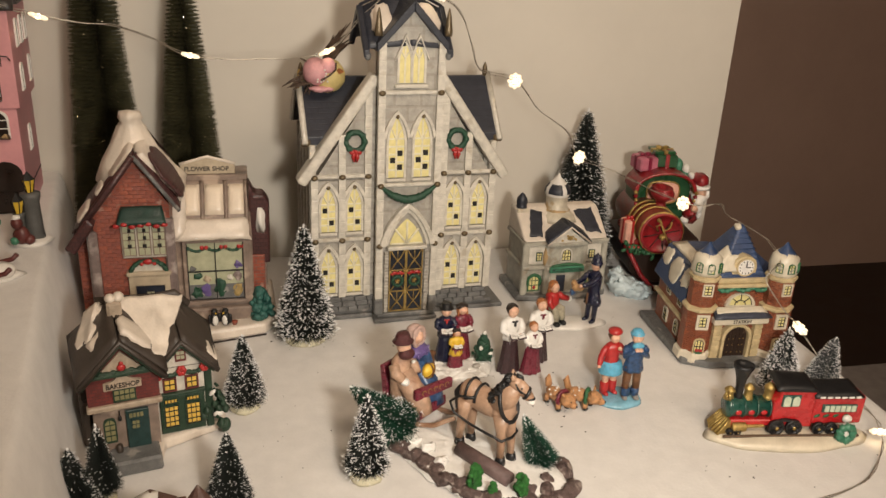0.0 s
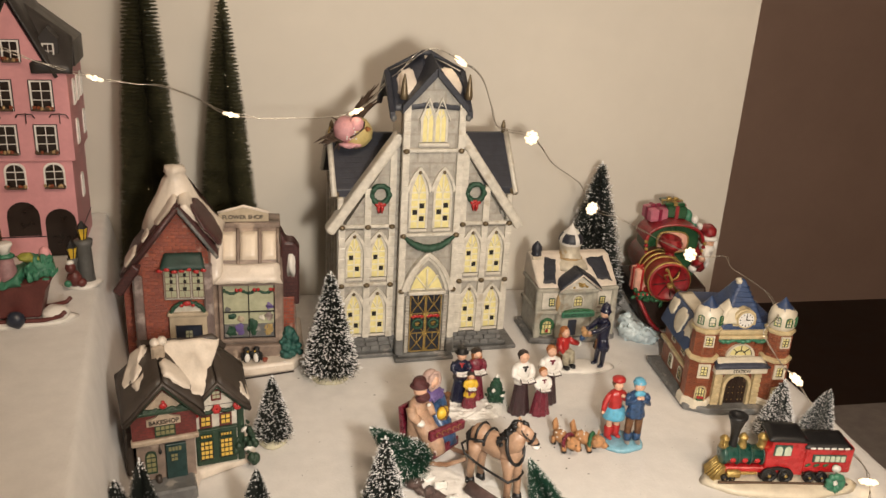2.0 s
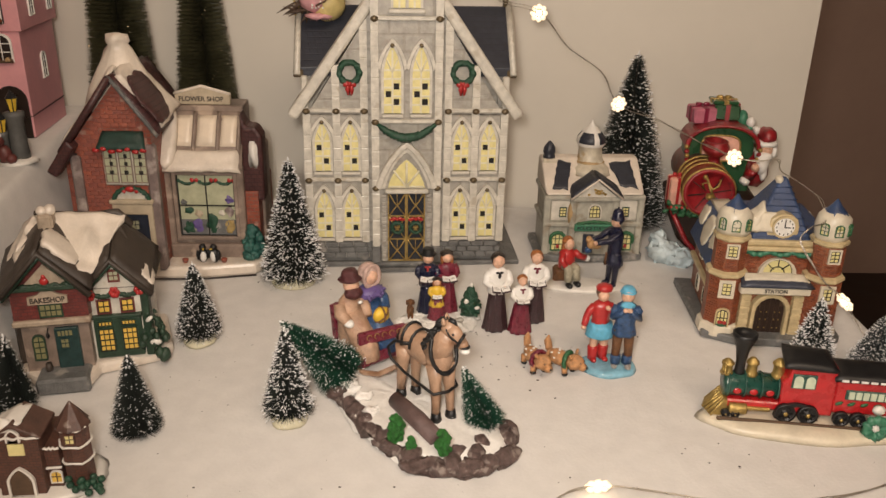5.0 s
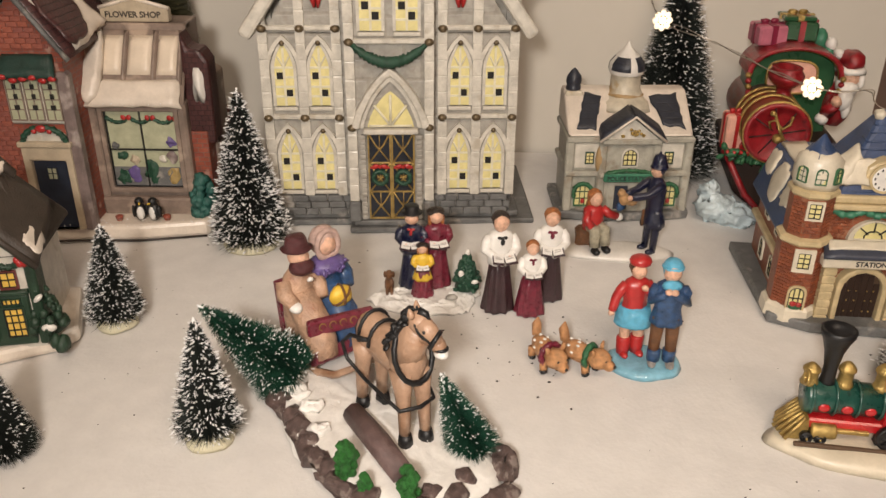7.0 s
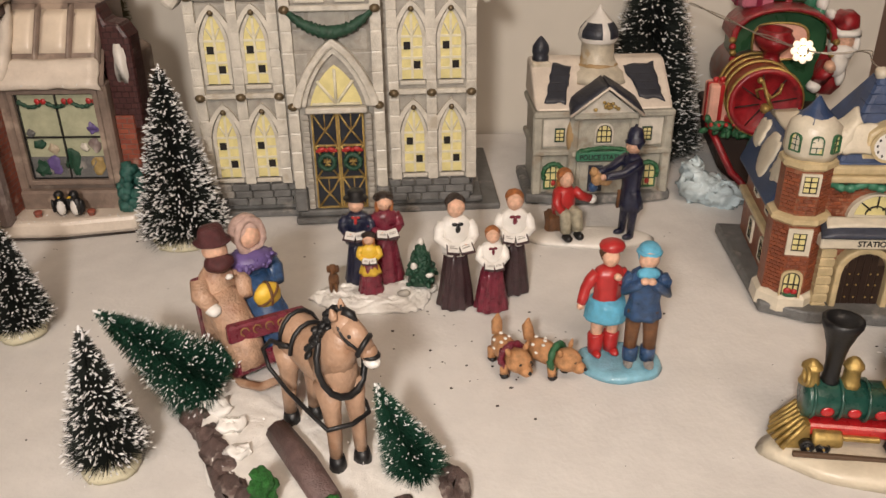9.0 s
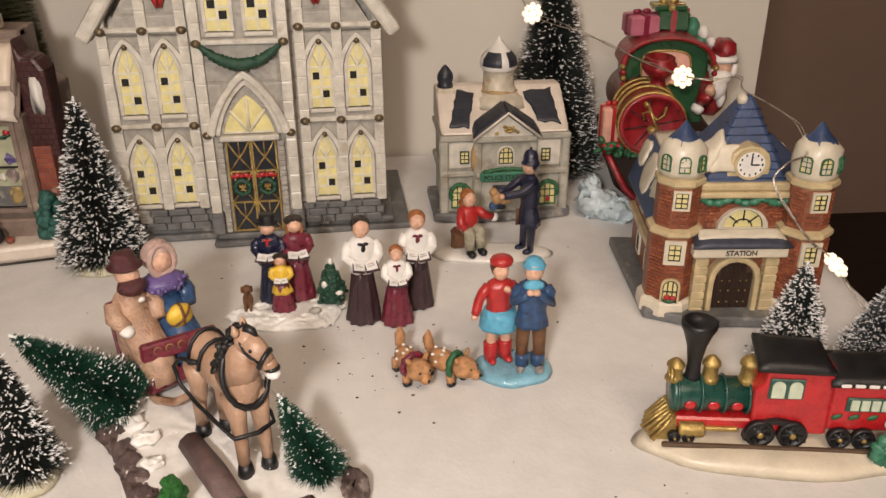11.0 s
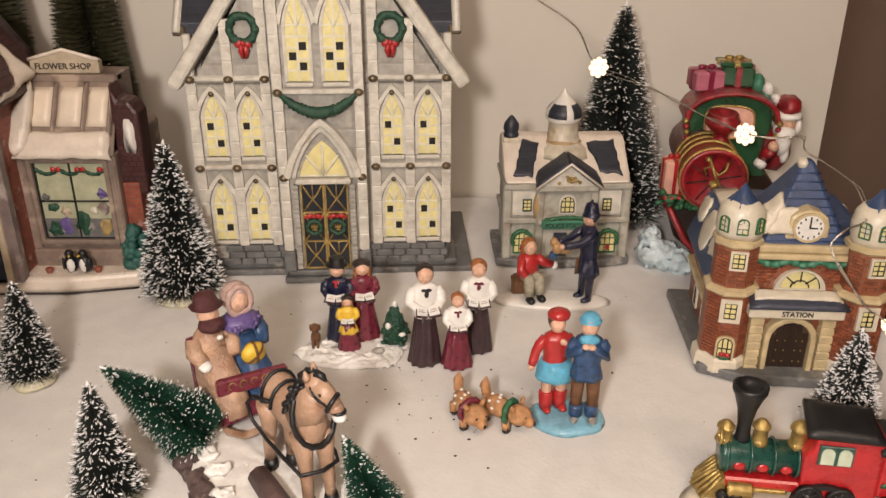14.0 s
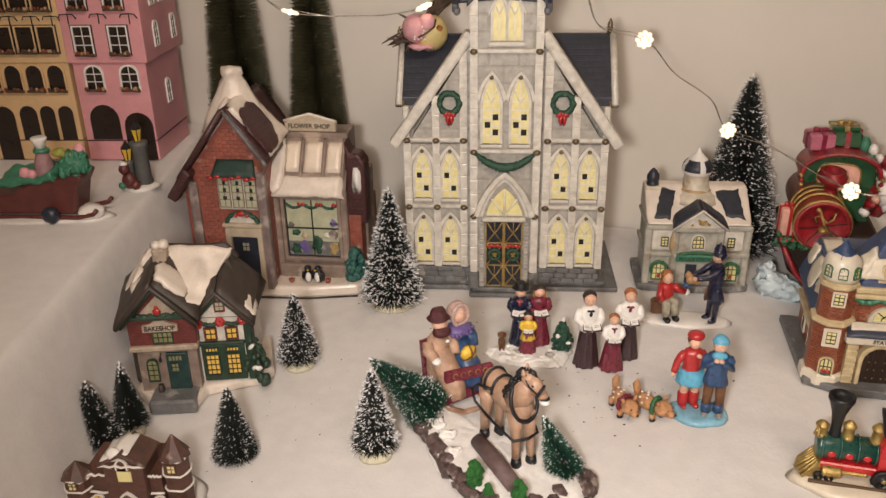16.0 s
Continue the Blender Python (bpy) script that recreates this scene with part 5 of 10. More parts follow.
        b.ball((0.058 + r * math.cos(a) * 0.8, -0.004 + r * math.sin(a) * 0.5, 0.011 + z * 0.040), 0.0044 * (1.2 - z), n=6)
    fir = part("fir", b.rough(0.0012, 250), SHOP_GREEN, bk, "dark green moulded fir")
    part("snow_patch", Shape().ball((0.060, -0.0120, 0.024), (0.0055, 0.002, 0.0026), n=8).ball((0.056, -0.0085, 0.042), (0.004, 0.002, 0.0018), turn=Euler((0, -0.6, 0)).to_matrix(), n=8), SNOW, fir)
    # roofs
    part("roof", slab((-0.060, -0.026, 0.0740), (-0.0225, -0.026, 0.1075), (-0.0225, 0.030, 0.1150), (-0.062, 0.030, 0.0900), 0.0045, bump=0.0008), DARK_ROOF, bk, "dark roof slope over the left gable")
    part("roof", slab((0.0140, -0.026, 0.0760), (-0.0225, -0.026, 0.1075), (-0.0225, 0.030, 0.1150), (0.0150, 0.030, 0.0980), 0.0045, bump=0.0008), DARK_ROOF, bk, "dark roof slope over the left gable")
    part("roof", slab((0.0020, -0.012, 0.0690), (0.0300, -0.012, 0.0930), (0.0300, 0.040, 0.1050), (0.0010, 0.040, 0.0950), 0.004, bump=0.0008), DARK_ROOF, bk, "dark roof slope over the right gable")
    part("roof", slab((0.0620, -0.012, 0.0640), (0.0300, -0.012, 0.0930), (0.0300, 0.040, 0.1080), (0.0640, 0.040, 0.0800), 0.004, bump=0.0008), DARK_ROOF, bk, "dark roof slope over the right gable")
    hip = Shape().add([(-0.062, -0.006, 0.068), (0.064, -0.006, 0.066), (0.066, 0.072, 0.062), (-0.064, 0.072, 0.062), (-0.036, 0.028, 0.1140), (0.034, 0.028, 0.1110), (0.034, 0.038, 0.1110), (-0.036, 0.038, 0.1140)],
                      [(0, 1, 5, 4), (1, 2, 6, 5), (2, 3, 7, 6), (3, 0, 4, 7), (4, 5, 6, 7), (3, 2, 1, 0)])
    part("main_roof", hip, DARK_ROOF, bk, "dark brown hipped main roof", soft=0.004)
    part("roof_snow", slab((-0.0590, 0.0030, 0.0800), (-0.0400, -0.0040, 0.1000), (-0.0300, 0.0300, 0.1160), (-0.0440, 0.0340, 0.1060), 0.0050, bump=0.0015, seed=8.5, nu=12, nv=14, scale=110, ragged=0.007), PINKISH_SNOW, bk, "cream snow on the roof end")
    part("roof_snow", slab((0.0020, -0.0215, 0.0830), (0.0110, -0.0170, 0.0780), (0.0420, 0.0340, 0.1085), (-0.0270, 0.0270, 0.1165), 0.0075, bump=0.0036, seed=2.0, nu=22, nv=20, scale=80, ragged=0.0045), PINKISH_SNOW, bk, "thick cream snow in the roof valley")
    part("roof_snow", slab((-0.0520, -0.0120, 0.0790), (-0.0330, -0.0160, 0.0980), (-0.0280, 0.0300, 0.1120), (-0.0540, 0.0300, 0.0900), 0.0055, bump=0.0055, seed=5.5, nu=12, nv=14, scale=85), PINKISH_SNOW, bk, "cream snow on the left slope")
    part("roof_snow", Shape().splash((-0.0085, -0.0080, 0.1030), (0.0370, 0, -0.0310), (0, 1, 0.13), 0.0175, 0.0130, 0.0036, 5.2, n=36, uneven=0.7), PINKISH_SNOW, bk, "cream snow beside the left gable")
    part("roof_snow", Shape().splash((0.0560, 0.0020, 0.0725), (0.0320, 0, -0.0290), (0, 1, 0.28), 0.0080, 0.0110, 0.0050, 1.9, uneven=0.9), PINKISH_SNOW, bk, "cream snow low on the right slope")
    for x0, x1, x2, y, z0, z1 in ((-0.0600, -0.0225, 0.0140, -0.0275, 0.0735, 0.1070), (0.0020, 0.0300, 0.0620, -0.0135, 0.0685, 0.0925)):
        part("bargeboard", Shape().tube([(x0, y, z0), (x1, y, z1), (x2, y, z0 if y < -0.02 else 0.0640)], 0.0022, 7).rough(0.0005, 160), DARK_ROOF, bk, "dark bargeboard")
        part("bargeboard", Shape().tube([(x0 + 0.003, y + 0.003, z0 - 0.0010), (x1, y + 0.003, z1 - 0.0042), (x2 - 0.003, y + 0.003, (z0 if y < -0.02 else 0.0640) - 0.0010)], 0.0017, 7).rough(0.0004, 160), SHOP_GREEN, bk, "green board under the eaves")
    part("cornice", Shape().box(-0.0560, 0.0105, -0.0225, -0.0150, 0.0765, 0.0800, b=0.0012).rough(0.0006, 150), SHOP_GREEN, bk, "dark green cornice under the gable")
    part("ridge", Shape().tube([(-0.036, 0.033, 0.1150), (-0.010, 0.034, 0.1135), (0.015, 0.034, 0.1115), (0.034, 0.033, 0.1130), (0.046, 0.030, 0.1040)], [0.0030, 0.0034, 0.0030, 0.0044, 0.0030], 8).rough(0.0014, 120), DARK_ROOF, bk, "dark uneven ridge")
    part("chimney", Shape().box(-0.0280, -0.0150, 0.006, 0.020, 0.108, 0.1235, b=0.002).rough(0.001, 120), PLASTER, bk, "cream chimney")
    part("chimney_cap", Shape().ball((-0.0240, 0.012, 0.1250), (0.0050, 0.005, 0.0034), n=8).ball((-0.0170, 0.012, 0.1255), (0.0052, 0.005, 0.0040), n=8), PINKISH_SNOW, bk, "snow on the chimney")
    part("side_shed", Shape().box(-0.060, -0.050, 0.0, 0.05, 0.008, 0.050, b=0.003), DARK_ROOF, bk)
    return bk


build_bakery()


# ---- small gingerbread-brown manor ----
COCOA_ROOF = mat("cocoa_brown_roof", (0.095, 0.048, 0.036), 0.5, 0.35, 130, 0.4, dirt=(0.40, 0.34, 0.30), dirt_amount=0.1)
COCOA = brick_mat("cocoa_brown_brick", (0.125, 0.052, 0.034), (0.095, 0.042, 0.030), (0.045, 0.022, 0.018), 0.004, 0.0022, 0.55)


def build_manor():
    mn = thing("miniature_manor", "small cocoa brown manor with white icing-like snow trim", "ceramic house", pose(-0.066, 0.452, 0, 0, 0, 4) @ Matrix.Diagonal((1, 1, 0.86, 1)))
    part("snowy_base", mound(0.048, 0.026, 0.004, uneven=0.2, seed=4.0, at=(0, 0.006, 0)), SNOW, mn)
    part("wall", Shape().box(-0.032, 0.020, -0.008, 0.026, 0.002, 0.036), COCOA, mn, soft=0.0006)
    part("hall", Shape().prism([(-0.014, 0.002), (0.012, 0.002), (0.012, 0.050), (-0.001, 0.0585), (-0.014, 0.050)], -0.014, 0.010), COCOA, mn, "tall middle hall", soft=0.0006)
    part("hall_roof", Shape().prism([(-0.017, 0.049), (-0.001, 0.0585), (0.015, 0.049), (0.015, 0.0515), (-0.001, 0.0615), (-0.017, 0.0515)], -0.016, 0.010), COCOA_ROOF, mn, "dark hall roof", soft=0.0008)
    part("snow_patch", slab((-0.014, -0.014, 0.0520), (0.004, -0.014, 0.0600), (0.004, 0.008, 0.0600), (-0.014, 0.008, 0.0520), 0.0035, bump=0.003, scale=150), SNOW, mn, "snow on the hall roof")
    part("snow_patch", Shape().ball((-0.006, -0.012, 0.0585), (0.0055, 0.003, 0.0055), n=10).rough(0.002, 200), SNOW, mn)
    for x, y, r, h, cone in ((0.028, 0.000, 0.0088, 0.049, 0.018), (-0.036, -0.006, 0.0092, 0.034, 0.012)):
        t = part("turret", Shape().lathe([(r, 0.002), (r, h)], (x, y, 0), 8, smooth=False), COCOA, mn, "cocoa brown turret")
        part("roof", Shape().lathe([(r * 1.2, h), (r * 0.7, h + cone * 0.45), (0.0006, h + cone)], (x, y, 0), 8, smooth=False), COCOA_ROOF, t, "dark pointed roof")
        for z in (h, h * 0.72, h * 0.45):
            part("trim", Shape().tube([(x + r * 1.04 * math.cos(i * math.pi / 6), y + r * 1.04 * math.sin(i * math.pi / 6), z + 0.0009 * math.sin(i * 2.3)) for i in range(12)], 0.0009, 5, shut=True), SNOW, t, "white icing trim")
        small_window(t, 0.0050, 0.0070, pose(x, y - r * 0.97, h * 0.80), COCOA, YELLOW_PANE, COCOA, 2, 2, edge=0.0005)
    for z, x0, x1, y in ((0.050, -0.016, 0.014, -0.015), (0.036, -0.033, -0.013, -0.009), (0.036, 0.012, 0.021, -0.009), (0.020, -0.033, 0.021, -0.009)):
        part("trim", Shape().tube([(x0 + (x1 - x0) * i / 8, y, z + 0.0010 * math.sin(i * 2.7)) for i in range(9)], 0.0010, 5), SNOW, mn, "white icing trim")
    w = lancet(0.006, 0.009, 0.005)
    part("window", Shape().ring([(x - 0.001, z + 0.0470) for x, z in scaled(w, 0.001)], [(x - 0.001, z + 0.0470) for x, z in w], -0.0158, -0.012), SNOW, mn, "white-edged lancet window")
    part("window", Shape().box(-0.005, 0.004, -0.0148, -0.012, 0.036, 0.045), YELLOW_PANE, mn, "small yellow window")
    d = lancet(0.013, 0.022, 0.012)
    part("door", Shape().prism([(x - 0.001, z + 0.003) for x, z in d], -0.0150, -0.010), TWIG, mn, "brown arched door")
    part("door_trim", Shape().ring([(x - 0.001, z + 0.003) for x, z in scaled(d, 0.0014)], [(x - 0.001, z + 0.003) for x, z in d], -0.0160, -0.010), SNOW, mn, "white icing door trim")
    for x in (-0.024, 0.017):
        small_window(mn, 0.0060, 0.0090, pose(x, -0.0085, 0.008), SNOW, WARM_PANE, COCOA, 2, 2, True, edge=0.0006)
    b = Shape()
    rnd = random.Random(5)
    for i in range(26):
        b.ball((0.034 + rnd.gauss(0, 0.004), -0.012 + rnd.gauss(0, 0.003), 0.004 + abs(rnd.gauss(0, 0.004))), 0.0026, n=6)
    part("bush", b, DARK_GREEN, mn)
    return mn


build_manor()


# ---- police station ----
GREY_GREEN = mat("grey_green_stone", (0.40, 0.385, 0.325), 0.40, 0.30, 110, 0.6, coat=0.3, dirt=(0.29, 0.25, 0.19), dirt_amount=0.16)
OCHRE = mat("ochre_stone", (0.40, 0.27, 0.13), 0.45, 0.25, 120, 0.2)
SIGN_GREEN = mat("sign_green", (0.05, 0.20, 0.12), 0.4, 0.25, 200, 0.2)


IVORY_STONE = mat("ivory_stone", (0.58, 0.52, 0.41), 0.42, 0.25, 110, 0.3, coat=0.15, dirt=(0.40, 0.27, 0.13), dirt_amount=0.2)


def build_police():
    ps = thing("police_station", "grey ceramic police station with dark roof panels and a cupola", "ceramic house", pose(0.340, 0.806, 0, 0, 0, 2) @ Matrix.Diagonal((0.88, 0.95, 0.95, 1)))
    part("base_plate", Shape().prism([(-0.062, -0.004), (-0.030, -0.010), (0.030, -0.010), (0.060, -0.004), (0.060, 0.060), (-0.062, 0.060)], 0.0, 0.008, axis="z"), DARK_STONE, ps, "dark stone base plate", soft=0.002)
    part("wall", Shape().box(-0.054, 0.054, 0.0, 0.055, 0.006, 0.076), GREY_GREEN, ps, soft=0.0015)
    part("porch_wall", Shape().box(-0.022, 0.022, -0.005, 0.005, 0.006, 0.074), GREY_GREEN, ps, soft=0.001)
    for x in (-0.053, -0.024, 0.024, 0.053):
        part("pilaster", Shape().box(x - 0.004, x + 0.004, -0.0065 if abs(x) < 0.03 else -0.004, 0.004, 0.006, 0.070, b=0.0015).rough(0.0008, 120), GREY_GREEN, ps)
    for z in (0.041, 0.0705):
        part("cornice", Shape().box(-0.057, 0.057, -0.005, 0.056, z - 0.0025, z + 0.0025, b=0.0015), GREY_GREEN, ps)
        part("cornice", Shape().box(-0.0265, 0.0265, -0.0100, 0.002, z - 0.0025, z + 0.0025, b=0.0015), GREY_GREEN, ps)
    for sx in (-1, 1):
        part("bay", Shape().box(sx * 0.038 - 0.011, sx * 0.038 + 0.011, -0.0025, 0.002, 0.045, 0.067, b=0.001), PALE_TRIM, ps)
        small_window(ps, 0.0070, 0.0095, pose(sx * 0.0385 - sx * 0.003, -0.0028, 0.0500), DARK_GREEN, YELLOW_PANE, BLACK, 2, 3, edge=0.0005)
        lower = small_window(ps, 0.0130, 0.0180, pose(sx * 0.039, -0.0008, 0.0120), GREEN, YELLOW_PANE, DARK_GREEN, 3, 3, True)
        turns = [i / 13 * math.pi * 1.3 - 0.45 for i in range(14)]
        g = leafy([(sx * 0.039 + 0.0085 * math.cos(a), -0.0025, 0.0230 + 0.0085 * math.sin(a)) for a in turns], 0.0019, 0.3)
        part("garland", g, GREEN, ps, "green garland round the window")
        part("bow", Shape().ball((sx * 0.039, -0.0040, 0.0165), (0.0022, 0.0012, 0.0024), n=7), RED, ps, "red bow")
    part("shutter", Shape().ball((-0.0265, -0.004, 0.054), (0.0040, 0.0030, 0.0125), n=10), OCHRE, ps, "ochre curtain beside the window")
    small_window(ps, 0.0125, 0.0140, pose(0, -0.0052, 0.0490), PALE_TRIM, YELLOW_PANE, BLACK, 3, 3, True)
    part("porch_opening", Shape().box(-0.018, 0.018, -0.0058, -0.0045, 0.010, 0.0335), GREY_GREEN, ps, "grey stone door panel")
    part("door", Shape().box(-0.011, 0.001, -0.0066, -0.0052, 0.010, 0.031, b=0.0005), BLUE_DOOR, ps, "dark blue door")
    sign = part("sign", Shape().box(-0.0230, 0.0230, -0.0125, -0.0085, 0.0365, 0.0440, b=0.001), SIGN_GREEN, ps, "green sign with dark lettering")
    lettering(sign, "POLICE STATION", 0.0052, pose(0, -0.0127, 0.0398), BLACK)
    g = leafy([(-0.021 + i * 0.0042, -0.0108, 0.0440 + 0.0026 * math.sin(math.pi * i / 10)) for i in range(11)], 0.0017, 0.25)
    part("garland", g, GREEN, ps, "green garland on the sign")
    # roof
    part("roof", Shape().prism([(-0.004, 0.073), (0.036, 0.102), (0.052, 0.102), (0.058, 0.073)], -0.056, 0.056, axis="x"), PINKISH_SNOW, ps, "snow-covered sloping roof", soft=0.003)
    def on_roof(x, v):
        return (x, -0.004 + 0.040 * v, 0.0735 + 0.029 * v)
    for a, b, c, d, sd in (((-0.049, 0.14), (-0.031, 0.10), (-0.0215, 0.86), (-0.0380, 0.94), 1.0), ((0.0285, 0.20), (0.0490, 0.14), (0.0460, 0.92), (0.0185, 0.86), 4.0)):
        part("slate_panel", slab(on_roof(*a), on_roof(*b), on_roof(*c), on_roof(*d), 0.0016, nu=12, nv=12, bump=0.0004, scale=160, seed=sd, ragged=0.0030), SLATE, ps, "ragged dark slate roof panel")
    part("gable", Shape().prism([(-0.023, 0.073), (0.023, 0.073), (0, 0.0895)], -0.0085, 0.02), PALE_TRIM, ps, "pale front gable")
    orn = Shape()
    rnd = random.Random(2)
    for i in range(14):
        x = rnd.uniform(-0.010, 0.010)
        orn.ball((x, -0.0092, 0.0755 + (0.010 - abs(x)) * rnd.random() * 0.8), (0.0016, 0.0009, 0.0014), n=6)
    part("ornament", orn, GOLD, ps, "gold gable ornament")
    for sx in (-1, 1):
        part("gable_roof", slab((sx * 0.0285, -0.0120, 0.0715), (0.0, -0.0120, 0.0925), (0.0, 0.016, 0.0935), (sx * 0.0270, 0.010, 0.0775), 0.0032, bump=0.0005), SLATE, ps, "dark slate gable slope")
    part("snow_edge", Shape().tube([(-0.0292, -0.0125, 0.0715), (0.0, -0.0128, 0.0925), (0.0292, -0.0125, 0.0715)], 0.0011, 6).rough(0.0005, 300), PINKISH_SNOW, ps, "thin line of snow along the gable")
    part("drum", Shape().lathe([(0.0290, 0.0830), (0.0235, 0.0890), (0.0185, 0.0915), (0.0160, 0.0950), (0.0138, 0.0975), (0.0132, 0.112), (0.0148, 0.1135)], (0, 0.038, 0.005), 14).rough(0.0012, 120), IVORY_STONE, ps, "tan cupola drum")
    prof = [(0.0150, 0.1105), (0.0166, 0.1140), (0.0156, 0.1195), (0.0108, 0.1250), (0.0056, 0.1295), (0.0022, 0.1335), (0.0006, 0.1370)]
    n = 16
    dome = Shape().add([(r * math.cos(2 * math.pi * i / n), 0.038 + r * math.sin(2 * math.pi * i / n), z + 0.005) for r, z in prof for i in range(n)],
                       [(j * n + i, j * n + (i + 1) % n, (j + 1) * n + (i + 1) % n, (j + 1) * n + i) for j in range(len(prof) - 1) for i in range(n)], 0, True)
    dome.m = [1 if i % 4 and 0 < j < 3 else 0 for j in range(len(prof) - 1) for i in range(n)]
    part("dome", dome, [SNOW, SLATE], ps, "white and dark striped onion dome")
    part("pinnacle", Shape().lathe([(0.0070, 0.100), (0.0068, 0.104), (0.0060, 0.105), (0.0072, 0.108), (0.0066, 0.1125), (0.0030, 0.1175), (0.0006, 0.1195)], (-0.047, 0.038, 0), 10), SLATE, ps, "dark corner pinnacle")
    part("plinth", Shape().box(-0.0550, -0.0390, 0.030, 0.047, 0.093, 0.1015, b=0.0015).rough(0.0008, 150), IVORY_STONE, ps)
    part("band", Shape().lathe([(0.0172, 0.0955), (0.0178, 0.0968), (0.0150, 0.0985)], (0, 0.038, 0.002), 14), OCHRE, ps, "ochre band round the cupola foot")
    return ps


build_police()


# ---- railway station ----
STATION_BRICK = brick_mat("station_brick", (0.29, 0.085, 0.038), (0.23, 0.065, 0.032), (0.26, 0.14, 0.085), 0.0044, 0.0023, 0.45, worn=(0.36, 0.17, 0.10), worn_amount=0.1)
STATION_PIECE = piece_mat("single_station_brick", (0.34, 0.095, 0.040), (0.21, 0.060, 0.030), 0.42, 0.4, worn=(0.38, 0.19, 0.11))
SAND = mat("sand_stone_trim", (0.56, 0.45, 0.26), 0.42, 0.25, 110, 0.25, coat=0.15)
ROOF_BLUE = mat("blue_slate_paint", (0.035, 0.065, 0.150), 0.4, 0.3, 110, 0.3, coat=0.1)
IVORY = mat("ivory_glaze", (0.66, 0.60, 0.48), 0.4, 0.15, 100, 0.2, coat=0.2)


CANOPY_BLUE = mat("grey_blue_canopy", (0.050, 0.058, 0.085), 0.4, 0.35, 150, 0.3, coat=0.1)


def build_station():
    st = thing("station", "brick ceramic station with ivory turrets, blue roofs and a clock", "ceramic house", pose(0.4600, 0.647, 0, 0, 0, -7) @ Matrix.Diagonal((1, 1, 0.965, 1)))
    part("base_plate", Shape().prism([(-0.055, -0.010), (-0.031, -0.020), (0.041, -0.020), (0.058, -0.006), (0.060, 0.095), (-0.062, 0.095)], 0.0, 0.0075, axis="z"), DARK_STONE, st, "dark grey base plate", soft=0.0015)
    part("wall", Shape().box(-0.047, 0.049, 0.004, 0.090, 0.006, 0.060), STATION_BRICK, st, "brown red brick walls", soft=0.001)
    bay = part("entrance", Shape().box(-0.0280, 0.0280, 0.0, 0.018, 0.0115, 0.0590), STATION_BRICK, st, "brick entrance bay", where=pose(-0.0032, 0, -0.0040, 0, 0, 3.5) @ Matrix.Diagonal((0.94, 1, 1, 1)))
    part("front_bay", Shape().box(-0.030, 0.030, -0.005, 0.02, 0.011, 0.0580), STATION_BRICK, bay, "brick entrance bay", soft=0.001)
    up = part("clock_gallery", Shape().box(-0.030, 0.030, -0.005, 0.02, 0.056, 0.088), STATION_BRICK, st, "set-back brick gallery with the clock", soft=0.001, where=pose(0.0008, 0.0095, -0.0070, 0, 0, 3))
    for x in (-0.0225, 0.0225):
        prof = []
        for i in range(7):
            prof += [(0.0048, 0.0075 + i * 0.0058), (0.0060, 0.0082 + i * 0.0058), (0.0060, 0.0124 + i * 0.0058), (0.0048, 0.0132 + i * 0.0058)]
        s = Shape().lathe(prof, (x, -0.0065, 0), 4, turn=Matrix.Rotation(radians(45), 3, "Z"), smooth=False)
        part("pilaster", s, SAND, bay, "sand coloured banded pilaster")
    arch = rounded(0.026, 0.038)
    part("doorway", Shape().ring([(x, z + 0.0075) for x, z in scaled(arch, 0.0036)], [(x, z + 0.0075) for x, z in arch], -0.0115, -0.004), SAND, bay, "sand coloured round door arch", soft=0.001)
    door = part("door", Shape().prism([(x, z + 0.0075) for x, z in arch], -0.0070, -0.004), TWIG, bay, "dark brown plank door")
    for i in range(6):
        part("plank", Shape().box(-0.0125 + i * 0.0042, -0.0087 + i * 0.0042, -0.0078, -0.0068, 0.0078, 0.0069 + 0.025 + math.sqrt(0.000169 - min(0.0127, abs(-0.0106 + i * 0.0042) + 0.0019) ** 2), b=0.0003), DARK_WOOD, door)
    for x in (-0.007, -0.002, 0.005, 0.009):
        for z in (0.016, 0.024, 0.031):
            part("stud", Shape().ball((x, -0.0080, z), 0.0006, n=6), GOLD, door)
    sign = part("sign", Shape().box(-0.0300, 0.0300, -0.0150, -0.004, 0.0500, 0.0572, b=0.001), IVORY, bay, "ivory sign with dark lettering")
    lettering(sign, "STATION", 0.0047, pose(0, -0.0152, 0.0536), BLACK)
    part("canopy", slab((-0.0312, -0.0165, 0.0572), (0.0312, -0.0165, 0.0572), (0.0285, -0.004, 0.0630), (-0.0285, -0.004, 0.0630), 0.0024, bump=0.0008), CANOPY_BLUE, bay, "blue slate canopy")
    part("canopy_snow", slab((-0.0285, -0.0115, 0.0605), (0.0285, -0.0115, 0.0605), (0.0265, -0.004, 0.0645), (-0.0265, -0.004, 0.0645), 0.0024, bump=0.0015, ragged=0.002, nu=14), IVORY, bay, "snow on the canopy")
    fan = [(0.0120 * math.cos(math.pi * i / 10), 0.0665 + 0.0120 * math.sin(math.pi * i / 10)) for i in range(11)]
    part("fan_window", Shape().prism(fan, -0.0068, -0.004), YELLOW_PANE, up, "yellow fan window")
    big = [(x * 1.28, 0.0652 + (z - 0.0665) * 1.2) for x, z in fan]
    part("fan_frame", Shape().ring(big, fan, -0.0082, -0.004), IVORY, up, "ivory fan window frame")
    bars = Shape()
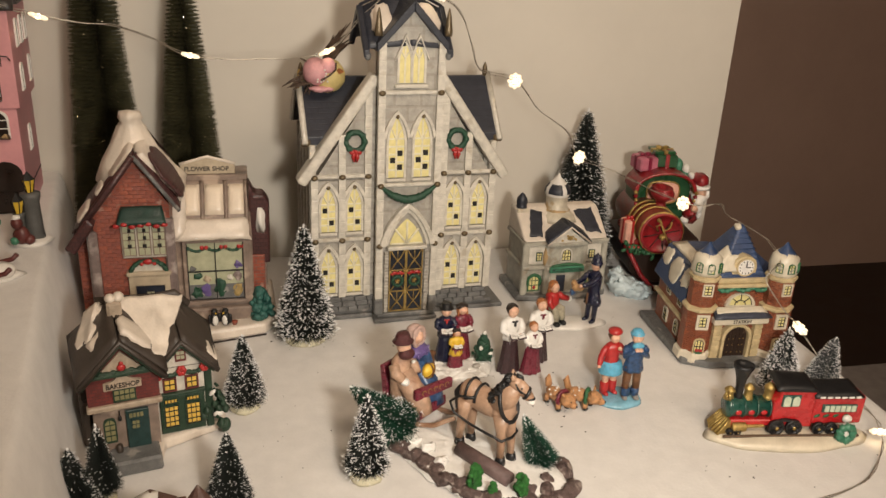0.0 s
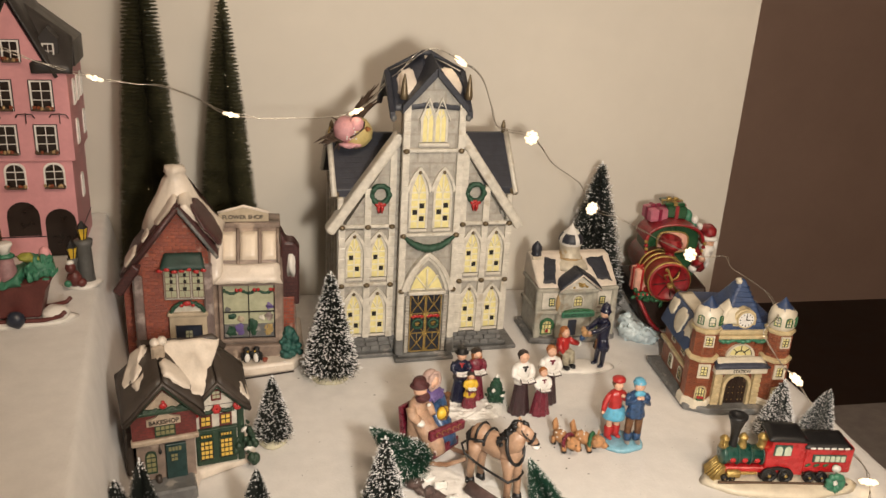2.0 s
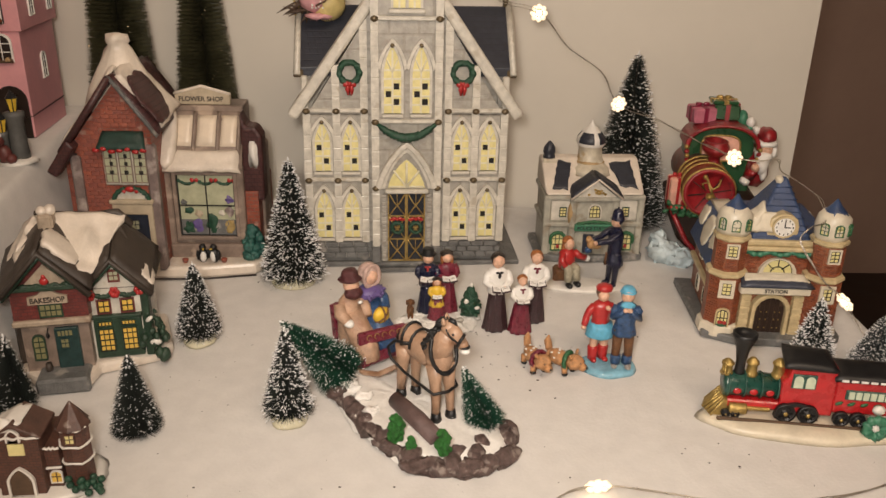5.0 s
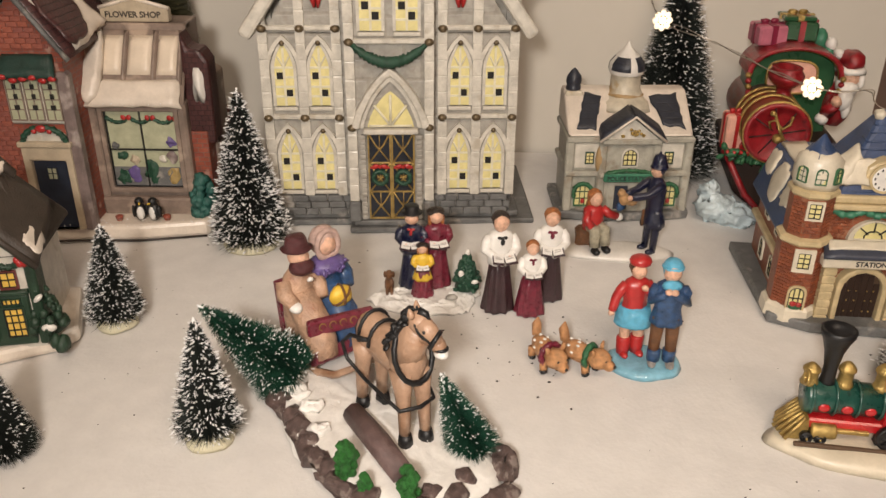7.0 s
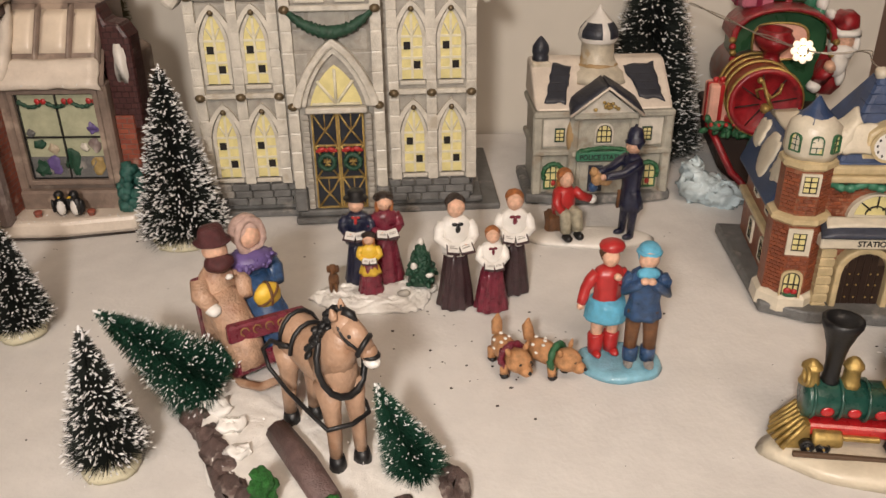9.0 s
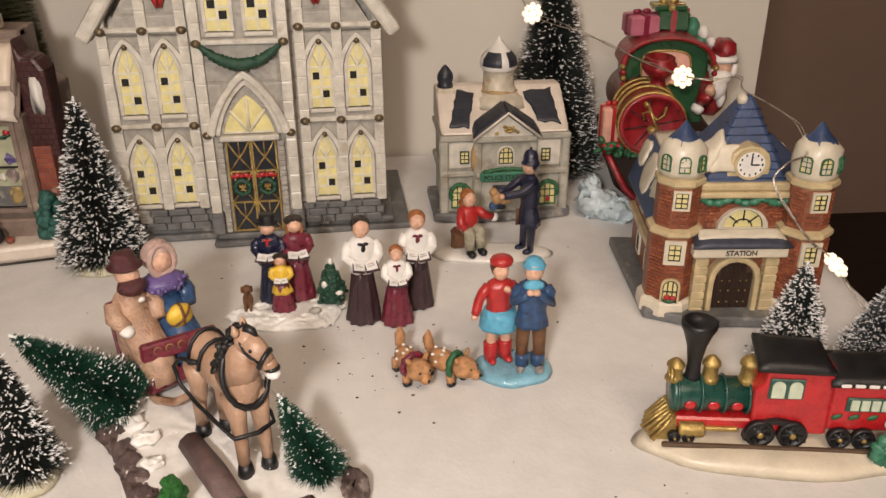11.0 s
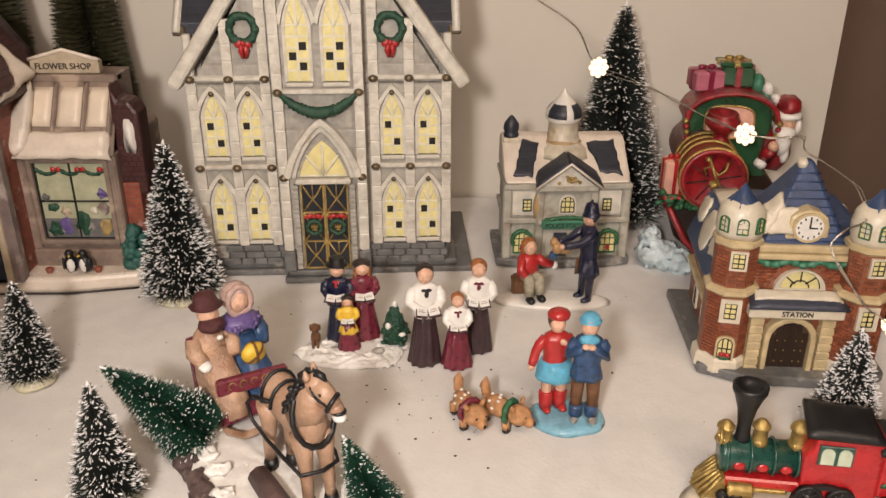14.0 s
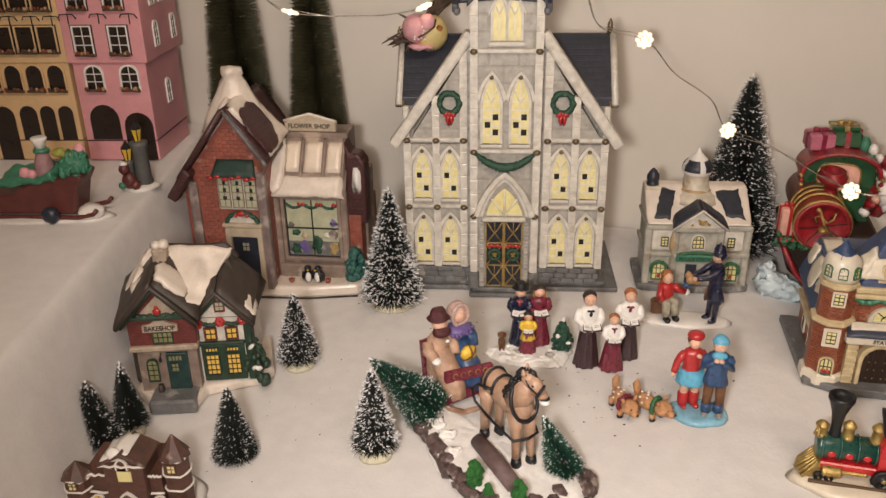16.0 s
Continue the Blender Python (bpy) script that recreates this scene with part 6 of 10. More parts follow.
    for a in (40, 90, 140):
        bars.tube([(0.004 * math.cos(radians(a)), -0.0072, 0.0668 + 0.004 * math.sin(radians(a))), (0.0118 * math.cos(radians(a)), -0.0072, 0.0667 + 0.0118 * math.sin(radians(a)))], 0.0005, 4)
    bars.tube([(0.0055 * math.cos(math.pi * i / 8), -0.0072, 0.0668 + 0.0050 * math.sin(math.pi * i / 8)) for i in range(9)], 0.0005, 4)
    bars.tube([(x, -0.0074, z) for x, z in fan], 0.0005, 4)
    part("glazing_bar", bars, BLACK, up)
    g = leafy([(-0.028 + i * 0.0035, -0.0080, 0.0868 - 0.0040 * abs(math.sin(i * math.pi / 5.3))) for i in range(17)], 0.0023, 0.35, scale=500)
    part("garland", g, SIGN_GREEN, up, "green garland")
    part("cornice", Shape().box(-0.0335, 0.0335, -0.0105, 0.012, 0.0868, 0.0905, b=0.0012).box(-0.0310, 0.0310, -0.0085, 0.012, 0.0905, 0.0960, b=0.0015).rough(0.0008, 120), SAND, up, "sand coloured cornice", soft=0.0005)
    part("clock_gable", Shape().prism([(-0.021, 0.094), (0.021, 0.094), (0.017, 0.0985), (0.0125, 0.1005), (0.0125, 0.1070), (0.0105, 0.1130), (0.006, 0.1165), (0.0, 0.1182), (-0.006, 0.1165), (-0.0105, 0.1130), (-0.0125, 0.1070), (-0.0125, 0.1005), (-0.017, 0.0985)], -0.0040, 0.012).rough(0.0007, 200), SAND, up, "sand coloured clock gable", soft=0.0015)
    turn = Matrix.Rotation(radians(90), 3, "X")
    clock = part("clock", Shape().lathe([(0.0098, 0.0), (0.0098, 0.0022), (0.0082, 0.0022), (0.0080, 0.0014)], (0, -0.0035, 0.1068), 20, turn=turn, smooth=False), SAND, up, "round clock with a white dial")
    part("dial", Shape().lathe([(0.0082, 0.0), (0.0082, 0.0016)], (0, -0.0040, 0.1068), 20, turn=turn, smooth=False), WHITE, clock, "white dial")
    marks = Shape()
    for i in range(12):
        a = i * math.pi / 6
        marks.box(0.0066 * math.sin(a) - 0.0004, 0.0066 * math.sin(a) + 0.0004, -0.0060, -0.0054, 0.1068 + 0.0066 * math.cos(a) - 0.0007, 0.1068 + 0.0066 * math.cos(a) + 0.0007)
    part("hour_mark", marks, BLACK, clock)
    part("minute_hand_bar", Shape().box(-0.0004, 0.0004, -0.0062, -0.0055, 0.1068, 0.1124), BLACK, clock)
    part("hour_hand_bar", Shape().box(0, 0.0046, -0.0062, -0.0055, 0.1064, 0.1072), BLACK, clock)
    # main roof
    roof = Shape().add([(-0.024, 0.002, 0.090), (0.031, 0.002, 0.090), (0.031, 0.060, 0.090), (-0.024, 0.060, 0.090), (0.0035, 0.027, 0.1395), (0.0100, 0.027, 0.1395), (0.0100, 0.035, 0.1395), (0.0035, 0.035, 0.1395)],
                       [(0, 1, 5, 4), (1, 2, 6, 5), (2, 3, 7, 6), (3, 0, 4, 7), (4, 5, 6, 7), (3, 2, 1, 0)])
    part("roof", roof, ROOF_BLUE, bay, "steep blue hipped roof", soft=0.0025)
    part("roof_snow", slab((-0.0230, 0.0030, 0.0970), (-0.0060, 0.0100, 0.1130), (-0.0060, 0.024, 0.120), (-0.0200, 0.024, 0.110), 0.0050, bump=0.003, ragged=0.004, scale=160), IVORY, bay, "ivory snow on the roof")
    part("roof_snow", Shape().splash((-0.0085, 0.0092, 0.1062), (1, 0, 0), (0.010, 0.024, 0.049), 0.0145, 0.0095, 0.0024, 3.3, n=34).rough(0.0008, 160), IVORY, bay, "ivory snow low on the blue roof")
    part("roof_snow", Shape().ball((0.0030, 0.0290, 0.1372), (0.0030, 0.0050, 0.0034), n=12).rough(0.0012, 260), IVORY, bay, "ivory snow at the roof top")
    for k in range(9):
        v = 0.10 + k * 0.095
        x0, x1, y, z = -0.024 + 0.0275 * v, 0.031 - 0.0210 * v, 0.002 + 0.025 * v, 0.090 + 0.0495 * v
        part("slate_course", Shape().tube([(x0, y + 0.0270 * (1 - v), z), (x0 - 0.0003, y - 0.0003, z), (x1 + 0.0003, y - 0.0003, z), (x1, y + 0.0270 * (1 - v), z)], 0.00045, 5).rough(0.0007, 260, k), ROOF_BLUE, bay)
    # side roofs
    part("mansard", Shape().prism([(-0.0540, 0.0560), (-0.0420, 0.0880), (-0.0380, 0.0915), (0.0400, 0.0915), (0.0440, 0.0880), (0.0550, 0.0560)], 0.012, 0.094), ROOF_BLUE, st, "steep blue side roof", soft=0.002)
    part("roof_snow", slab((-0.0410, 0.018, 0.0905), (-0.0240, 0.018, 0.0925), (-0.0240, 0.090, 0.0925), (-0.0410, 0.090, 0.0905), 0.0024, bump=0.0015, ragged=0.004, scale=130), IVORY, st, "ivory snow on the roof edge")
    for sx in (-1, 1):
        ux, uz = (-0.0420 + 0.0540, 0.032)
        for y, k, hu, hv, sd in ((0.0260, 0.70, 0.0100, 0.0105, 1.0), (0.0520, 0.62, 0.0125, 0.0130, 5.0), (0.0800, 0.74, 0.0095, 0.0090, 8.0)):
            part("roof_snow", Shape().splash((sx * (0.0540 - ux * k) + (0.001 if sx > 0 else 0), y, 0.0560 + uz * k), (0, 1, 0), (-sx * ux, 0, uz), hu, hv, 0.0016, sd), IVORY, st, "ivory snow on the steep side roof")
    # side wall windows and ledge
    part("ledge", Shape().box(-0.051, -0.044, 0.004, 0.092, 0.0345, 0.0385, b=0.0015), SAND, st)
    for y in (0.030, 0.060):
        for z in (0.014, 0.046):
            small_window(st, 0.0080, 0.0135, pose(-0.0472, y, z) @ pose(0, 0, 0, 0, 0, -90), IVORY, YELLOW_PANE, BLACK, 2, 3, z < 0.03, edge=0.0014)
    # turrets
    for sx in (-1, 1):
        cx, cy = (-0.0395 if sx < 0 else 0.0370), 0.002
        m = pose(cx, cy, 0, 0, 0, 22.5)
        t = part("turret", Shape().lathe([(0.0152, 0.006), (0.0152, 0.0595), (0.0132, 0.0615), (0.0132, 0.092)], n=8, smooth=False), STATION_BRICK, st, "eight-sided brick turret", where=m)
        part("foot", Shape().lathe([(0.0185, 0.004), (0.0180, 0.012), (0.0160, 0.014)], n=8, smooth=False), IVORY, t)
        for z, r in ((0.0600, 0.0160), (0.0920, 0.0142)):
            part("band", Shape().lathe([(r - 0.001, z - 0.0028), (r + 0.001, z - 0.0010), (r + 0.0008, z + 0.0016), (r - 0.003, z + 0.003)], n=8, smooth=False), SAND, t, "sand coloured band")
        part("cap", Shape().lathe([(0.0122, 0.0940), (0.0134, 0.098), (0.0136, 0.106), (0.0126, 0.1130), (0.0090, 0.1175)], n=16).rough(0.0016, 130, sx), IVORY, t, "bulging ivory turret cap")
        part("tip", Shape().lathe([(0.0108, 0.1145), (0.0086, 0.1178), (0.0042, 0.1225), (0.0006, 0.1278)], n=8).rough(0.0006, 250), ROOF_BLUE, t, "pointed blue tip")
        for a in (-52, -5, 42) if sx < 0 else (-42, 5, 52):
            o = pose(cx, cy, 0, 0, 0, a)
            if abs(a) < 10:
                small_window(st, 0.0072, 0.0100, o @ pose(0.0006, -0.0125, 0.0768), IVORY, YELLOW_PANE, BLACK, 2, 3, edge=0.0014)
                small_window(st, 0.0072, 0.0110, o @ pose(0, -0.0142, 0.0425), IVORY, YELLOW_PANE, BLACK, 2, 3, edge=0.0026)
                low = small_window(st, 0.0090, 0.0160, o @ pose(0, -0.0144, 0.0130), SAND, YELLOW_PANE, BLACK, 3, 2, True)
                part("flower_box", Shape().ball((0, -0.0014, 0.0020), (0.0042, 0.0014, 0.0020), 0, n=7).ball((-0.0015, -0.0024, 0.0048), (0.0024, 0.0012, 0.0020), 1, n=7).ball((0.002, -0.0024, 0.0045), (0.002, 0.0012, 0.0018), 1, n=7), [GREEN, RED], low)
            small_window(st, 0.0056, 0.0092, o @ pose(0, -0.0128, 0.1000), GREEN, YELLOW_PANE, DARK_GREEN, 2, 3, True, edge=0.0005, deep=0.0016)
    # single bricks on the turret faces
    for sx in (-1, 1):
        cx = -0.0395 if sx < 0 else 0.0370
        for k in (-1, 0, 1):
            o = pose(cx, 0.002, 0, 0, 0, k * 45)
            flat = math.cos(radians(22.5))
            half = 0.0132 * math.sin(radians(22.5))
            lay_bricks(st, o @ pose(0, -0.0132 * flat, 0), -half + 0.0003, half - 0.0003, 0.0640, 0.0890, 0.0044, 0.0023, STATION_PIECE, lambda x, z, k=k: k != 0 or abs(x) > 0.0054 or not 0.0745 < z < 0.0888, k + 9, sx > 0)
            half = 0.0152 * math.sin(radians(22.5))
            lay_bricks(st, o @ pose(0, -0.0152 * flat, 0), -half + 0.0003, half - 0.0003, 0.0150, 0.0572, 0.0044, 0.0023, STATION_PIECE, lambda x, z, k=k: k != 0 or abs(x) > 0.0066 or not (z < 0.0310 or 0.0395 < z < 0.0565), k + 19, sx > 0)
    lay_bricks(up, pose(0, -0.0050, 0), -0.0295, 0.0295, 0.0645, 0.0865, 0.0044, 0.0023, STATION_PIECE, lambda x, z: (x / 0.0165) ** 2 + ((z - 0.0655) / 0.0158) ** 2 > 1, 31, True)
    part("snow_heap", Shape().ball((-0.046, -0.004, 0.010), (0.008, 0.007, 0.007), n=10).rough(0.0015, 150), IVORY, st)
    return st


build_station()


# ---- red train on its snowy base ----
TRAIN_RED = mat("glossy_train_red", (0.46, 0.016, 0.020), 0.28, 0.22, 140, 0.15, coat=0.5)
TRAIN_GREEN = mat("train_green", (0.016, 0.075, 0.058), 0.3, 0.35, 160, 0.2, coat=0.4)
PALE_GLASS = mat("pale_painted_window", (0.55, 0.62, 0.48), 0.35, 0.2, 150, 0.1)
CREAM_BASE = mat("cream_ceramic_base", (0.66, 0.59, 0.46), 0.4, 0.15, 80, 0.2, coat=0.15)


def wheel(parent, x, y, z, r):
    turn = Matrix.Rotation(radians(90), 3, "X")
    w = part("wheel", Shape().lathe([(r, 0), (r, 0.0030), (r * 0.78, 0.0030), (r * 0.74, 0.0020), (r * 0.30, 0.0020), (r * 0.26, 0.0036), (r * 0.05, 0.0038)], (0, 0, 0), 18, turn=turn), BLACK, parent, "black spoked wheel", where=pose(x, y, z))
    part("hub", Shape().ball((0, -0.0036, 0), (r * 0.24, 0.0010, r * 0.24), n=8), GOLD, w, "gold hub")
    sp = Shape()
    for i in range(4):
        a = i * math.pi / 4
        sp.tube([(-r * 0.72 * math.cos(a), -0.0024, -r * 0.72 * math.sin(a)), (r * 0.72 * math.cos(a), -0.0024, r * 0.72 * math.sin(a))], 0.0005, 4)
    part("spoke", sp, BLACK, w)
    return w


def build_red_train():
    tr = thing("toy_train", "glossy red and green ceramic train on a cream base", "ceramic train", pose(0.4350, 0.524, 0, 0, 0, -8))
    part("base", mound(0.072, 0.0245, 0.0065, uneven=0.12, seed=2.0, at=(0.0, -0.0065, 0), n=40, flat=0.45), CREAM_BASE, tr, "cream snow base")
    part("rail", Shape().box(-0.058, 0.060, -0.0180, -0.0155, 0.0055, 0.0078, b=0.0006).rough(0.0004, 200), TWIG, tr, "brown track")
    turn = Matrix.Rotation(radians(90), 3, "Y")
    part("boiler", Shape().lathe([(0.0086, -0.054), (0.0092, -0.0525), (0.0088, -0.050), (0.0086, -0.016)], (0, -0.002, 0.0270), 14, turn=turn), TRAIN_GREEN, tr, "dark green boiler")
    for x in (-0.051, -0.040, -0.029, -0.018):
        part("boiler_band", Shape().tube([(x, -0.002 + 0.0092 * math.cos(i * math.pi / 8), 0.0270 + 0.0092 * math.sin(i * math.pi / 8)) for i in range(16)], 0.0008, 5, shut=True), TRAIN_GREEN, tr)
    for x in (-0.0455, -0.0345, -0.0235):
        part("panel", Shape().ball((x, -0.0108, 0.0255), (0.0030, 0.0008, 0.0024), n=8), TRAIN_RED, tr, "red panel")
    part("frame", Shape().box(-0.052, 0.0, -0.0110, 0.0080, 0.0125, 0.0185, b=0.001), TRAIN_RED, tr, "red running board")
    part("cylinder", Shape().lathe([(0.0038, 0), (0.0042, 0.001), (0.0042, 0.011), (0.0038, 0.012)], (-0.050, -0.0115, 0.0125), 12, turn=turn), GOLD, tr, "gold cylinder")
    part("rod", Shape().box(-0.038, -0.022, -0.0130, -0.0105, 0.0120, 0.0145, b=0.0006), GOLD, tr)
    for i in range(7):
        y = -0.0125 + i * 0.0035
        cow = Shape().tube([(-0.0530, y * 0.8 - 0.001, 0.0185), (-0.0655 + 0.0025 * abs(i - 3) * 0.5, y - 0.001, 0.0065)], 0.0012, 5)
        part("cowcatcher_slat", cow, GOLD, tr)
    part("cowcatcher", Shape().add([(-0.0515, -0.0120, 0.0190), (-0.0515, 0.0080, 0.0190), (-0.0625, 0.0085, 0.0062), (-0.0625, -0.0125, 0.0062), (-0.0500, -0.0120, 0.0062), (-0.0500, 0.0080, 0.0062)], [(0, 1, 2, 3), (3, 2, 5, 4), (4, 5, 1, 0), (0, 3, 4), (1, 5, 2)]), GOLD, tr, "gold slatted cowcatcher")
    for x, rr, h in ((-0.0525, 0.0038, 0.0115), (-0.0360, 0.0038, 0.0140), (-0.0180, 0.0042, 0.0145)):
        part("dome", Shape().lathe([(rr * 1.25, 0), (rr * 1.05, 0.0018), (rr * 0.95, 0.0030), (rr * 0.92, h * 0.58), (rr * 1.18, h * 0.66), (rr * 1.12, h * 0.74), (rr * 0.85, h * 0.84), (rr * 0.5, h * 0.95), (0.0006, h)], (x, -0.002, 0.0345), 12), GOLD, tr, "gold dome")
    part("lamp_ring", Shape().tube([(-0.0555, -0.0065 + 0.0036 * math.cos(i * math.pi / 6), 0.0400 + 0.0036 * math.sin(i * math.pi / 6)) for i in range(12)], 0.0010, 5, shut=True), GOLD, tr)
    part("smokestack", Shape().lathe([(0.0046, 0.034), (0.0036, 0.037), (0.0034, 0.044), (0.0046, 0.053), (0.0068, 0.0600), (0.0084, 0.0635), (0.0086, 0.0660), (0.0072, 0.0664), (0.0058, 0.0640), (0.002, 0.0620)], (-0.0440, -0.001, 0), 12), BLACK, tr, "tall flared black smokestack")
    part("cab", Shape().prism([(-0.0165, 0.012), (0.019, 0.012), (0.0175, 0.050), (-0.0125, 0.050), (-0.0135, 0.040), (-0.0175, 0.036)], -0.0125, 0.0080), TRAIN_RED, tr, "glossy red cab", soft=0.0015)
    part("cab_window", Shape().box(-0.0115, 0.0045, -0.0136, -0.012, 0.0325, 0.0435, b=0.0008), TRAIN_GREEN, tr, "green window frame")
    for x in (-0.0074, 0.0004):
        o = rounded(0.0060, 0.0090)
        part("pane", Shape().prism([(x + px, 0.0335 + pz) for px, pz in o], -0.0142, -0.013), PALE_GLASS, tr, "pale window pane")
    part("cab_roof", slab((-0.0190, -0.0165, 0.0490), (0.0160, -0.0165, 0.0480), (0.0150, 0.0085, 0.0510), (-0.0165, 0.0085, 0.0530), 0.0040, bump=0.0006), BLACK, tr, "black cab roof")
    part("wheel_arch", Shape().ring([(0.0145 * math.cos(math.pi * i / 10) - 0.0050, 0.0090 + 0.0125 * math.sin(math.pi * i / 10)) for i in range(11)], [(0.0120 * math.cos(math.pi * i / 10) - 0.0050, 0.0090 + 0.0100 * math.sin(math.pi * i / 10)) for i in range(11)], -0.0150, -0.010, shut=False), BLACK, tr, "black wheel arch")
    part("car", Shape().box(0.0175, 0.0630, -0.0120, 0.0080, 0.0140, 0.0412, b=0.002), TRAIN_RED, tr, "glossy red passenger car", soft=0.0006)
    part("car_window", Shape().box(0.0250, 0.0555, -0.0132, -0.0115, 0.0265, 0.0340, b=0.0006), TRAIN_GREEN, tr, "green window band")
    for i in range(6):
        x = 0.0268 + i * 0.0047
        part("pane", Shape().box(x, x + 0.0038, -0.0140, -0.0128, 0.0275, 0.0331, b=0.0004), PALE_GLASS, tr, "pale window pane")
    for x in (0.0220, 0.0300, 0.0385, 0.0470):
        part("leaf", Shape().ball((x, -0.0124, 0.0230), (0.0030, 0.0008, 0.0014), turn=Euler((0, -0.4, 0)).to_matrix(), n=7), GREEN, tr, "painted green leaf")
    part("car_roof", slab((0.0155, -0.0150, 0.0410), (0.0580, -0.0150, 0.0410), (0.0550, 0.0080, 0.0450), (0.0175, 0.0080, 0.0450), 0.0036, bump=0.0006), BLACK, tr, "black car roof")
    for i in range(6):
        x = 0.0195 + i * 0.0062
        part("clerestory", Shape().box(x, x + 0.0046, -0.0158, -0.0140, 0.0414, 0.0431, b=0.0003), WHITE, tr, "white painted clerestory light")
    for x, z, r in ((-0.0125, 0.0132, 0.0070), (0.0025, 0.0132, 0.0070), (0.0245, 0.0120, 0.0055), (0.0355, 0.0120, 0.0055), (-0.0520, 0.0095, 0.0030), (-0.0455, 0.0095, 0.0030)):
        wheel(tr, x, -0.0125, z, r)
    g = leafy([(0.0455 + 0.0058 * math.cos(2 * math.pi * i / 14), -0.0210, 0.0108 + 0.0066 * math.sin(2 * math.pi * i / 14)) for i in range(14)], 0.0032, 0.25, 8, True, 350)
    part("wreath", g, SIGN_GREEN, tr, "green moulded wreath leaning on the base")
    part("snow_patch", Shape().ball((0.0475, -0.0150, 0.0215), (0.0045, 0.003, 0.0036), n=8).ball((0.0455, -0.0205, 0.0105), (0.0035, 0.0016, 0.0034), n=8), SNOW, tr)
    return tr


build_red_train()


# ---- large locomotive ornament with gifts and a red-coated figure ----
LOCO_RED = mat("deep_locomotive_red", (0.285, 0.014, 0.020), 0.34, 0.40, 150, 0.4, coat=0.3, dirt=(0.11, 0.010, 0.012), dirt_amount=0.12)
LOCO_GREEN = mat("locomotive_green", (0.022, 0.085, 0.035), 0.3, 0.25, 90, 0.15, coat=0.3)
PINK_PANEL = mat("pink_panel", (0.80, 0.44, 0.34), 0.4, 0.2, 120, 0.15)
SKIN = mat("painted_skin", (0.76, 0.46, 0.32), 0.42, 0.30, 420, 0.5)
MAGENTA = mat("dusty_rose_paint", (0.50, 0.16, 0.22), 0.4, 0.2, 120, 0.15)
ICE = mat("icy_white_glitter", (0.60, 0.71, 0.75), 0.35, 0.15, 90, 0.5, coat=0.3)


WINE_BAND = mat("wine_ribbon", (0.22, 0.02, 0.05), 0.35, 0.2, 120, 0.1, coat=0.2)


def present(parent, x, y, z, w, d, h, box_mat, band_mat, turn=0.0, name="present"):
    p = part(name, Shape().box(-w / 2, w / 2, -d / 2, d / 2, 0, h, b=0.0015), box_mat, parent, "wrapped gift box", where=pose(x, y, z, 0, 0, turn))
    s = Shape().box(-w * 0.09, w * 0.09, -d / 2 - 0.0006, d / 2 + 0.0006, -0.0002, h + 0.0008).box(-w / 2 - 0.0006, w / 2 + 0.0006, -d * 0.09, d * 0.09, -0.0002, h + 0.0007)
    for q in (-1, 1):
        s.ball((q * w * 0.16, 0, h + 0.002), (w * 0.17, d * 0.09, 0.0022), n=7)
    part("ribbon", s, band_mat, p, "contrasting ribbon")
    return p


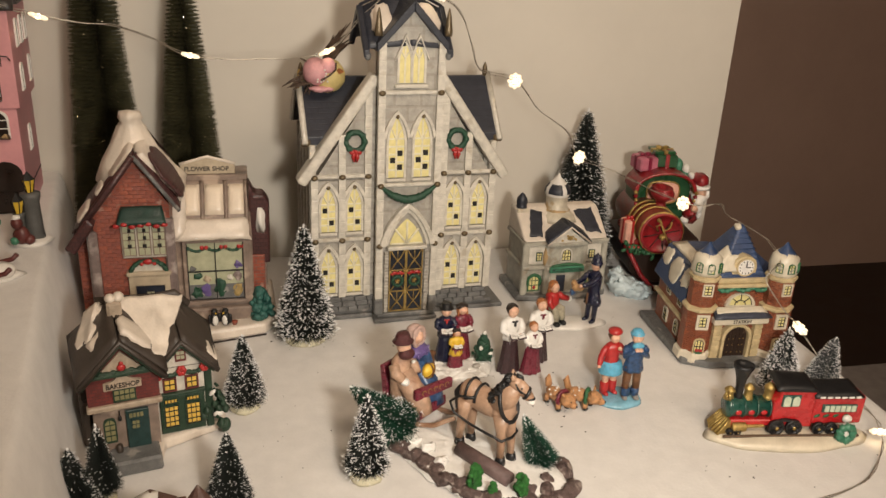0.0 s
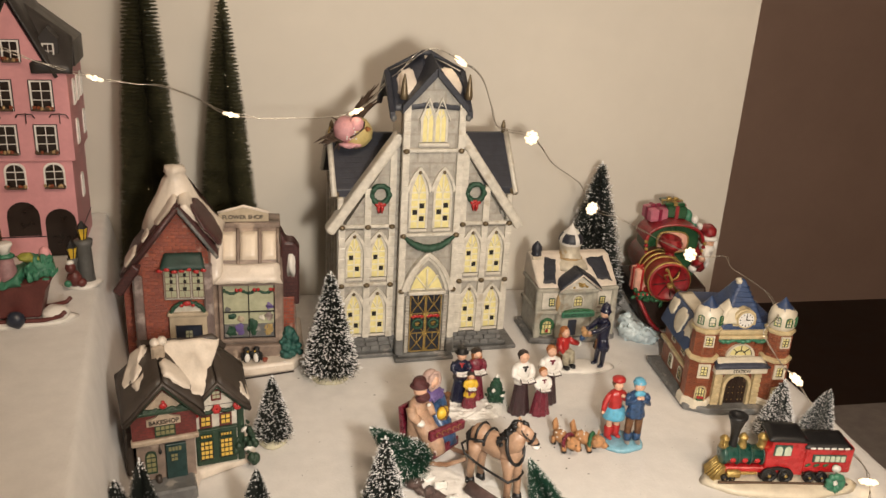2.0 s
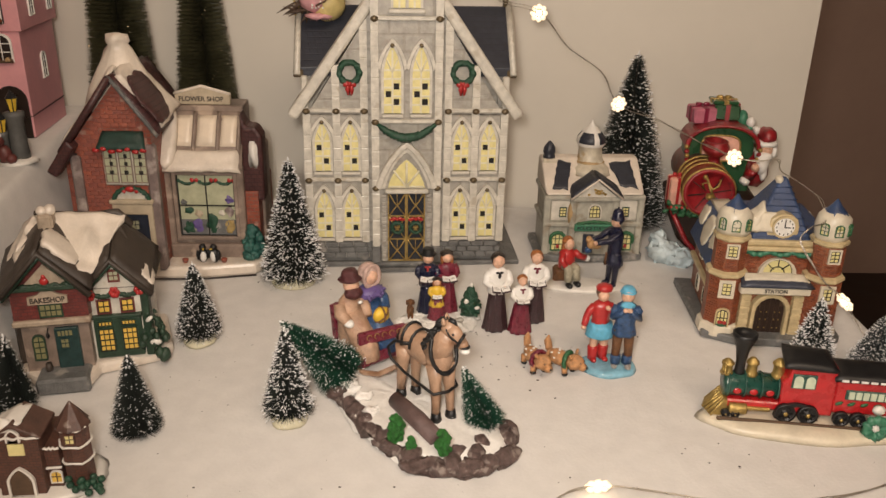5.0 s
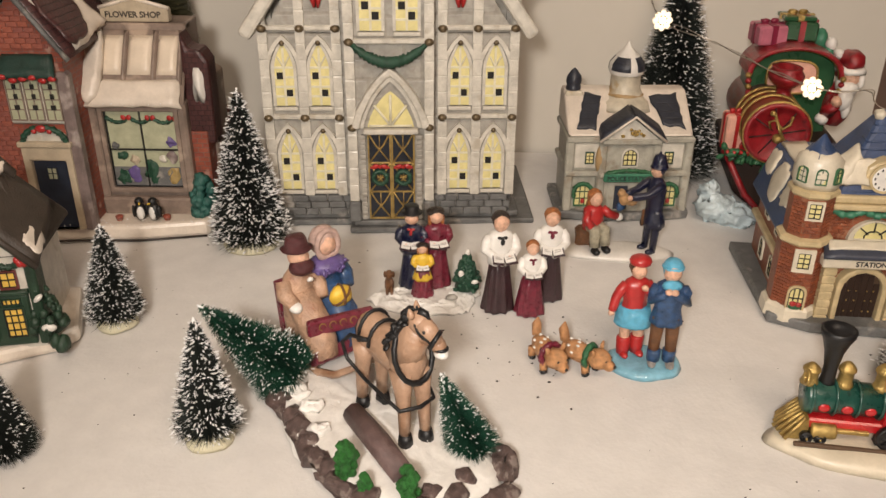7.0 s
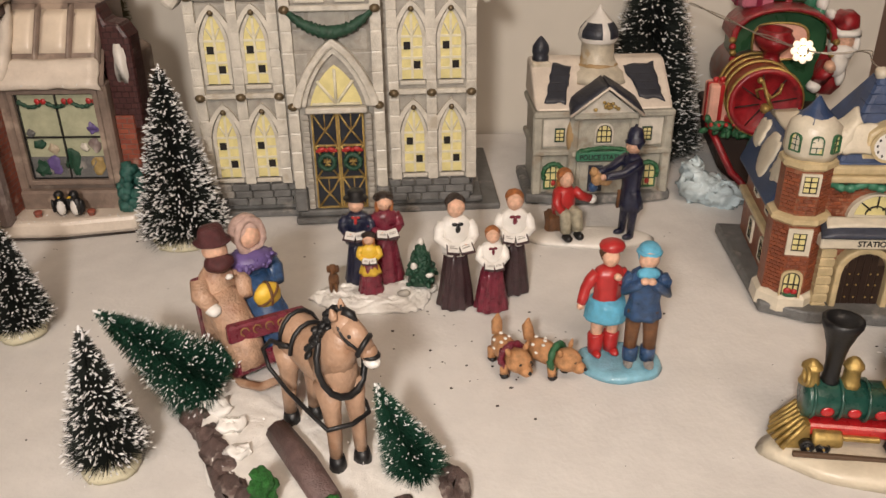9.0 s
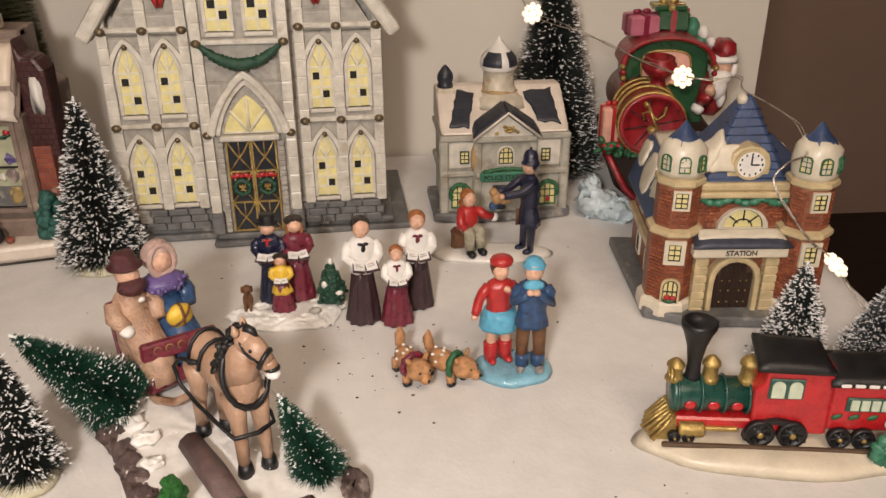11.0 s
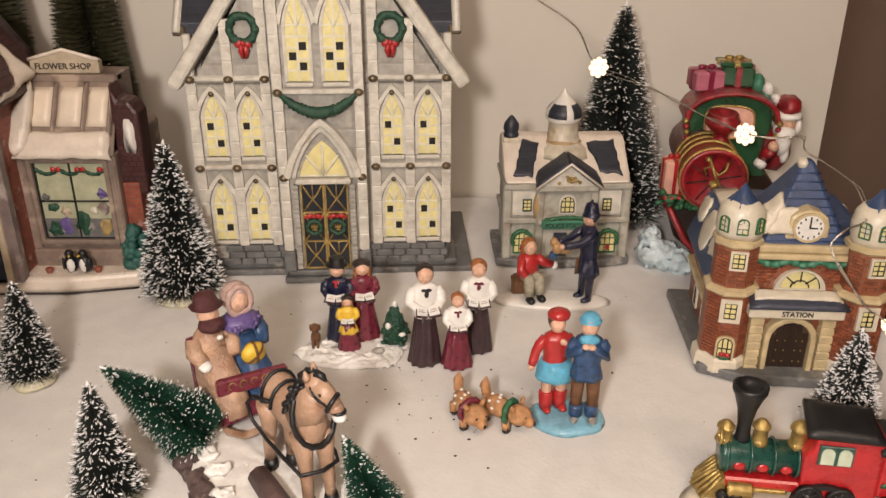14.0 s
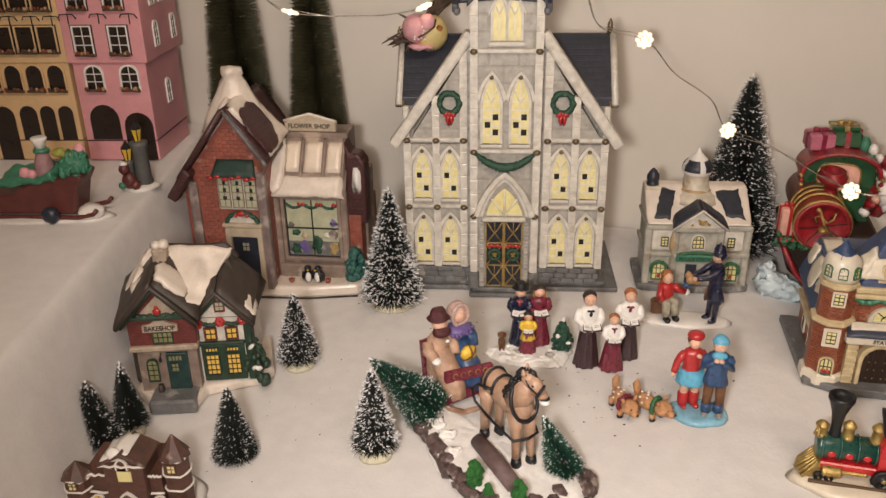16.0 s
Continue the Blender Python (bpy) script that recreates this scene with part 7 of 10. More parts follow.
def build_locomotive():
    lo = thing("locomotive_ornament", "red and green locomotive ornament with gifts and a red-coated figure", "ornament", pose(0.4645, 0.8205, 0, 0, 0, -8) @ Matrix.Diagonal((1.03, 1.45, 1, 1)))
    turn = Matrix.Rotation(radians(90), 3, "X")
    # curved red foot with holly
    part("foot", Shape().prism([(-0.040, 0.052), (-0.032, 0.016), (-0.018, 0.004), (0.030, 0.004), (0.042, 0.020), (0.044, 0.060)], -0.002, 0.060), DARK_WOOD, lo, "dark sleigh-shaped foot", soft=0.004)
    part("runner", Shape().tube([(-0.044, -0.004, 0.054), (-0.036, -0.010, 0.040), (-0.026, -0.014, 0.022), (-0.010, -0.016, 0.006), (0.030, -0.014, 0.006)], 0.0026, 8), LOCO_RED, lo, "curved red runner")
    # boiler
    part("boiler", Shape().lathe([(0.0225, -0.055), (0.0225, 0.010), (0.0240, 0.013), (0.0240, 0.017), (0.0208, 0.0175), (0.0200, 0.0165), (0.0060, 0.0150)], (-0.0110, 0.0, 0.0750), 28, turn=turn), LOCO_RED, lo, "round red boiler front")
    for y, r in ((-0.0155, 0.0242), (0.000, 0.0234), (0.008, 0.0234), (0.016, 0.0234)):
        part("hoop", Shape().tube([(-0.0110 + r * math.cos(i * math.pi / 14), y, 0.0750 + r * math.sin(i * math.pi / 14)) for i in range(28)], 0.0013, 6, shut=True), GOLD, lo, "gold hoop")
    sp = Shape()
    for i in range(8):
        a = i * math.pi / 4 + 0.2
        sp.tube([(-0.0110 + 0.004 * math.cos(a), -0.0172, 0.0750 + 0.004 * math.sin(a)), (-0.0110 + 0.0200 * math.cos(a), -0.0167, 0.0750 + 0.0200 * math.sin(a))], 0.0005, 4)
    part("spoke", sp, INK, lo)
    part("lamp_bracket", Shape().tube([(-0.0160, -0.0195, 0.0920), (-0.0110, -0.0215, 0.0790), (-0.0020, -0.0195, 0.0640)], 0.0012, 6).tube([(-0.0170, -0.0190, 0.0800), (-0.0190, -0.0195, 0.0850), (-0.0150, -0.0200, 0.0870), (-0.0090, -0.0200, 0.0800), (-0.0040, -0.0200, 0.0840), (-0.0030, -0.0195, 0.0900)], 0.0010, 6).ball((-0.0115, -0.0200, 0.0725), 0.0036, n=10).ball((-0.0170, -0.0185, 0.0915), 0.0022, n=8).ball((0.0000, -0.0185, 0.0640), (0.0024, 0.0024, 0.0036), n=8), GOLD, lo, "gold bell and bracket")
    part("saddle", Shape().box(-0.0320, 0.0140, -0.006, 0.050, 0.045, 0.060, b=0.003), RED, lo)
    # cab: green arch with a red and gold rim
    def arc(r, cx=0.0065, cz=0.1055, n=14):
        return [(cx + r, 0.045)] + [(cx + r * math.cos(math.pi * i / n), cz + 0.022 * r / 0.0325 * math.sin(math.pi * i / n) ** 0.85) for i in range(n + 1)] + [(cx - r, 0.045)]
    part("cab", Shape().prism(arc(0.0325), 0.026, 0.052), LOCO_GREEN, lo, "dark green arched cab", soft=0.002)
    part("cab_rim", Shape().ring(arc(0.0368)[1:-1], arc(0.0322)[1:-1], 0.018, 0.048, shut=False), LOCO_RED, lo, "red cab rim", soft=0.0015)
    part("gold_line", Shape().tube([(x, 0.0200, z) for x, z in arc(0.0330)[1:-1]], 0.0011, 6), GOLD, lo, "gold line")
    for sx in (-1, 1):
        for k in range(4):
            part("bead", Shape().ball((0.0065 + sx * (0.0352 - 0.0006 * k), 0.0180, 0.1065 - 0.0046 * k), (0.0026, 0.0022, 0.0024), n=8), GOLD if k % 2 == 0 else LOCO_RED, lo)
    round_off = lambda c: math.copysign(abs(c) ** 0.65, c)
    oval = [(0.0055 + 0.0190 * round_off(math.cos(2 * math.pi * i / 28)), 0.1045 + 0.0135 * round_off(math.sin(2 * math.pi * i / 28))) for i in range(28)]
    part("cab_opening", Shape().prism(oval, 0.0235, 0.030), PINK_PANEL, lo, "pink oval cab opening")
    part("gold_line", Shape().tube([(x, 0.0235, z) for x, z in oval], 0.0010, 5, shut=True), GOLD, lo, "gold line")
    # chimney
    part("chimney", Shape().lathe([(0.0075, 0.094), (0.0056, 0.098), (0.0056, 0.1020), (0.0085, 0.1045), (0.0126, 0.1090), (0.0130, 0.1130), (0.0104, 0.1165), (0.0112, 0.1180), (0.0078, 0.1183), (0.006, 0.113)], (-0.0040, 0.008, 0), 18), LOCO_RED, lo, "wide red chimney")
    # gifts
    present(lo, -0.0130, 0.040, 0.1265, 0.024, 0.020, 0.0155, MAGENTA, WINE_BAND, 14)
    present(lo, 0.0110, 0.042, 0.1305, 0.024, 0.020, 0.015, LOCO_GREEN, LOCO_RED, -6)
    present(lo, 0.0080, 0.044, 0.1455, 0.025, 0.018, 0.0035, LOCO_GREEN, GOLD, 3)
    part("gift_bag", Shape().ball((0.0270, 0.040, 0.1310), (0.006, 0.006, 0.009), n=10).ball((0.0330, 0.036, 0.1230), (0.005, 0.006, 0.007), n=10), SIGN_GREEN, lo, "green gift bag")
    part("gift_bag", Shape().ball((0.0340, 0.034, 0.1290), (0.0045, 0.004, 0.006), n=10), WHITE, lo)
    b = present(lo, -0.0370, 0.006, 0.052, 0.015, 0.014, 0.028, PINK_PANEL, RED, 10)
    rnd = random.Random(6)
    for i in range(24):
        a = rnd.random()
        holly = Shape().ball((-0.046 + a * 0.030 + rnd.gauss(0, 0.002), -0.012 + rnd.gauss(0, 0.002), 0.058 - a * 0.010 + rnd.gauss(0, 0.003)), (0.0040, 0.0016, 0.0024), turn=Euler((rnd.random(), rnd.random() * 6, 0)).to_matrix(), n=6)
        part("holly_leaf", holly, GREEN, lo)
    for i in range(6):
        berry = Shape().ball((-0.044 + i * 0.005, -0.0155, 0.056 + rnd.gauss(0, 0.002)), 0.0016, n=7)
        part("berry", berry, RED, lo)
    # figure leaning out of the cab
    s = Shape()
    s.ball((0.0480, 0.030, 0.0830), (0.0130, 0.011, 0.0190), 0, n=12)
    s.ball((0.0345, 0.016, 0.0760), (0.0050, 0.0045, 0.0055), 1, n=10)
    s.tube([(0.0430, 0.022, 0.0900), (0.0370, 0.014, 0.0820), (0.0400, 0.010, 0.0900)], [0.0058, 0.0055, 0.0045], 8, 0)
    s.ball((0.0400, 0.0090, 0.0930), 0.0042, 2, n=8)
    s.ball((0.0520, 0.026, 0.1080), (0.0088, 0.0085, 0.0098), 2, n=12)
    s.ball((0.0505, 0.0195, 0.0995), (0.0080, 0.0052, 0.0062), 1, n=12)
    for q in (-1, 1):
        s.ball((0.0520 + q * 0.0078, 0.0225, 0.1050), (0.0028, 0.0040, 0.0070), 1, n=8)
    s.ball((0.0490, 0.0170, 0.0930), (0.0062, 0.0040, 0.0110), 1, n=12)
    s.ball((0.0520, 0.0180, 0.0830), (0.0036, 0.0030, 0.0080), 1, n=10)
    s.tube([(0.0520 + 0.0086 * math.cos(i * math.pi / 6), 0.026 + 0.0086 * math.sin(i * math.pi / 6), 0.1135) for i in range(12)], 0.0028, 6, 1, shut=True)
    s.lathe([(0.0086, 0.1140), (0.0090, 0.1190), (0.0084, 0.1240), (0.0050, 0.1270)], (0.0530, 0.028, 0), 12, 0)
    s.ball((0.0430, 0.030, 0.1240), (0.0042, 0.004, 0.0042), 1, n=9)
    part("figure", s.rough(0.0012, 220).rough(0.0006, 500), [LOCO_RED, WHITE, SKIN], lo, "red-coated white-bearded figure", where=pose(-0.0035, 0, -0.0010))
    part("ice_block", Shape().ball((-0.0450, -0.0140, 0.0090), (0.0160, 0.0110, 0.0110), n=34).ball((-0.0300, -0.0180, 0.0060), (0.0160, 0.0100, 0.0090), n=34).ball((-0.0500, -0.006, 0.0160), (0.0085, 0.0080, 0.0100), n=28).rough(0.0036, 200).rough(0.0020, 420).rough(0.0012, 900), ICE, lo, "icy white glittering snow heap")
    return lo


build_locomotive()


# ---- townhouses on the raised step ----
PINK_WALL = mat("rose_pink_wall", (0.66, 0.31, 0.33), 0.45, 0.12, 40, 0.1)
PEACH_WALL = mat("peach_yellow_wall", (0.68, 0.47, 0.25), 0.45, 0.12, 40, 0.1)
RUST_FLOWER = mat("rust_orange_flower", (0.26, 0.060, 0.022), 0.5, 0.4, 400, 0.4)
BLACK_ROOF = mat("charcoal_roof", (0.035, 0.030, 0.028), 0.4, 0.25, 60, 0.15)
DARK_GLASS = mat("dark_brown_glass", (0.022, 0.014, 0.011), 0.3, 0.3, 80, 0.0)


def flower_box(parent, w, where, seed):
    rnd = random.Random(seed)
    s = Shape().box(-w / 2, w / 2, -0.004, 0.0, -0.0015, 0.0010, 0, b=0.0006)
    for i in range(9):
        s.ball((rnd.uniform(-w / 2, w / 2), -0.0030 - rnd.random() * 0.001, 0.0012 + rnd.random() * 0.0014), 0.0014 + rnd.random() * 0.0006, rnd.choice((0, 1, 2)), n=6)
    part("flower_box", s.rough(0.0006, 500), [TWIG, RUST_FLOWER, OCHRE], parent, "small box of orange and yellow flowers", where=where)


def town_window(parent, w, h, where, round_top, frame_mat, pane_mat, bar_mat, cols, rows, seed, boxed=True):
    win = small_window(parent, w, h, where, frame_mat, pane_mat, bar_mat, cols, rows, round_top, edge=0.0016, deep=0.0016)
    out = [(-w / 2 - 0.002, -0.002), (w / 2 + 0.002, -0.002), (w / 2 + 0.002, h + 0.002), (-w / 2 - 0.002, h + 0.002)]
    if not round_top:
        part("black_edge", Shape().ring([(x * 1.04, z) for x, z in out], [(x * 0.97, z * 0.98) for x, z in out], -0.0018, 0.0002), BLACK, win)
    if boxed:
        flower_box(parent, w * 1.15, where @ pose(0, -0.0005, -0.0005), seed)
    return win


def bracket(parent, where):
    part("iron_bracket", Shape().tube([(-0.009, -0.002, 0.0), (-0.007, -0.003, 0.003), (0.0, -0.003, 0.0035), (0.006, -0.003, 0.003), (0.008, -0.002, -0.001)], 0.0006, 5).tube([(0.0, -0.002, 0.004), (0.0, -0.002, -0.006)], 0.0005, 5), BLACK, parent, "black iron bracket", where=where)


def build_pink_house():
    ph = thing("townhouse", "rose pink townhouse with white windows and a charcoal gabled roof", "ornament house", pose(-0.2370, 0.817, STEP, 0, 0, 4))
    part("lower_wall", Shape().box(-0.0370, 0.0365, 0.0015, 0.092, 0.0, 0.102), PINK_WALL, ph, soft=0.0008)
    part("upper_wall", Shape().box(-0.0395, 0.0400, -0.0015, 0.096, 0.100, 0.190), PINK_WALL, ph, soft=0.0008)
    part("gable_wall", Shape().prism([(-0.038, 0.188), (0.024, 0.188), (-0.006, 0.250)], -0.0012, 0.03), PINK_WALL, ph)
    part("base_line", Shape().box(-0.0374, 0.0369, 0.0006, 0.092, 0.0205, 0.0212), BLACK, ph)
    seed = 0
    for z, rt, h in ((0.0735, True, 0.0230), (0.1090, False, 0.0260), (0.1520, False, 0.0260)):
        y = 0.0013 if z < 0.1 else -0.0017
        for x in (-0.0165, 0.0190):
            seed += 1
            town_window(ph, 0.0165, h, pose(x - (0.003 if z > 0.1 else 0), y, z), rt, WHITE, DARK_GLASS, WHITE, 2, 3, seed)
    town_window(ph, 0.0125, 0.0170, pose(-0.0065, -0.0014, 0.1980), False, WHITE, DARK_GLASS, WHITE, 2, 2, 9)
    for x in (-0.030, 0.0, 0.030):
        bracket(ph, pose(x, -0.0015, 0.1440))
    for x, w in ((-0.0140, 0.0300), (0.0200, 0.0290)):
        o = rounded(w, 0.050 if x > 0 else 0.036)
        low = 0.0 if x > 0 else 0.0220
        k = [(px * 1.0, min(pz, (0.050 if x > 0 else 0.036))) for px, pz in o]
        part("arch", Shape().prism([(x + px, low + pz) for px, pz in k], 0.0006, 0.006), DARK_GLASS, ph, "dark arched opening")
    part("roof", slab((-0.046, -0.006, 0.182), (-0.006, -0.006, 0.258), (-0.006, 0.096, 0.258), (-0.046, 0.096, 0.182), 0.004), BLACK_ROOF, ph, "steep charcoal roof slope")
    part("roof", slab((0.030, -0.006, 0.182), (-0.006, -0.006, 0.258), (-0.006, 0.096, 0.258), (0.034, 0.096, 0.182), 0.004), BLACK_ROOF, ph, "steep charcoal roof slope")
    part("side_roof", slab((0.010, -0.004, 0.186), (0.0460, -0.004, 0.186), (0.0440, 0.030, 0.216), (-0.004, 0.034, 0.252), 0.004), BLACK_ROOF, ph, "charcoal roof beside the gable")
    part("side_roof", Shape().prism([(0.020, 0.188), (0.044, 0.188), (0.044, 0.212), (0.0, 0.246)], 0.030, 0.094), BLACK_ROOF, ph)
    dm = part("dormer", Shape().prism([(0.016, 0.196), (0.034, 0.196), (0.034, 0.217), (0.025, 0.228), (0.016, 0.217)], 0.006, 0.035), BLACK_ROOF, ph, "charcoal dormer")
    small_window(dm, 0.008, 0.012, pose(0.025, 0.0055, 0.200), WHITE, DARK_GLASS, WHITE, 2, 2)
    for y, z in ((0.030, 0.152), (0.054, 0.152), (0.078, 0.152), (0.030, 0.112), (0.078, 0.112), (0.050, 0.050)):
        small_window(ph, 0.0100, 0.0230, pose(0.0403 if z > 0.1 else 0.0368, y, z) @ pose(0, 0, 0, 0, 0, 90), WHITE, DARK_GLASS, WHITE, 2, 3, True)
    part("base_line", Shape().box(0.0362, 0.0370, 0.0015, 0.092, 0.0205, 0.0212), BLACK, ph)
    return ph


def build_yellow_house():
    yh = thing("townhouse", "peach yellow townhouse with dark arched windows", "ornament house", pose(-0.3260, 0.812, STEP, 0, 0, 4))
    part("wall", Shape().box(-0.048, 0.0475, 0.0015, 0.068, 0.0, 0.102).box(-0.049, 0.0485, -0.0005, 0.070, 0.100, 0.185), PEACH_WALL, yh, soft=0.0008)
    part("base_line", Shape().box(-0.0484, 0.0479, 0.0006, 0.068, 0.0205, 0.0212), BLACK, yh)
    seed = 30
    for z, rt, h in ((0.0725, True, 0.0250), (0.1110, False, 0.0240), (0.1510, False, 0.0240)):
        for x in (-0.0330, -0.0110, 0.0110, 0.0330):
            seed += 1
            town_window(yh, 0.0165, h, pose(x, 0.0013 if z < 0.1 else -0.0007, z), rt, PEACH_WALL, DARK_GLASS, DARK_GLASS, 1, 1, seed)
    for x, w, low, h in ((-0.030, 0.022, 0.0, 0.056), (-0.004, 0.0180, 0.0215, 0.0350), (0.0160, 0.0150, 0.0215, 0.0350), (0.0350, 0.0150, 0.0215, 0.0350)):
        part("arch", Shape().prism([(x + px, low + pz) for px, pz in rounded(w, h)], 0.0006, 0.006), DARK_GLASS, yh, "dark arched opening")
    for x in (-0.022, 0.0, 0.022, 0.042):
        bracket(yh, pose(x, -0.001, 0.1420))
    part("roof", slab((-0.054, -0.010, 0.182), (0.054, -0.010, 0.182), (0.036, 0.036, 0.245), (-0.036, 0.036, 0.245), 0.005), BLACK_ROOF, yh, "charcoal mansard roof")
    part("roof", slab((-0.054, 0.078, 0.182), (0.054, 0.078, 0.182), (0.036, 0.036, 0.245), (-0.036, 0.036, 0.245), 0.005), BLACK_ROOF, yh, "charcoal mansard roof")
    for sx in (-1, 1):
        part("roof_end", Shape().prism([(-0.008, 0.183), (0.076, 0.183), (0.036, 0.245)], sx * 0.030, sx * 0.046, axis="x"), BLACK_ROOF, yh)
    return yh


build_pink_house()
build_yellow_house()

# ---- gift sleigh and lamp on the raised step ----
MAROON = mat("maroon_wood", (0.115, 0.030, 0.026), 0.45, 0.3, 70, 0.2)
MAUVE = mat("dusty_mauve_paint", (0.34, 0.19, 0.20), 0.45, 0.3, 150, 0.4)
YELLOW_GREEN = mat("yellow_green_paint", (0.30, 0.30, 0.05), 0.45, 0.35, 200, 0.4)
LAMP_GREY = mat("lamp_post_grey", (0.10, 0.10, 0.095), 0.5, 0.25, 150, 0.2)


def build_gift_sleigh():
    sl = thing("gift_sleigh", "maroon sleigh loaded with a green cloth, gifts and a toy", "sleigh figurine", pose(-0.2360, 0.668, STEP, 0, 0, 3))
    load = pose(0.0165, 0, 0.0030)
    part("snowy_base", mound(0.062, 0.024, 0.004, uneven=0.2, seed=9.0, n=36), SNOW, sl, "white snow base")
    part("body", Shape().prism([(-0.060, 0.012), (-0.052, 0.006), (0.034, 0.006), (0.040, 0.030), (0.046, 0.040), (0.040, 0.043), (0.030, 0.038), (0.004, 0.036), (-0.018, 0.024), (-0.046, 0.020), (-0.056, 0.026)], -0.014, 0.014), MAROON, sl, "curved maroon sleigh body", soft=0.002)
    for y in (-0.015, 0.015):
        part("runner", Shape().tube([(-0.064, y, 0.020), (-0.062, y, 0.008), (-0.050, y, 0.004), (0.036, y, 0.004), (0.050, y, 0.007), (0.054, y, 0.011)], 0.0020, 6), MAROON, sl)
    part("drape", slab((-0.046, -0.0165, 0.0260), (0.008, -0.0165, 0.0330), (0.010, 0.0120, 0.0420), (-0.044, 0.0120, 0.0330), 0.0060, nu=20, nv=12, bump=0.0040, scale=110, seed=2.0, ragged=0.004), SIGN_GREEN, sl, "crumpled green cloth", where=load)
    bag = Shape()
    rnd = random.Random(41)
    for i in range(60):
        a, k = rnd.random() * 6.283, rnd.random()
        bag.ball((0.019 + 0.0125 * math.cos(a) * (1 - k * 0.6), -0.002 + 0.0110 * math.sin(a) * (1 - k * 0.6), 0.0370 + 0.0165 * k), (0.0052, 0.0016, 0.0030), turn=Euler((rnd.random() * 3, rnd.random() * 3, a)).to_matrix(), n=6)
    part("bag", bag.ball((0.019, -0.002, 0.0440), (0.0125, 0.0105, 0.0095), n=14).rough(0.0016, 240), SIGN_GREEN, sl, "leafy green gift bag", where=load)
    part("gift", Shape().ball((0.010, -0.006, 0.0555), (0.0068, 0.0050, 0.0040), n=10).ball((0.016, -0.004, 0.0520), (0.0050, 0.0040, 0.0040), n=10).rough(0.0016, 260), YELLOW_GREEN, sl, "yellow-green gift", where=load)
    part("gift", Shape().ball((0.023, 0.004, 0.0545), (0.0052, 0.0050, 0.0062), n=12).rough(0.0008, 250), PINK_WALL, sl, "rose gift", where=load)
    part("doll", Shape().lathe([(0.0078, 0.034), (0.0084, 0.041), (0.0072, 0.049), (0.0052, 0.0550)], (-0.006, -0.004, 0), 14).rough(0.0014, 200), MAUVE, sl, "mauve wrapped toy", where=load)
    part("doll_collar", Shape().ball((-0.006, -0.004, 0.0570), (0.0072, 0.0062, 0.0028), n=12).rough(0.0010, 260), SIGN_GREEN, sl, "green toy collar", where=load)
    part("doll_cap", Shape().lathe([(0.0036, 0.0580), (0.0052, 0.0640), (0.0068, 0.0672), (0.0060, 0.0685), (0.0020, 0.0680)], (-0.006, -0.004, 0), 12).rough(0.0006, 260), WHITE, sl, "white toy cap", where=load)
    part("gift", Shape().ball((-0.0195, -0.012, 0.0395), (0.0050, 0.0036, 0.0050), n=10).ball((-0.0140, -0.012, 0.0385), (0.0045, 0.0036, 0.0042), n=10).ball((-0.0215, -0.011, 0.0365), (0.0040, 0.0034, 0.0060), turn=Euler((0, 0.5, 0)).to_matrix(), n=10), PINK_WALL, sl, "rose heart-shaped gift", where=load)
    part("sack", Shape().ball((0.016, -0.0200, 0.0080), (0.0075, 0.006, 0.0075), n=12).rough(0.001, 200), BLUE_DOOR, sl, "small dark blue sack")
    part("snow_heap", Shape().ball((0.044, -0.006, 0.006), (0.012, 0.010, 0.007), n=12).rough(0.002, 150), SNOW, sl)
    return sl


def build_lamp_figurine():
    lf = thing("lamp_figurine", "grey lamp post figurine with yellow lanterns and a brown bear", "figurine", pose(-0.1850, 0.742, STEP, 0, 0, 0) @ Matrix.Diagonal((1, 1, 1.12, 1)))
    part("snowy_base", mound(0.019, 0.014, 0.004, uneven=0.25, seed=3.0, n=26), SNOW, lf, "white snow base")
    part("post", Shape().lathe([(0.0085, 0.002), (0.0075, 0.010), (0.0068, 0.032), (0.0082, 0.036), (0.0086, 0.039), (0.004, 0.040)], (0.004, 0.002, 0), 12), LAMP_GREY, lf, "thick grey post")
    part("post", Shape().lathe([(0.0050, 0.002), (0.0042, 0.022), (0.0052, 0.025)], (-0.0055, -0.004, 0), 10), LAMP_GREY, lf)
    for x, y, z in ((0.004, 0.002, 0.040), (-0.0055, -0.004, 0.025)):
        lt = part("lantern", Shape().lathe([(0.0028, 0), (0.0048, 0.009), (0.0050, 0.010)], (x, y, z), 6, smooth=False), YELLOW, lf, "yellow lantern")
        part("cap", Shape().lathe([(0.0056, 0.010), (0.0030, 0.013), (0.0006, 0.016)], (x, y, z), 6, smooth=False), BLACK, lt)
        f = Shape()
        for i in range(6):
            a = i * math.pi / 3
            f.tube([(x + 0.0030 * math.cos(a), y + 0.0030 * math.sin(a), z), (x + 0.0051 * math.cos(a), y + 0.0051 * math.sin(a), z + 0.010)], 0.0005, 4)
        part("cage", f, BLACK, lt)
    b = Shape()
    b.ball((-0.004, -0.011, 0.009), (0.0070, 0.0055, 0.0075), 0, n=12).ball((-0.006, -0.013, 0.0195), 0.0048, 0, n=10).ball((0.002, -0.012, 0.006), (0.005, 0.005, 0.004), 0, n=8)
    b.ball((-0.006, -0.013, 0.0240), (0.0036, 0.0034, 0.0022), 1, n=8)
    b.ball((-0.009, -0.0155, 0.0060), (0.0036, 0.003, 0.003), 2, n=8)
    part("bear", b.rough(0.0006, 250), [MAROON, WHITE, SIGN_GREEN], lf, "small brown bear with a white cap")
    return lf


build_gift_sleigh()
build_lamp_figurine()


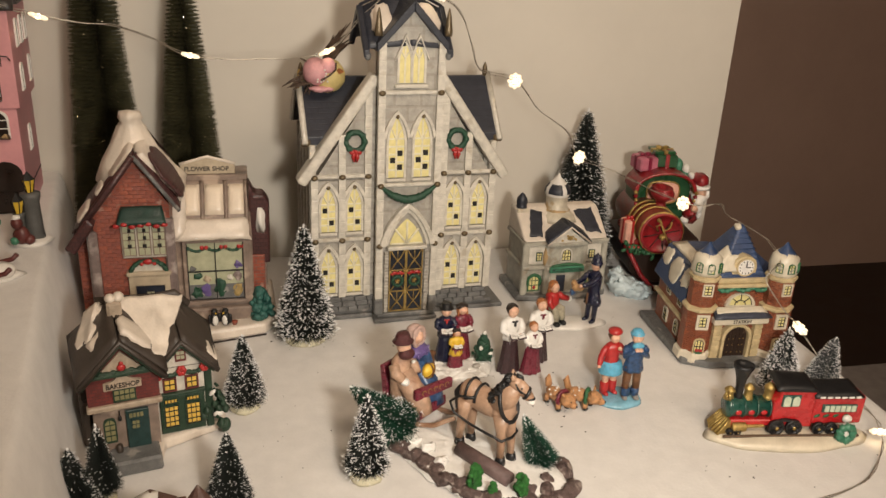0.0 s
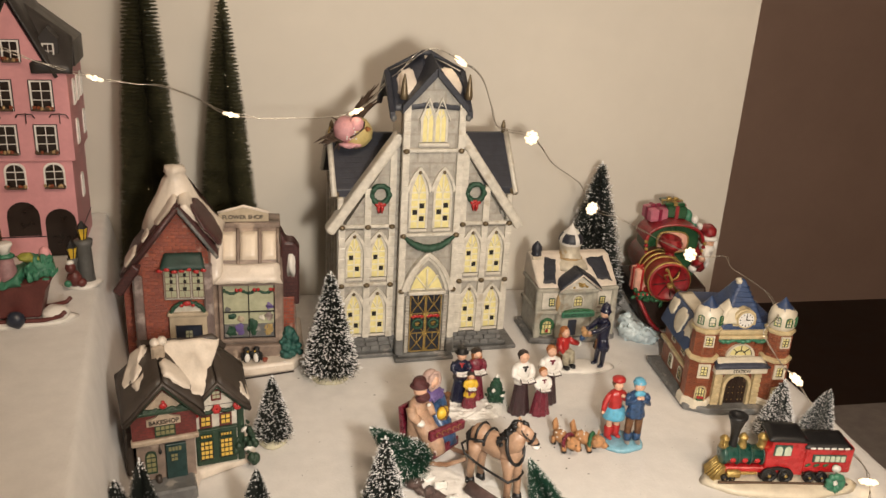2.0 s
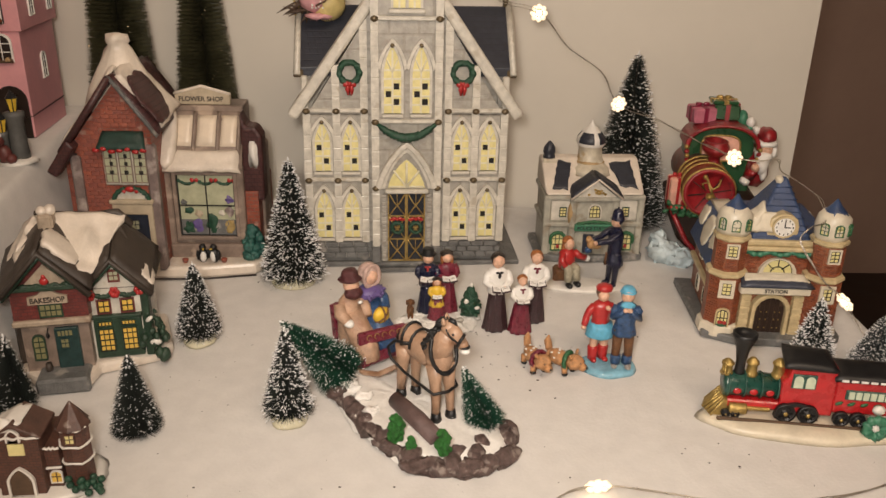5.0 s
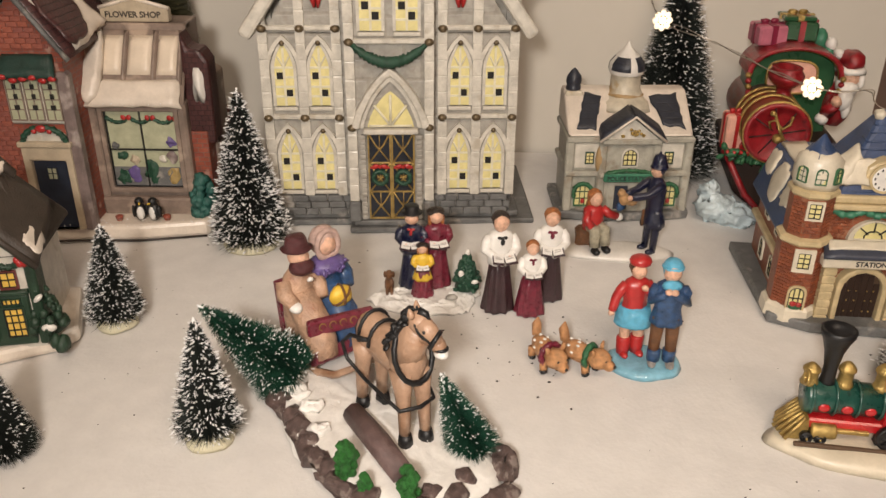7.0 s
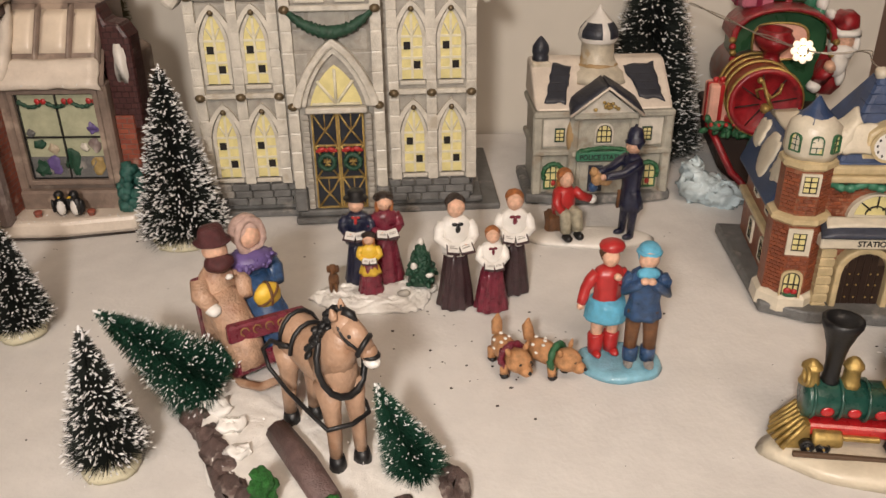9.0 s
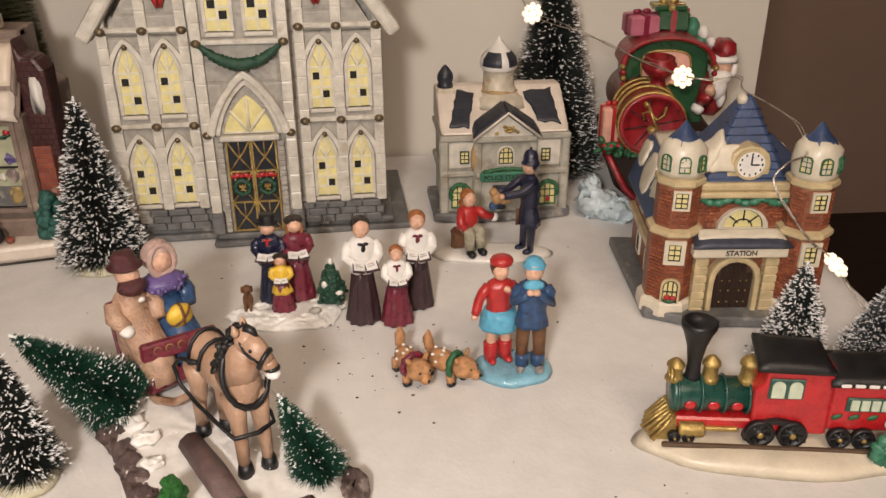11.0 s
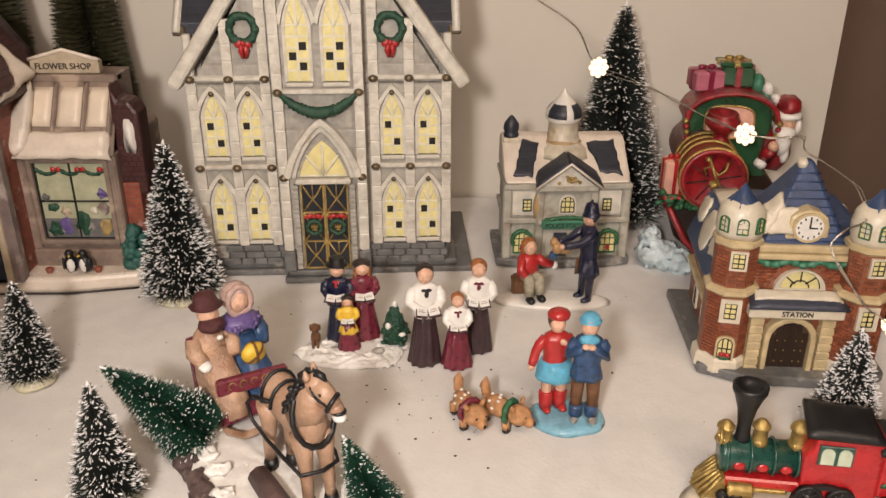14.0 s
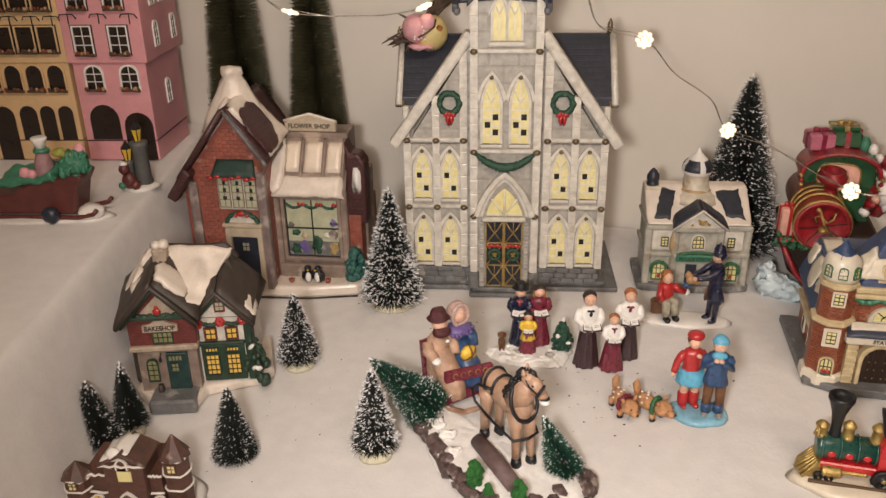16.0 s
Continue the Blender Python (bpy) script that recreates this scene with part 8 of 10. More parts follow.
# ---- figurines ----
NAVY = mat("navy_paint", (0.007, 0.010, 0.036), 0.20, 0.39, 280, 0.45, coat=0.5)
BLUE = mat("blue_paint", (0.026, 0.080, 0.200), 0.32, 0.44, 324, 0.75, coat=0.35)
SKY = mat("sky_blue_paint", (0.12, 0.45, 0.66), 0.34, 0.22, 280, 0.75, coat=0.2)
ICE_BLUE = mat("pale_ice_glaze", (0.22, 0.47, 0.60), 0.18, 0.25, 160, 0.5, coat=0.6)
WINE = mat("wine_red_paint", (0.190, 0.014, 0.036), 0.30, 0.42, 280, 0.75, coat=0.4)
COAT_BROWN = mat("tan_coat", (0.48, 0.305, 0.205), 0.45, 0.35, 120, 0.7, coat=0.1, dirt=(0.33, 0.18, 0.115), dirt_amount=0.25)
HAIR_BROWN = mat("brown_hair", (0.115, 0.050, 0.022), 0.45, 0.44, 450, 0.75)
GINGER = mat("ginger_hair", (0.42, 0.150, 0.045), 0.45, 0.44, 450, 0.75)
GREY_HAIR = mat("silver_paint", (0.45, 0.42, 0.39), 0.35, 0.39, 450, 0.75, metal=0.3)
DARK_SKIRT = mat("dark_plum_skirt", (0.045, 0.018, 0.022), 0.32, 0.44, 280, 0.75, coat=0.3)
BLACK_HAIR = mat("black_brown_hair", (0.028, 0.017, 0.012), 0.4, 0.4, 450, 0.75, coat=0.2)
BLUSH = mat("blush_hood_paint", (0.52, 0.36, 0.31), 0.42, 0.3, 350, 0.6, coat=0.1)
BEAR_TAN = mat("golden_tan_paint", (0.50, 0.29, 0.13), 0.45, 0.4, 350, 0.6)
KHAKI = mat("khaki_paint", (0.46, 0.42, 0.31), 0.45, 0.39, 280, 0.75)
BROWN = mat("brown_paint", (0.17, 0.075, 0.030), 0.42, 0.44, 280, 0.75)
HORSE_TAN = mat("tan_horse", (0.44, 0.278, 0.185), 0.42, 0.30, 70, 0.40, coat=0.15, dirt=(0.30, 0.165, 0.095), dirt_amount=0.16)
DEER_TAN = mat("fawn_paint", (0.55, 0.28, 0.125), 0.42, 0.38, 280, 0.75)
HAT_MAROON = mat("maroon_hat_paint", (0.085, 0.022, 0.024), 0.42, 0.4, 350, 0.6)
ROCK = mat("brown_rock", (0.150, 0.100, 0.090), 0.5, 0.49, 280, 1.00, dirt=(0.34, 0.28, 0.25), dirt_amount=0.22)
LOG = mat("purple_brown_log", (0.150, 0.098, 0.092), 0.5, 0.35, 160, 0.6)
SPARKLE_SNOW = mat("sparkling_snow", (0.84, 0.82, 0.78), 0.4, 0.08, 280, 0.4, coat=0.4)
LEAF_GREEN = mat("bright_green_foam", (0.045, 0.24, 0.045), 0.6, 0.44, 450, 1.25)
PAINTS = [SKIN, WHITE, BLACK, RED, NAVY, BLUE, SKY, WINE, COAT_BROWN, HAIR_BROWN, GINGER, GREY_HAIR, DARK_SKIRT, KHAKI, BROWN, YELLOW, PURPLE, BLACK_HAIR, BLUSH, HAT_MAROON]
(P_SKIN, P_WHITE, P_BLACK, P_RED, P_NAVY, P_BLUE, P_SKY, P_WINE, P_COAT, P_HAIR, P_GINGER, P_GREY, P_DARK, P_KHAKI, P_BROWN, P_YELLOW, P_PURPLE, P_DARKHAIR, P_BLUSH, P_HAT) = range(20)


def person(h, top, low, hair, skirt=True, arms="book", boots=P_BLACK, collar=None, hat=None, hat_paint=P_BLACK, flare=1.0, sleeve=None, long_hair=False, coat=0.0, stance=0.05):
    """A small painted figure of height h, facing -y: one plain shape."""
    s = Shape()
    sleeve = top if sleeve is None else sleeve
    if skirt:
        n, prof = 40, [(0.150, 0), (0.152, 0.02), (0.136, 0.16), (0.112, 0.36), (0.092, 0.54)]
        v, f = [], []
        for r, z in prof:
            for i in range(n):
                a = 2 * math.pi * i / n
                k = 1 + (0.115 * math.sin(i * 2 * math.pi * 9 / n + 0.6 * math.sin(i)) * (1 - z / 0.6))
                v.append((r * flare * k * h * math.cos(a), r * flare * k * h * math.sin(a) * 0.82, z * h))
        for q in range(len(prof) - 1):
            f += [(q * n + i, q * n + (i + 1) % n, (q + 1) * n + (i + 1) % n, (q + 1) * n + i) for i in range(n)]
        f += [tuple(range(n - 1, -1, -1)), tuple(range((len(prof) - 1) * n, len(prof) * n))]
        s.add(v, f, low, True)
    else:
        for q in (-1, 1):
            s.tube([(q * (stance + 0.015) * h, -0.01 * h, 0.04 * h), (q * (stance + 0.01) * h, 0, 0.25 * h), (q * stance * h, 0, 0.48 * h)], [0.036 * h, 0.045 * h, 0.058 * h], 9, low)
            s.ball((q * (stance + 0.017) * h, -0.035 * h, 0.030 * h), (0.036 * h, 0.070 * h, 0.030 * h), boots, n=8)
    c0 = (0.44 - coat) * h
    n, rows = 30, [(0.104 + coat * 0.28, 0), (0.106 + coat * 0.2, 0.10), (0.094, 0.36), (0.106, 0.62), (0.112, 0.78), (0.096, 0.90), (0.046, 1.0)]
    v, f = [], []
    for r, t in rows:
        for i in range(n):
            a = 2 * math.pi * i / n
            k = 1 + 0.085 * math.sin(i * 6 * 2 * math.pi / n + 2.1 + 3 * t) * (1 - t * 0.8)
            v.append((r * k * h * math.cos(a), r * k * h * math.sin(a) * 0.74, c0 + (0.822 * h - c0) * t))
    for q in range(len(rows) - 1):
        f += [(q * n + i, q * n + (i + 1) % n, (q + 1) * n + (i + 1) % n, (q + 1) * n + i) for i in range(n)]
    f += [tuple(range(n - 1, -1, -1)), tuple(range((len(rows) - 1) * n, len(rows) * n))]
    s.add(v, f, top, True)
    s.tube([(0, 0, 0.80 * h), (0, -0.004 * h, 0.86 * h)], 0.034 * h, 8, P_SKIN)
    s.ball((0, -0.010 * h, 0.896 * h), (0.066 * h, 0.070 * h, 0.084 * h), P_SKIN, n=14)
    s.ball((0, -0.077 * h, 0.888 * h), (0.011 * h, 0.014 * h, 0.016 * h), P_SKIN, n=6)
    s.ball((0, 0.018 * h, 0.928 * h), (0.074 * h, 0.070 * h, 0.072 * h), hair, n=14)
    for q in (-1, 1):
        s.ball((q * 0.052 * h, 0.004 * h, 0.900 * h), (0.018 * h, 0.034 * h, 0.040 * h), hair, n=8)
    if long_hair:
        s.ball((0, 0.036 * h, 0.850 * h), (0.074 * h, 0.050 * h, 0.110 * h), hair, n=10)
        for q in (-1, 1):
            s.ball((q * 0.060 * h, -0.006 * h, 0.850 * h), (0.022 * h, 0.036 * h, 0.080 * h), hair, n=8)
    for q in (-1, 1):
        sh, el = Vector((q * 0.088 * h, 0.004 * h, 0.762 * h)), Vector((q * 0.128 * h, -0.03 * h, 0.640 * h))
        hd = Vector((q * 0.052 * h, -0.135 * h, 0.605 * h))
        if arms == "down" or (arms == "out" and q < 0):
            el, hd = Vector((q * 0.165 * h, 0.0, 0.63 * h)), Vector((q * 0.215 * h, -0.04 * h, 0.50 * h))
        if arms == "chin" or (arms == "out" and q > 0):
            hd = Vector((q * 0.02 * h, -0.110 * h, 0.770 * h))
        if arms == "reach":
            el, hd = Vector((-0.01 * h + q * 0.09 * h, -0.16 * h, 0.675 * h)), Vector((-0.01 * h + q * 0.05 * h, -0.34 * h, 0.665 * h))
        s.tube([sh, (sh + el) / 2 + Vector((q * 0.006 * h, 0, 0.006 * h)), el, el + (hd - el) * 0.55, el + (hd - el) * 0.88], [0.042 * h, 0.045 * h, 0.040 * h, 0.038 * h, 0.034 * h], 10, sleeve)
        s.ball(hd, 0.029 * h, P_SKIN, n=8)
    if arms == "book":
        for q in (-1, 1):
            s.box(q * 0.002 * h, q * 0.085 * h, -0.200 * h, -0.110 * h, 0.612 * h, 0.626 * h, P_WHITE, b=0.004 * h, turn=Euler((0.5, -q * 0.25, 0)).to_matrix())
            s.box(q * 0.000 * h, q * 0.097 * h, -0.213 * h, -0.098 * h, 0.602 * h, 0.611 * h, P_DARK, b=0.003 * h, turn=Euler((0.5, -q * 0.25, 0)).to_matrix())
            for row in (-0.178, -0.152, -0.128):
                s.box(q * 0.016 * h, q * 0.072 * h, (row - 0.0035) * h, (row + 0.0035) * h, 0.6245 * h, 0.629 * h, P_GREY, turn=Euler((0.5, -q * 0.25, 0)).to_matrix())
    if collar is not None:
        for q in (-1, 1):
            s.ball((q * 0.020 * h, -0.078 * h, 0.778 * h), (0.024 * h, 0.014 * h, 0.017 * h), collar, n=7)
        s.ball((0, -0.084 * h, 0.738 * h), (0.018 * h, 0.012 * h, 0.036 * h), collar, n=7)
    if hat == "top":
        s.lathe([(0.106 * h, 0.955 * h), (0.104 * h, 0.966 * h), (0.066 * h, 0.970 * h), (0.072 * h, 1.040 * h), (0.04 * h, 1.046 * h)], (0, 0.008 * h, 0), 14, hat_paint)
    if hat == "beret":
        s.ball((0.015 * h, 0.015 * h, 0.978 * h), (0.092 * h, 0.090 * h, 0.056 * h), hat_paint, n=14)
        s.ball((0.01 * h, 0.01 * h, 1.018 * h), 0.016 * h, hat_paint, n=6)
    if hat == "cap":
        s.ball((0, 0.014 * h, 0.952 * h), (0.072 * h, 0.072 * h, 0.060 * h), hat_paint, n=14)
        s.tube([(0.070 * h * math.cos(i * math.pi / 6), 0.010 * h + 0.070 * h * math.sin(i * math.pi / 6), 0.940 * h) for i in range(12)], 0.014 * h, 6, hat_paint, shut=True)
    if hat == "bonnet":
        s.ball((0, 0.020 * h, 0.945 * h), (0.090 * h, 0.076 * h, 0.058 * h), hat_paint, n=12)
    if hat == "helmet":
        s.lathe([(0.090 * h, 0.925 * h), (0.088 * h, 0.938 * h), (0.074 * h, 0.944 * h), (0.072 * h, 1.000 * h), (0.052 * h, 1.046 * h), (0.014 * h, 1.066 * h), (0.010 * h, 1.086 * h)], (0, 0.0, 0), 14, hat_paint)
    return s.rough(0.0060 * h, 1.0 / (0.07 * h), h * 100).rough(0.0035 * h, 1.0 / (0.022 * h), h * 70)


# carol-singing family
fam = thing("family_figurine", "family singing carols on a sparkling snow base with a dog", "figurine", pose(0.189, 0.676, 0, 0, 0, 4))
part("snowy_base", mound(0.0365, 0.0215, 0.005, n=110, rings=26, uneven=0.25, seed=6.0, at=(-0.003, -0.0085, 0)).rough(0.0014, 170).rough(0.0012, 420).rough(0.0006, 900), SPARKLE_SNOW, fam, "sparkling white snow base")
part("figure", person(0.0565, P_NAVY, P_NAVY, P_HAIR, hat="top", collar=P_RED, flare=0.85), PAINTS, fam, "man in a navy coat and black top hat", where=pose(-0.0135, 0.003, 0.0045, 0, 0, -6) @ Matrix.Diagonal((1.22, 1.15, 1, 1)))
part("figure", person(0.0565, P_WINE, P_WINE, P_GINGER, long_hair=True, flare=0.95, hat="bonnet", hat_paint=P_DARKHAIR), PAINTS, fam, "ginger-haired woman in a wine red dress", where=pose(0.0025, 0.004, 0.0045, 0, 0, 8) @ Matrix.Diagonal((1.22, 1.15, 1, 1)))
part("figure", person(0.0385, P_YELLOW, P_WINE, P_GINGER, hat="bonnet", hat_paint=P_DARKHAIR, coat=0.12, long_hair=True), PAINTS, fam, "child in a yellow coat", where=pose(-0.0070, -0.0110, 0.0045) @ Matrix.Diagonal((1.22, 1.15, 1, 1)))
d = Shape().ball((0, 0, 0.0060), (0.0034, 0.0038, 0.0062), 0, n=9).ball((0, -0.002, 0.0145), (0.0030, 0.0034, 0.0030), 0, n=9).ball((0, -0.0052, 0.0138), (0.0015, 0.0020, 0.0014), 0, n=7)
d.ball((-0.0028, -0.001, 0.0140), (0.001, 0.0016, 0.0026), 0, n=6).ball((0.0028, -0.001, 0.0140), (0.001, 0.0016, 0.0026), 0, n=6).ball((-0.0015, -0.004, 0.003), (0.0012, 0.0014, 0.0036), 0, n=6).ball((0.0015, -0.004, 0.003), (0.0012, 0.0014, 0.0036), 0, n=6)
part("dog", d, BROWN, fam, "small sitting brown dog", where=pose(-0.0290, -0.006, 0.0045))
t = Shape()
lumps = random.Random(23)
t.lathe([(0.0075, 0.002), (0.0055, 0.012), (0.0012, 0.0235)], n=12, m=0)
for i in range(120):
    k = lumps.random()
    a = lumps.random() * 6.283
    r = 0.0088 * (1 - k) ** 0.8 * (0.88 + 0.16 * math.cos(k * 19)) + 0.0004
    t.ball((r * math.cos(a), r * math.sin(a), 0.0030 + 0.0205 * k), (0.0016, 0.0016, 0.0012), 0, turn=Euler((0.5 * math.sin(a), 0.5 * math.cos(a), a)).to_matrix(), n=6)
t.ball((0, 0, 0.0245), (0.0020, 0.0020, 0.0022), 1, n=8).ball((-0.004, -0.0050, 0.013), (0.0020, 0.0010, 0.0022), 1, n=7).ball((0.004, -0.0075, 0.009), (0.0024, 0.0010, 0.0014), 1, n=7)
part("fir", t.rough(0.0006, 500), [DARK_GREEN, SNOW], fam, "small moulded fir with snow", where=pose(0.0230, -0.004, 0.0040) @ Matrix.Diagonal((1.12, 1.12, 1.15, 1)))
part("stone", Shape().ball((0.012, -0.0180, 0.0060), (0.0040, 0.0025, 0.0022), n=8).rough(0.001, 300), GREY_STONE, fam)

# three choristers
ch3 = thing("choir_figurine", "three choristers in white surplices holding hymn books", "figurine", pose(0.251, 0.658, 0, 0, 0, 4))
part("figure", person(0.0695, P_WHITE, P_DARK, P_DARKHAIR, collar=P_BLACK, flare=0.85, coat=-0.04), PAINTS, ch3, "dark-haired chorister in a dark skirted robe", where=pose(-0.0185, 0.0, 0, 0, 0, 6) @ Matrix.Diagonal((1.14, 1.12, 1, 1)))
part("figure", person(0.0520, P_WHITE, P_WINE, P_GINGER, collar=P_WINE, flare=1.05, coat=-0.04), PAINTS, ch3, "small chorister in a wine red robe", where=pose(0.0015, -0.006, 0) @ Matrix.Diagonal((1.14, 1.12, 1, 1)))
part("figure", person(0.0655, P_WHITE, P_DARK, P_GINGER, collar=P_WINE, flare=0.85, coat=-0.04), PAINTS, ch3, "fair-haired chorister in a dark robe", where=pose(0.0165, 0.0130, 0, 0, 0, -4) @ Matrix.Diagonal((1.14, 1.12, 1, 1)))

# constable and child
cop = thing("constable_figurine", "navy constable handing a toy to a seated child", "figurine", pose(0.325, 0.741, 0, 0, 0, -3))
part("snowy_base", mound(0.044, 0.0165, 0.0045, uneven=0.12, seed=11.0), SNOW, cop, "white base")
k = person(0.0715, P_NAVY, P_NAVY, P_NAVY, skirt=False, arms="reach", hat="helmet", hat_paint=P_NAVY, boots=P_NAVY, coat=0.14)
part("figure", k, PAINTS, cop, "navy constable with a tall helmet", where=pose(0.0225, -0.004, 0.0040, 0, 0, -62))
part("truncheon", Shape().tube([(0.0145, -0.0085, 0.0390), (0.0140, -0.0090, 0.0270)], 0.0011, 6), BROWN, cop, "brown truncheon")
c = Shape()
c.lathe([(0.0078, 0.016), (0.0084, 0.022), (0.0076, 0.031), (0.0045, 0.0345)], (0, 0.003, 0), 14, P_RED, squash=(1, 0.8))
for q in (-1, 1):
    c.tube([(q * 0.0035, 0.001, 0.0185), (q * 0.0040, -0.0070, 0.0180), (q * 0.0045, -0.0085, 0.0060)], [0.0042, 0.0042, 0.0036], 9, P_KHAKI)
    c.ball((q * 0.0045, -0.0105, 0.0030), (0.0030, 0.0050, 0.0028), P_BLACK, n=8)
c.tube([(0.0062, 0.001, 0.0315), (0.0105, -0.002, 0.0270), (0.0165, -0.004, 0.0250)], [0.0032, 0.0032, 0.0028], 8, P_RED)
c.ball((0.0175, -0.0042, 0.0245), 0.0032, P_WHITE, n=8)
c.tube([(-0.0062, 0.001, 0.0315), (-0.0085, -0.002, 0.0250), (-0.0060, -0.006, 0.0205)], [0.0032, 0.0032, 0.0028], 8, P_RED)
c.ball((0, 0.001, 0.0395), (0.0048, 0.0050, 0.0058), P_SKIN, n=12)
c.ball((0, 0.0035, 0.0415), (0.0056, 0.0050, 0.0056), P_GINGER, n=12).ball((0, 0.0055, 0.0340), (0.0052, 0.0036, 0.0075), P_GINGER, n=10)
part("figure", c.rough(0.0004, 250), PAINTS, cop, "seated child in a red jacket", where=pose(-0.0185, -0.002, 0.0035, 0, 0, 28))
part("seat", Shape().box(-0.0310, -0.0120, 0.000, 0.012, 0.003, 0.0175, b=0.003).rough(0.0012, 160), BROWN, cop, "brown log seat")
bear = Shape().ball((-0.0005, -0.0115, 0.0480), (0.0042, 0.0036, 0.0048), 0, n=9).ball((-0.0030, -0.0120, 0.0530), 0.0030, 0, n=8).ball((0.0045, -0.0110, 0.0455), (0.0045, 0.0026, 0.0024), 0, n=8).ball((-0.0030, -0.0110, 0.0420), (0.0034, 0.003, 0.0034), 1, n=8)
part("toy", bear.rough(0.0006, 250), [BEAR_TAN, BLUE], cop, "tan and blue toy")

# skating couple
sk = thing("skater_figurine", "skating couple in red and blue on a pale blue ice base", "figurine", pose(0.3155, 0.594, 0, 0, 0, -2))
part("ice_base", mound(0.0225, 0.0185, 0.0042, uneven=0.14, seed=14.0, flat=0.3), ICE_BLUE, sk, "pale blue ice base")
part("figure", person(0.0640, P_RED, P_SKIN, P_HAIR, skirt=False, arms="out", boots=P_RED, hat="beret", hat_paint=P_RED, coat=0.0), PAINTS, sk, "woman in a red jacket and beret", where=pose(-0.0080, 0.004, 0.0045, 0, 0, 14) @ Matrix.Diagonal((1.10, 1.10, 0.98, 1)))
part("skirt", Shape().lathe([(0.0112, 0.0262), (0.0112, 0.0276), (0.0100, 0.0335), (0.0086, 0.0375)], (-0.0078, 0.004, 0), 16, squash=(1, 0.85)).rough(0.0009, 200), SKY, sk, "bright blue skirt")
part("figure", person(0.0690, P_BLUE, P_BROWN, P_SKY, skirt=False, arms="chin", boots=P_GREY, hat="cap", hat_paint=P_SKY, coat=0.03), PAINTS, sk, "man in a blue coat and light blue cap", where=pose(0.0085, -0.0060, 0.0045, 0, 0, -6) @ Matrix.Diagonal((1.10, 1.10, 0.98, 1)))
for x in (0.0040, 0.0127):
    part("sock", Shape().lathe([(0.0038, 0.008), (0.0040, 0.012), (0.0040, 0.0150)], (x, -0.0065, 0), 10), BLUE, sk, "navy blue stocking")
for x, y in ((-0.0123, 0.0028), (-0.0042, 0.0050)):
    part("boot", Shape().lathe([(0.0036, 0.006), (0.0040, 0.0100), (0.0042, 0.0165), (0.0036, 0.0172)], (x, y, 0), 12).rough(0.0004, 400), RED, sk, "tall red boot")
part("scarf", Shape().ball((0.0080, -0.0110, 0.0590), (0.0058, 0.0030, 0.0034), n=10), SKY, sk, "light blue scarf")


def fawn(where, label, head_turn, collar_mat, sleeping):
    f = Shape()
    f.ball((0, 0.004, 0.0105), (0.0062, 0.0120, 0.0062), 0, n=12)
    f.tube([(0, 0.014, 0.0130), (0.001, 0.0170, 0.0190), (0.001, 0.0160, 0.0240)], [0.0030, 0.0030, 0.0008], 7, 0)
    for x in (-0.0042, 0.0042):
        for y in (-0.005, 0.011):
            f.tube([(x, y, 0.008), (x * 1.1, y - 0.001, 0.0025)], [0.0026, 0.0022], 7, 0)
            f.ball((x * 1.1, y - 0.0012, 0.0018), (0.0024, 0.0027, 0.0018), 1, n=7)
    h = Matrix.Rotation(radians(head_turn), 3, "Z")
    c = Vector((0, -0.006, 0.0120)) + h @ Vector((0, -0.0050, 0))
    f.ball(c, (0.0068, 0.0070, 0.0062), 0, turn=h, n=12)
    f.ball(c + h @ Vector((0, -0.0060, -0.0022)), (0.0036, 0.0042, 0.0032), 0, turn=h, n=9)
    f.ball(c + h @ Vector((0, -0.0098, -0.0018)), 0.0011, 1, n=6)
    for q in (-1, 1):
        f.ball(c + h @ Vector((q * 0.0052, 0.0015, 0.0056)), (0.0018, 0.0012, 0.0034), 0, turn=h @ Euler((0, q * 0.5, 0)).to_matrix(), n=7)
        f.ball(c + h @ Vector((q * 0.0030, -0.0058, 0.0016)), (0.0009, 0.0005, 0.0004 if sleeping else 0.0008), 1, turn=h, n=6)
    for x, y, z in ((0.003, 0.006, 0.0160), (-0.003, 0.002, 0.0160), (0.0005, 0.010, 0.0160), (-0.0045, 0.008, 0.0145), (0.0048, 0.001, 0.0145), (0.0, 0.0035, 0.0168), (0.0055, 0.008, 0.0120), (-0.0058, 0.004, 0.0120)):
        f.ball((x, y, z), (0.0011, 0.0012, 0.0007), 2, n=6)
    th = thing("fawn_figurine", label, "figurine", where, "spotted fawns")
    part("body", f.rough(0.0003, 300), [DEER_TAN, BLACK, WHITE], th)
    base = Vector((0, -0.0045, 0.0115))
    g = leafy([base + h @ Vector((0.0066 * math.cos(2 * math.pi * i / 12), 0.0, 0.0066 * math.sin(2 * math.pi * i / 12))) for i in range(12)], 0.0018, 0.25, 7, True)
    part("collar", g, collar_mat, th, "wreath collar")
    return th


fawn(pose(0.2580, 0.590, 0, 0, 0, 20), "spotted fawn with a red collar lying on the snow", 10, WINE, False)
fawn(pose(0.2790, 0.588, 0, 0, 0, 42), "spotted sleeping fawn with a green wreath collar", 12, GREEN, True)


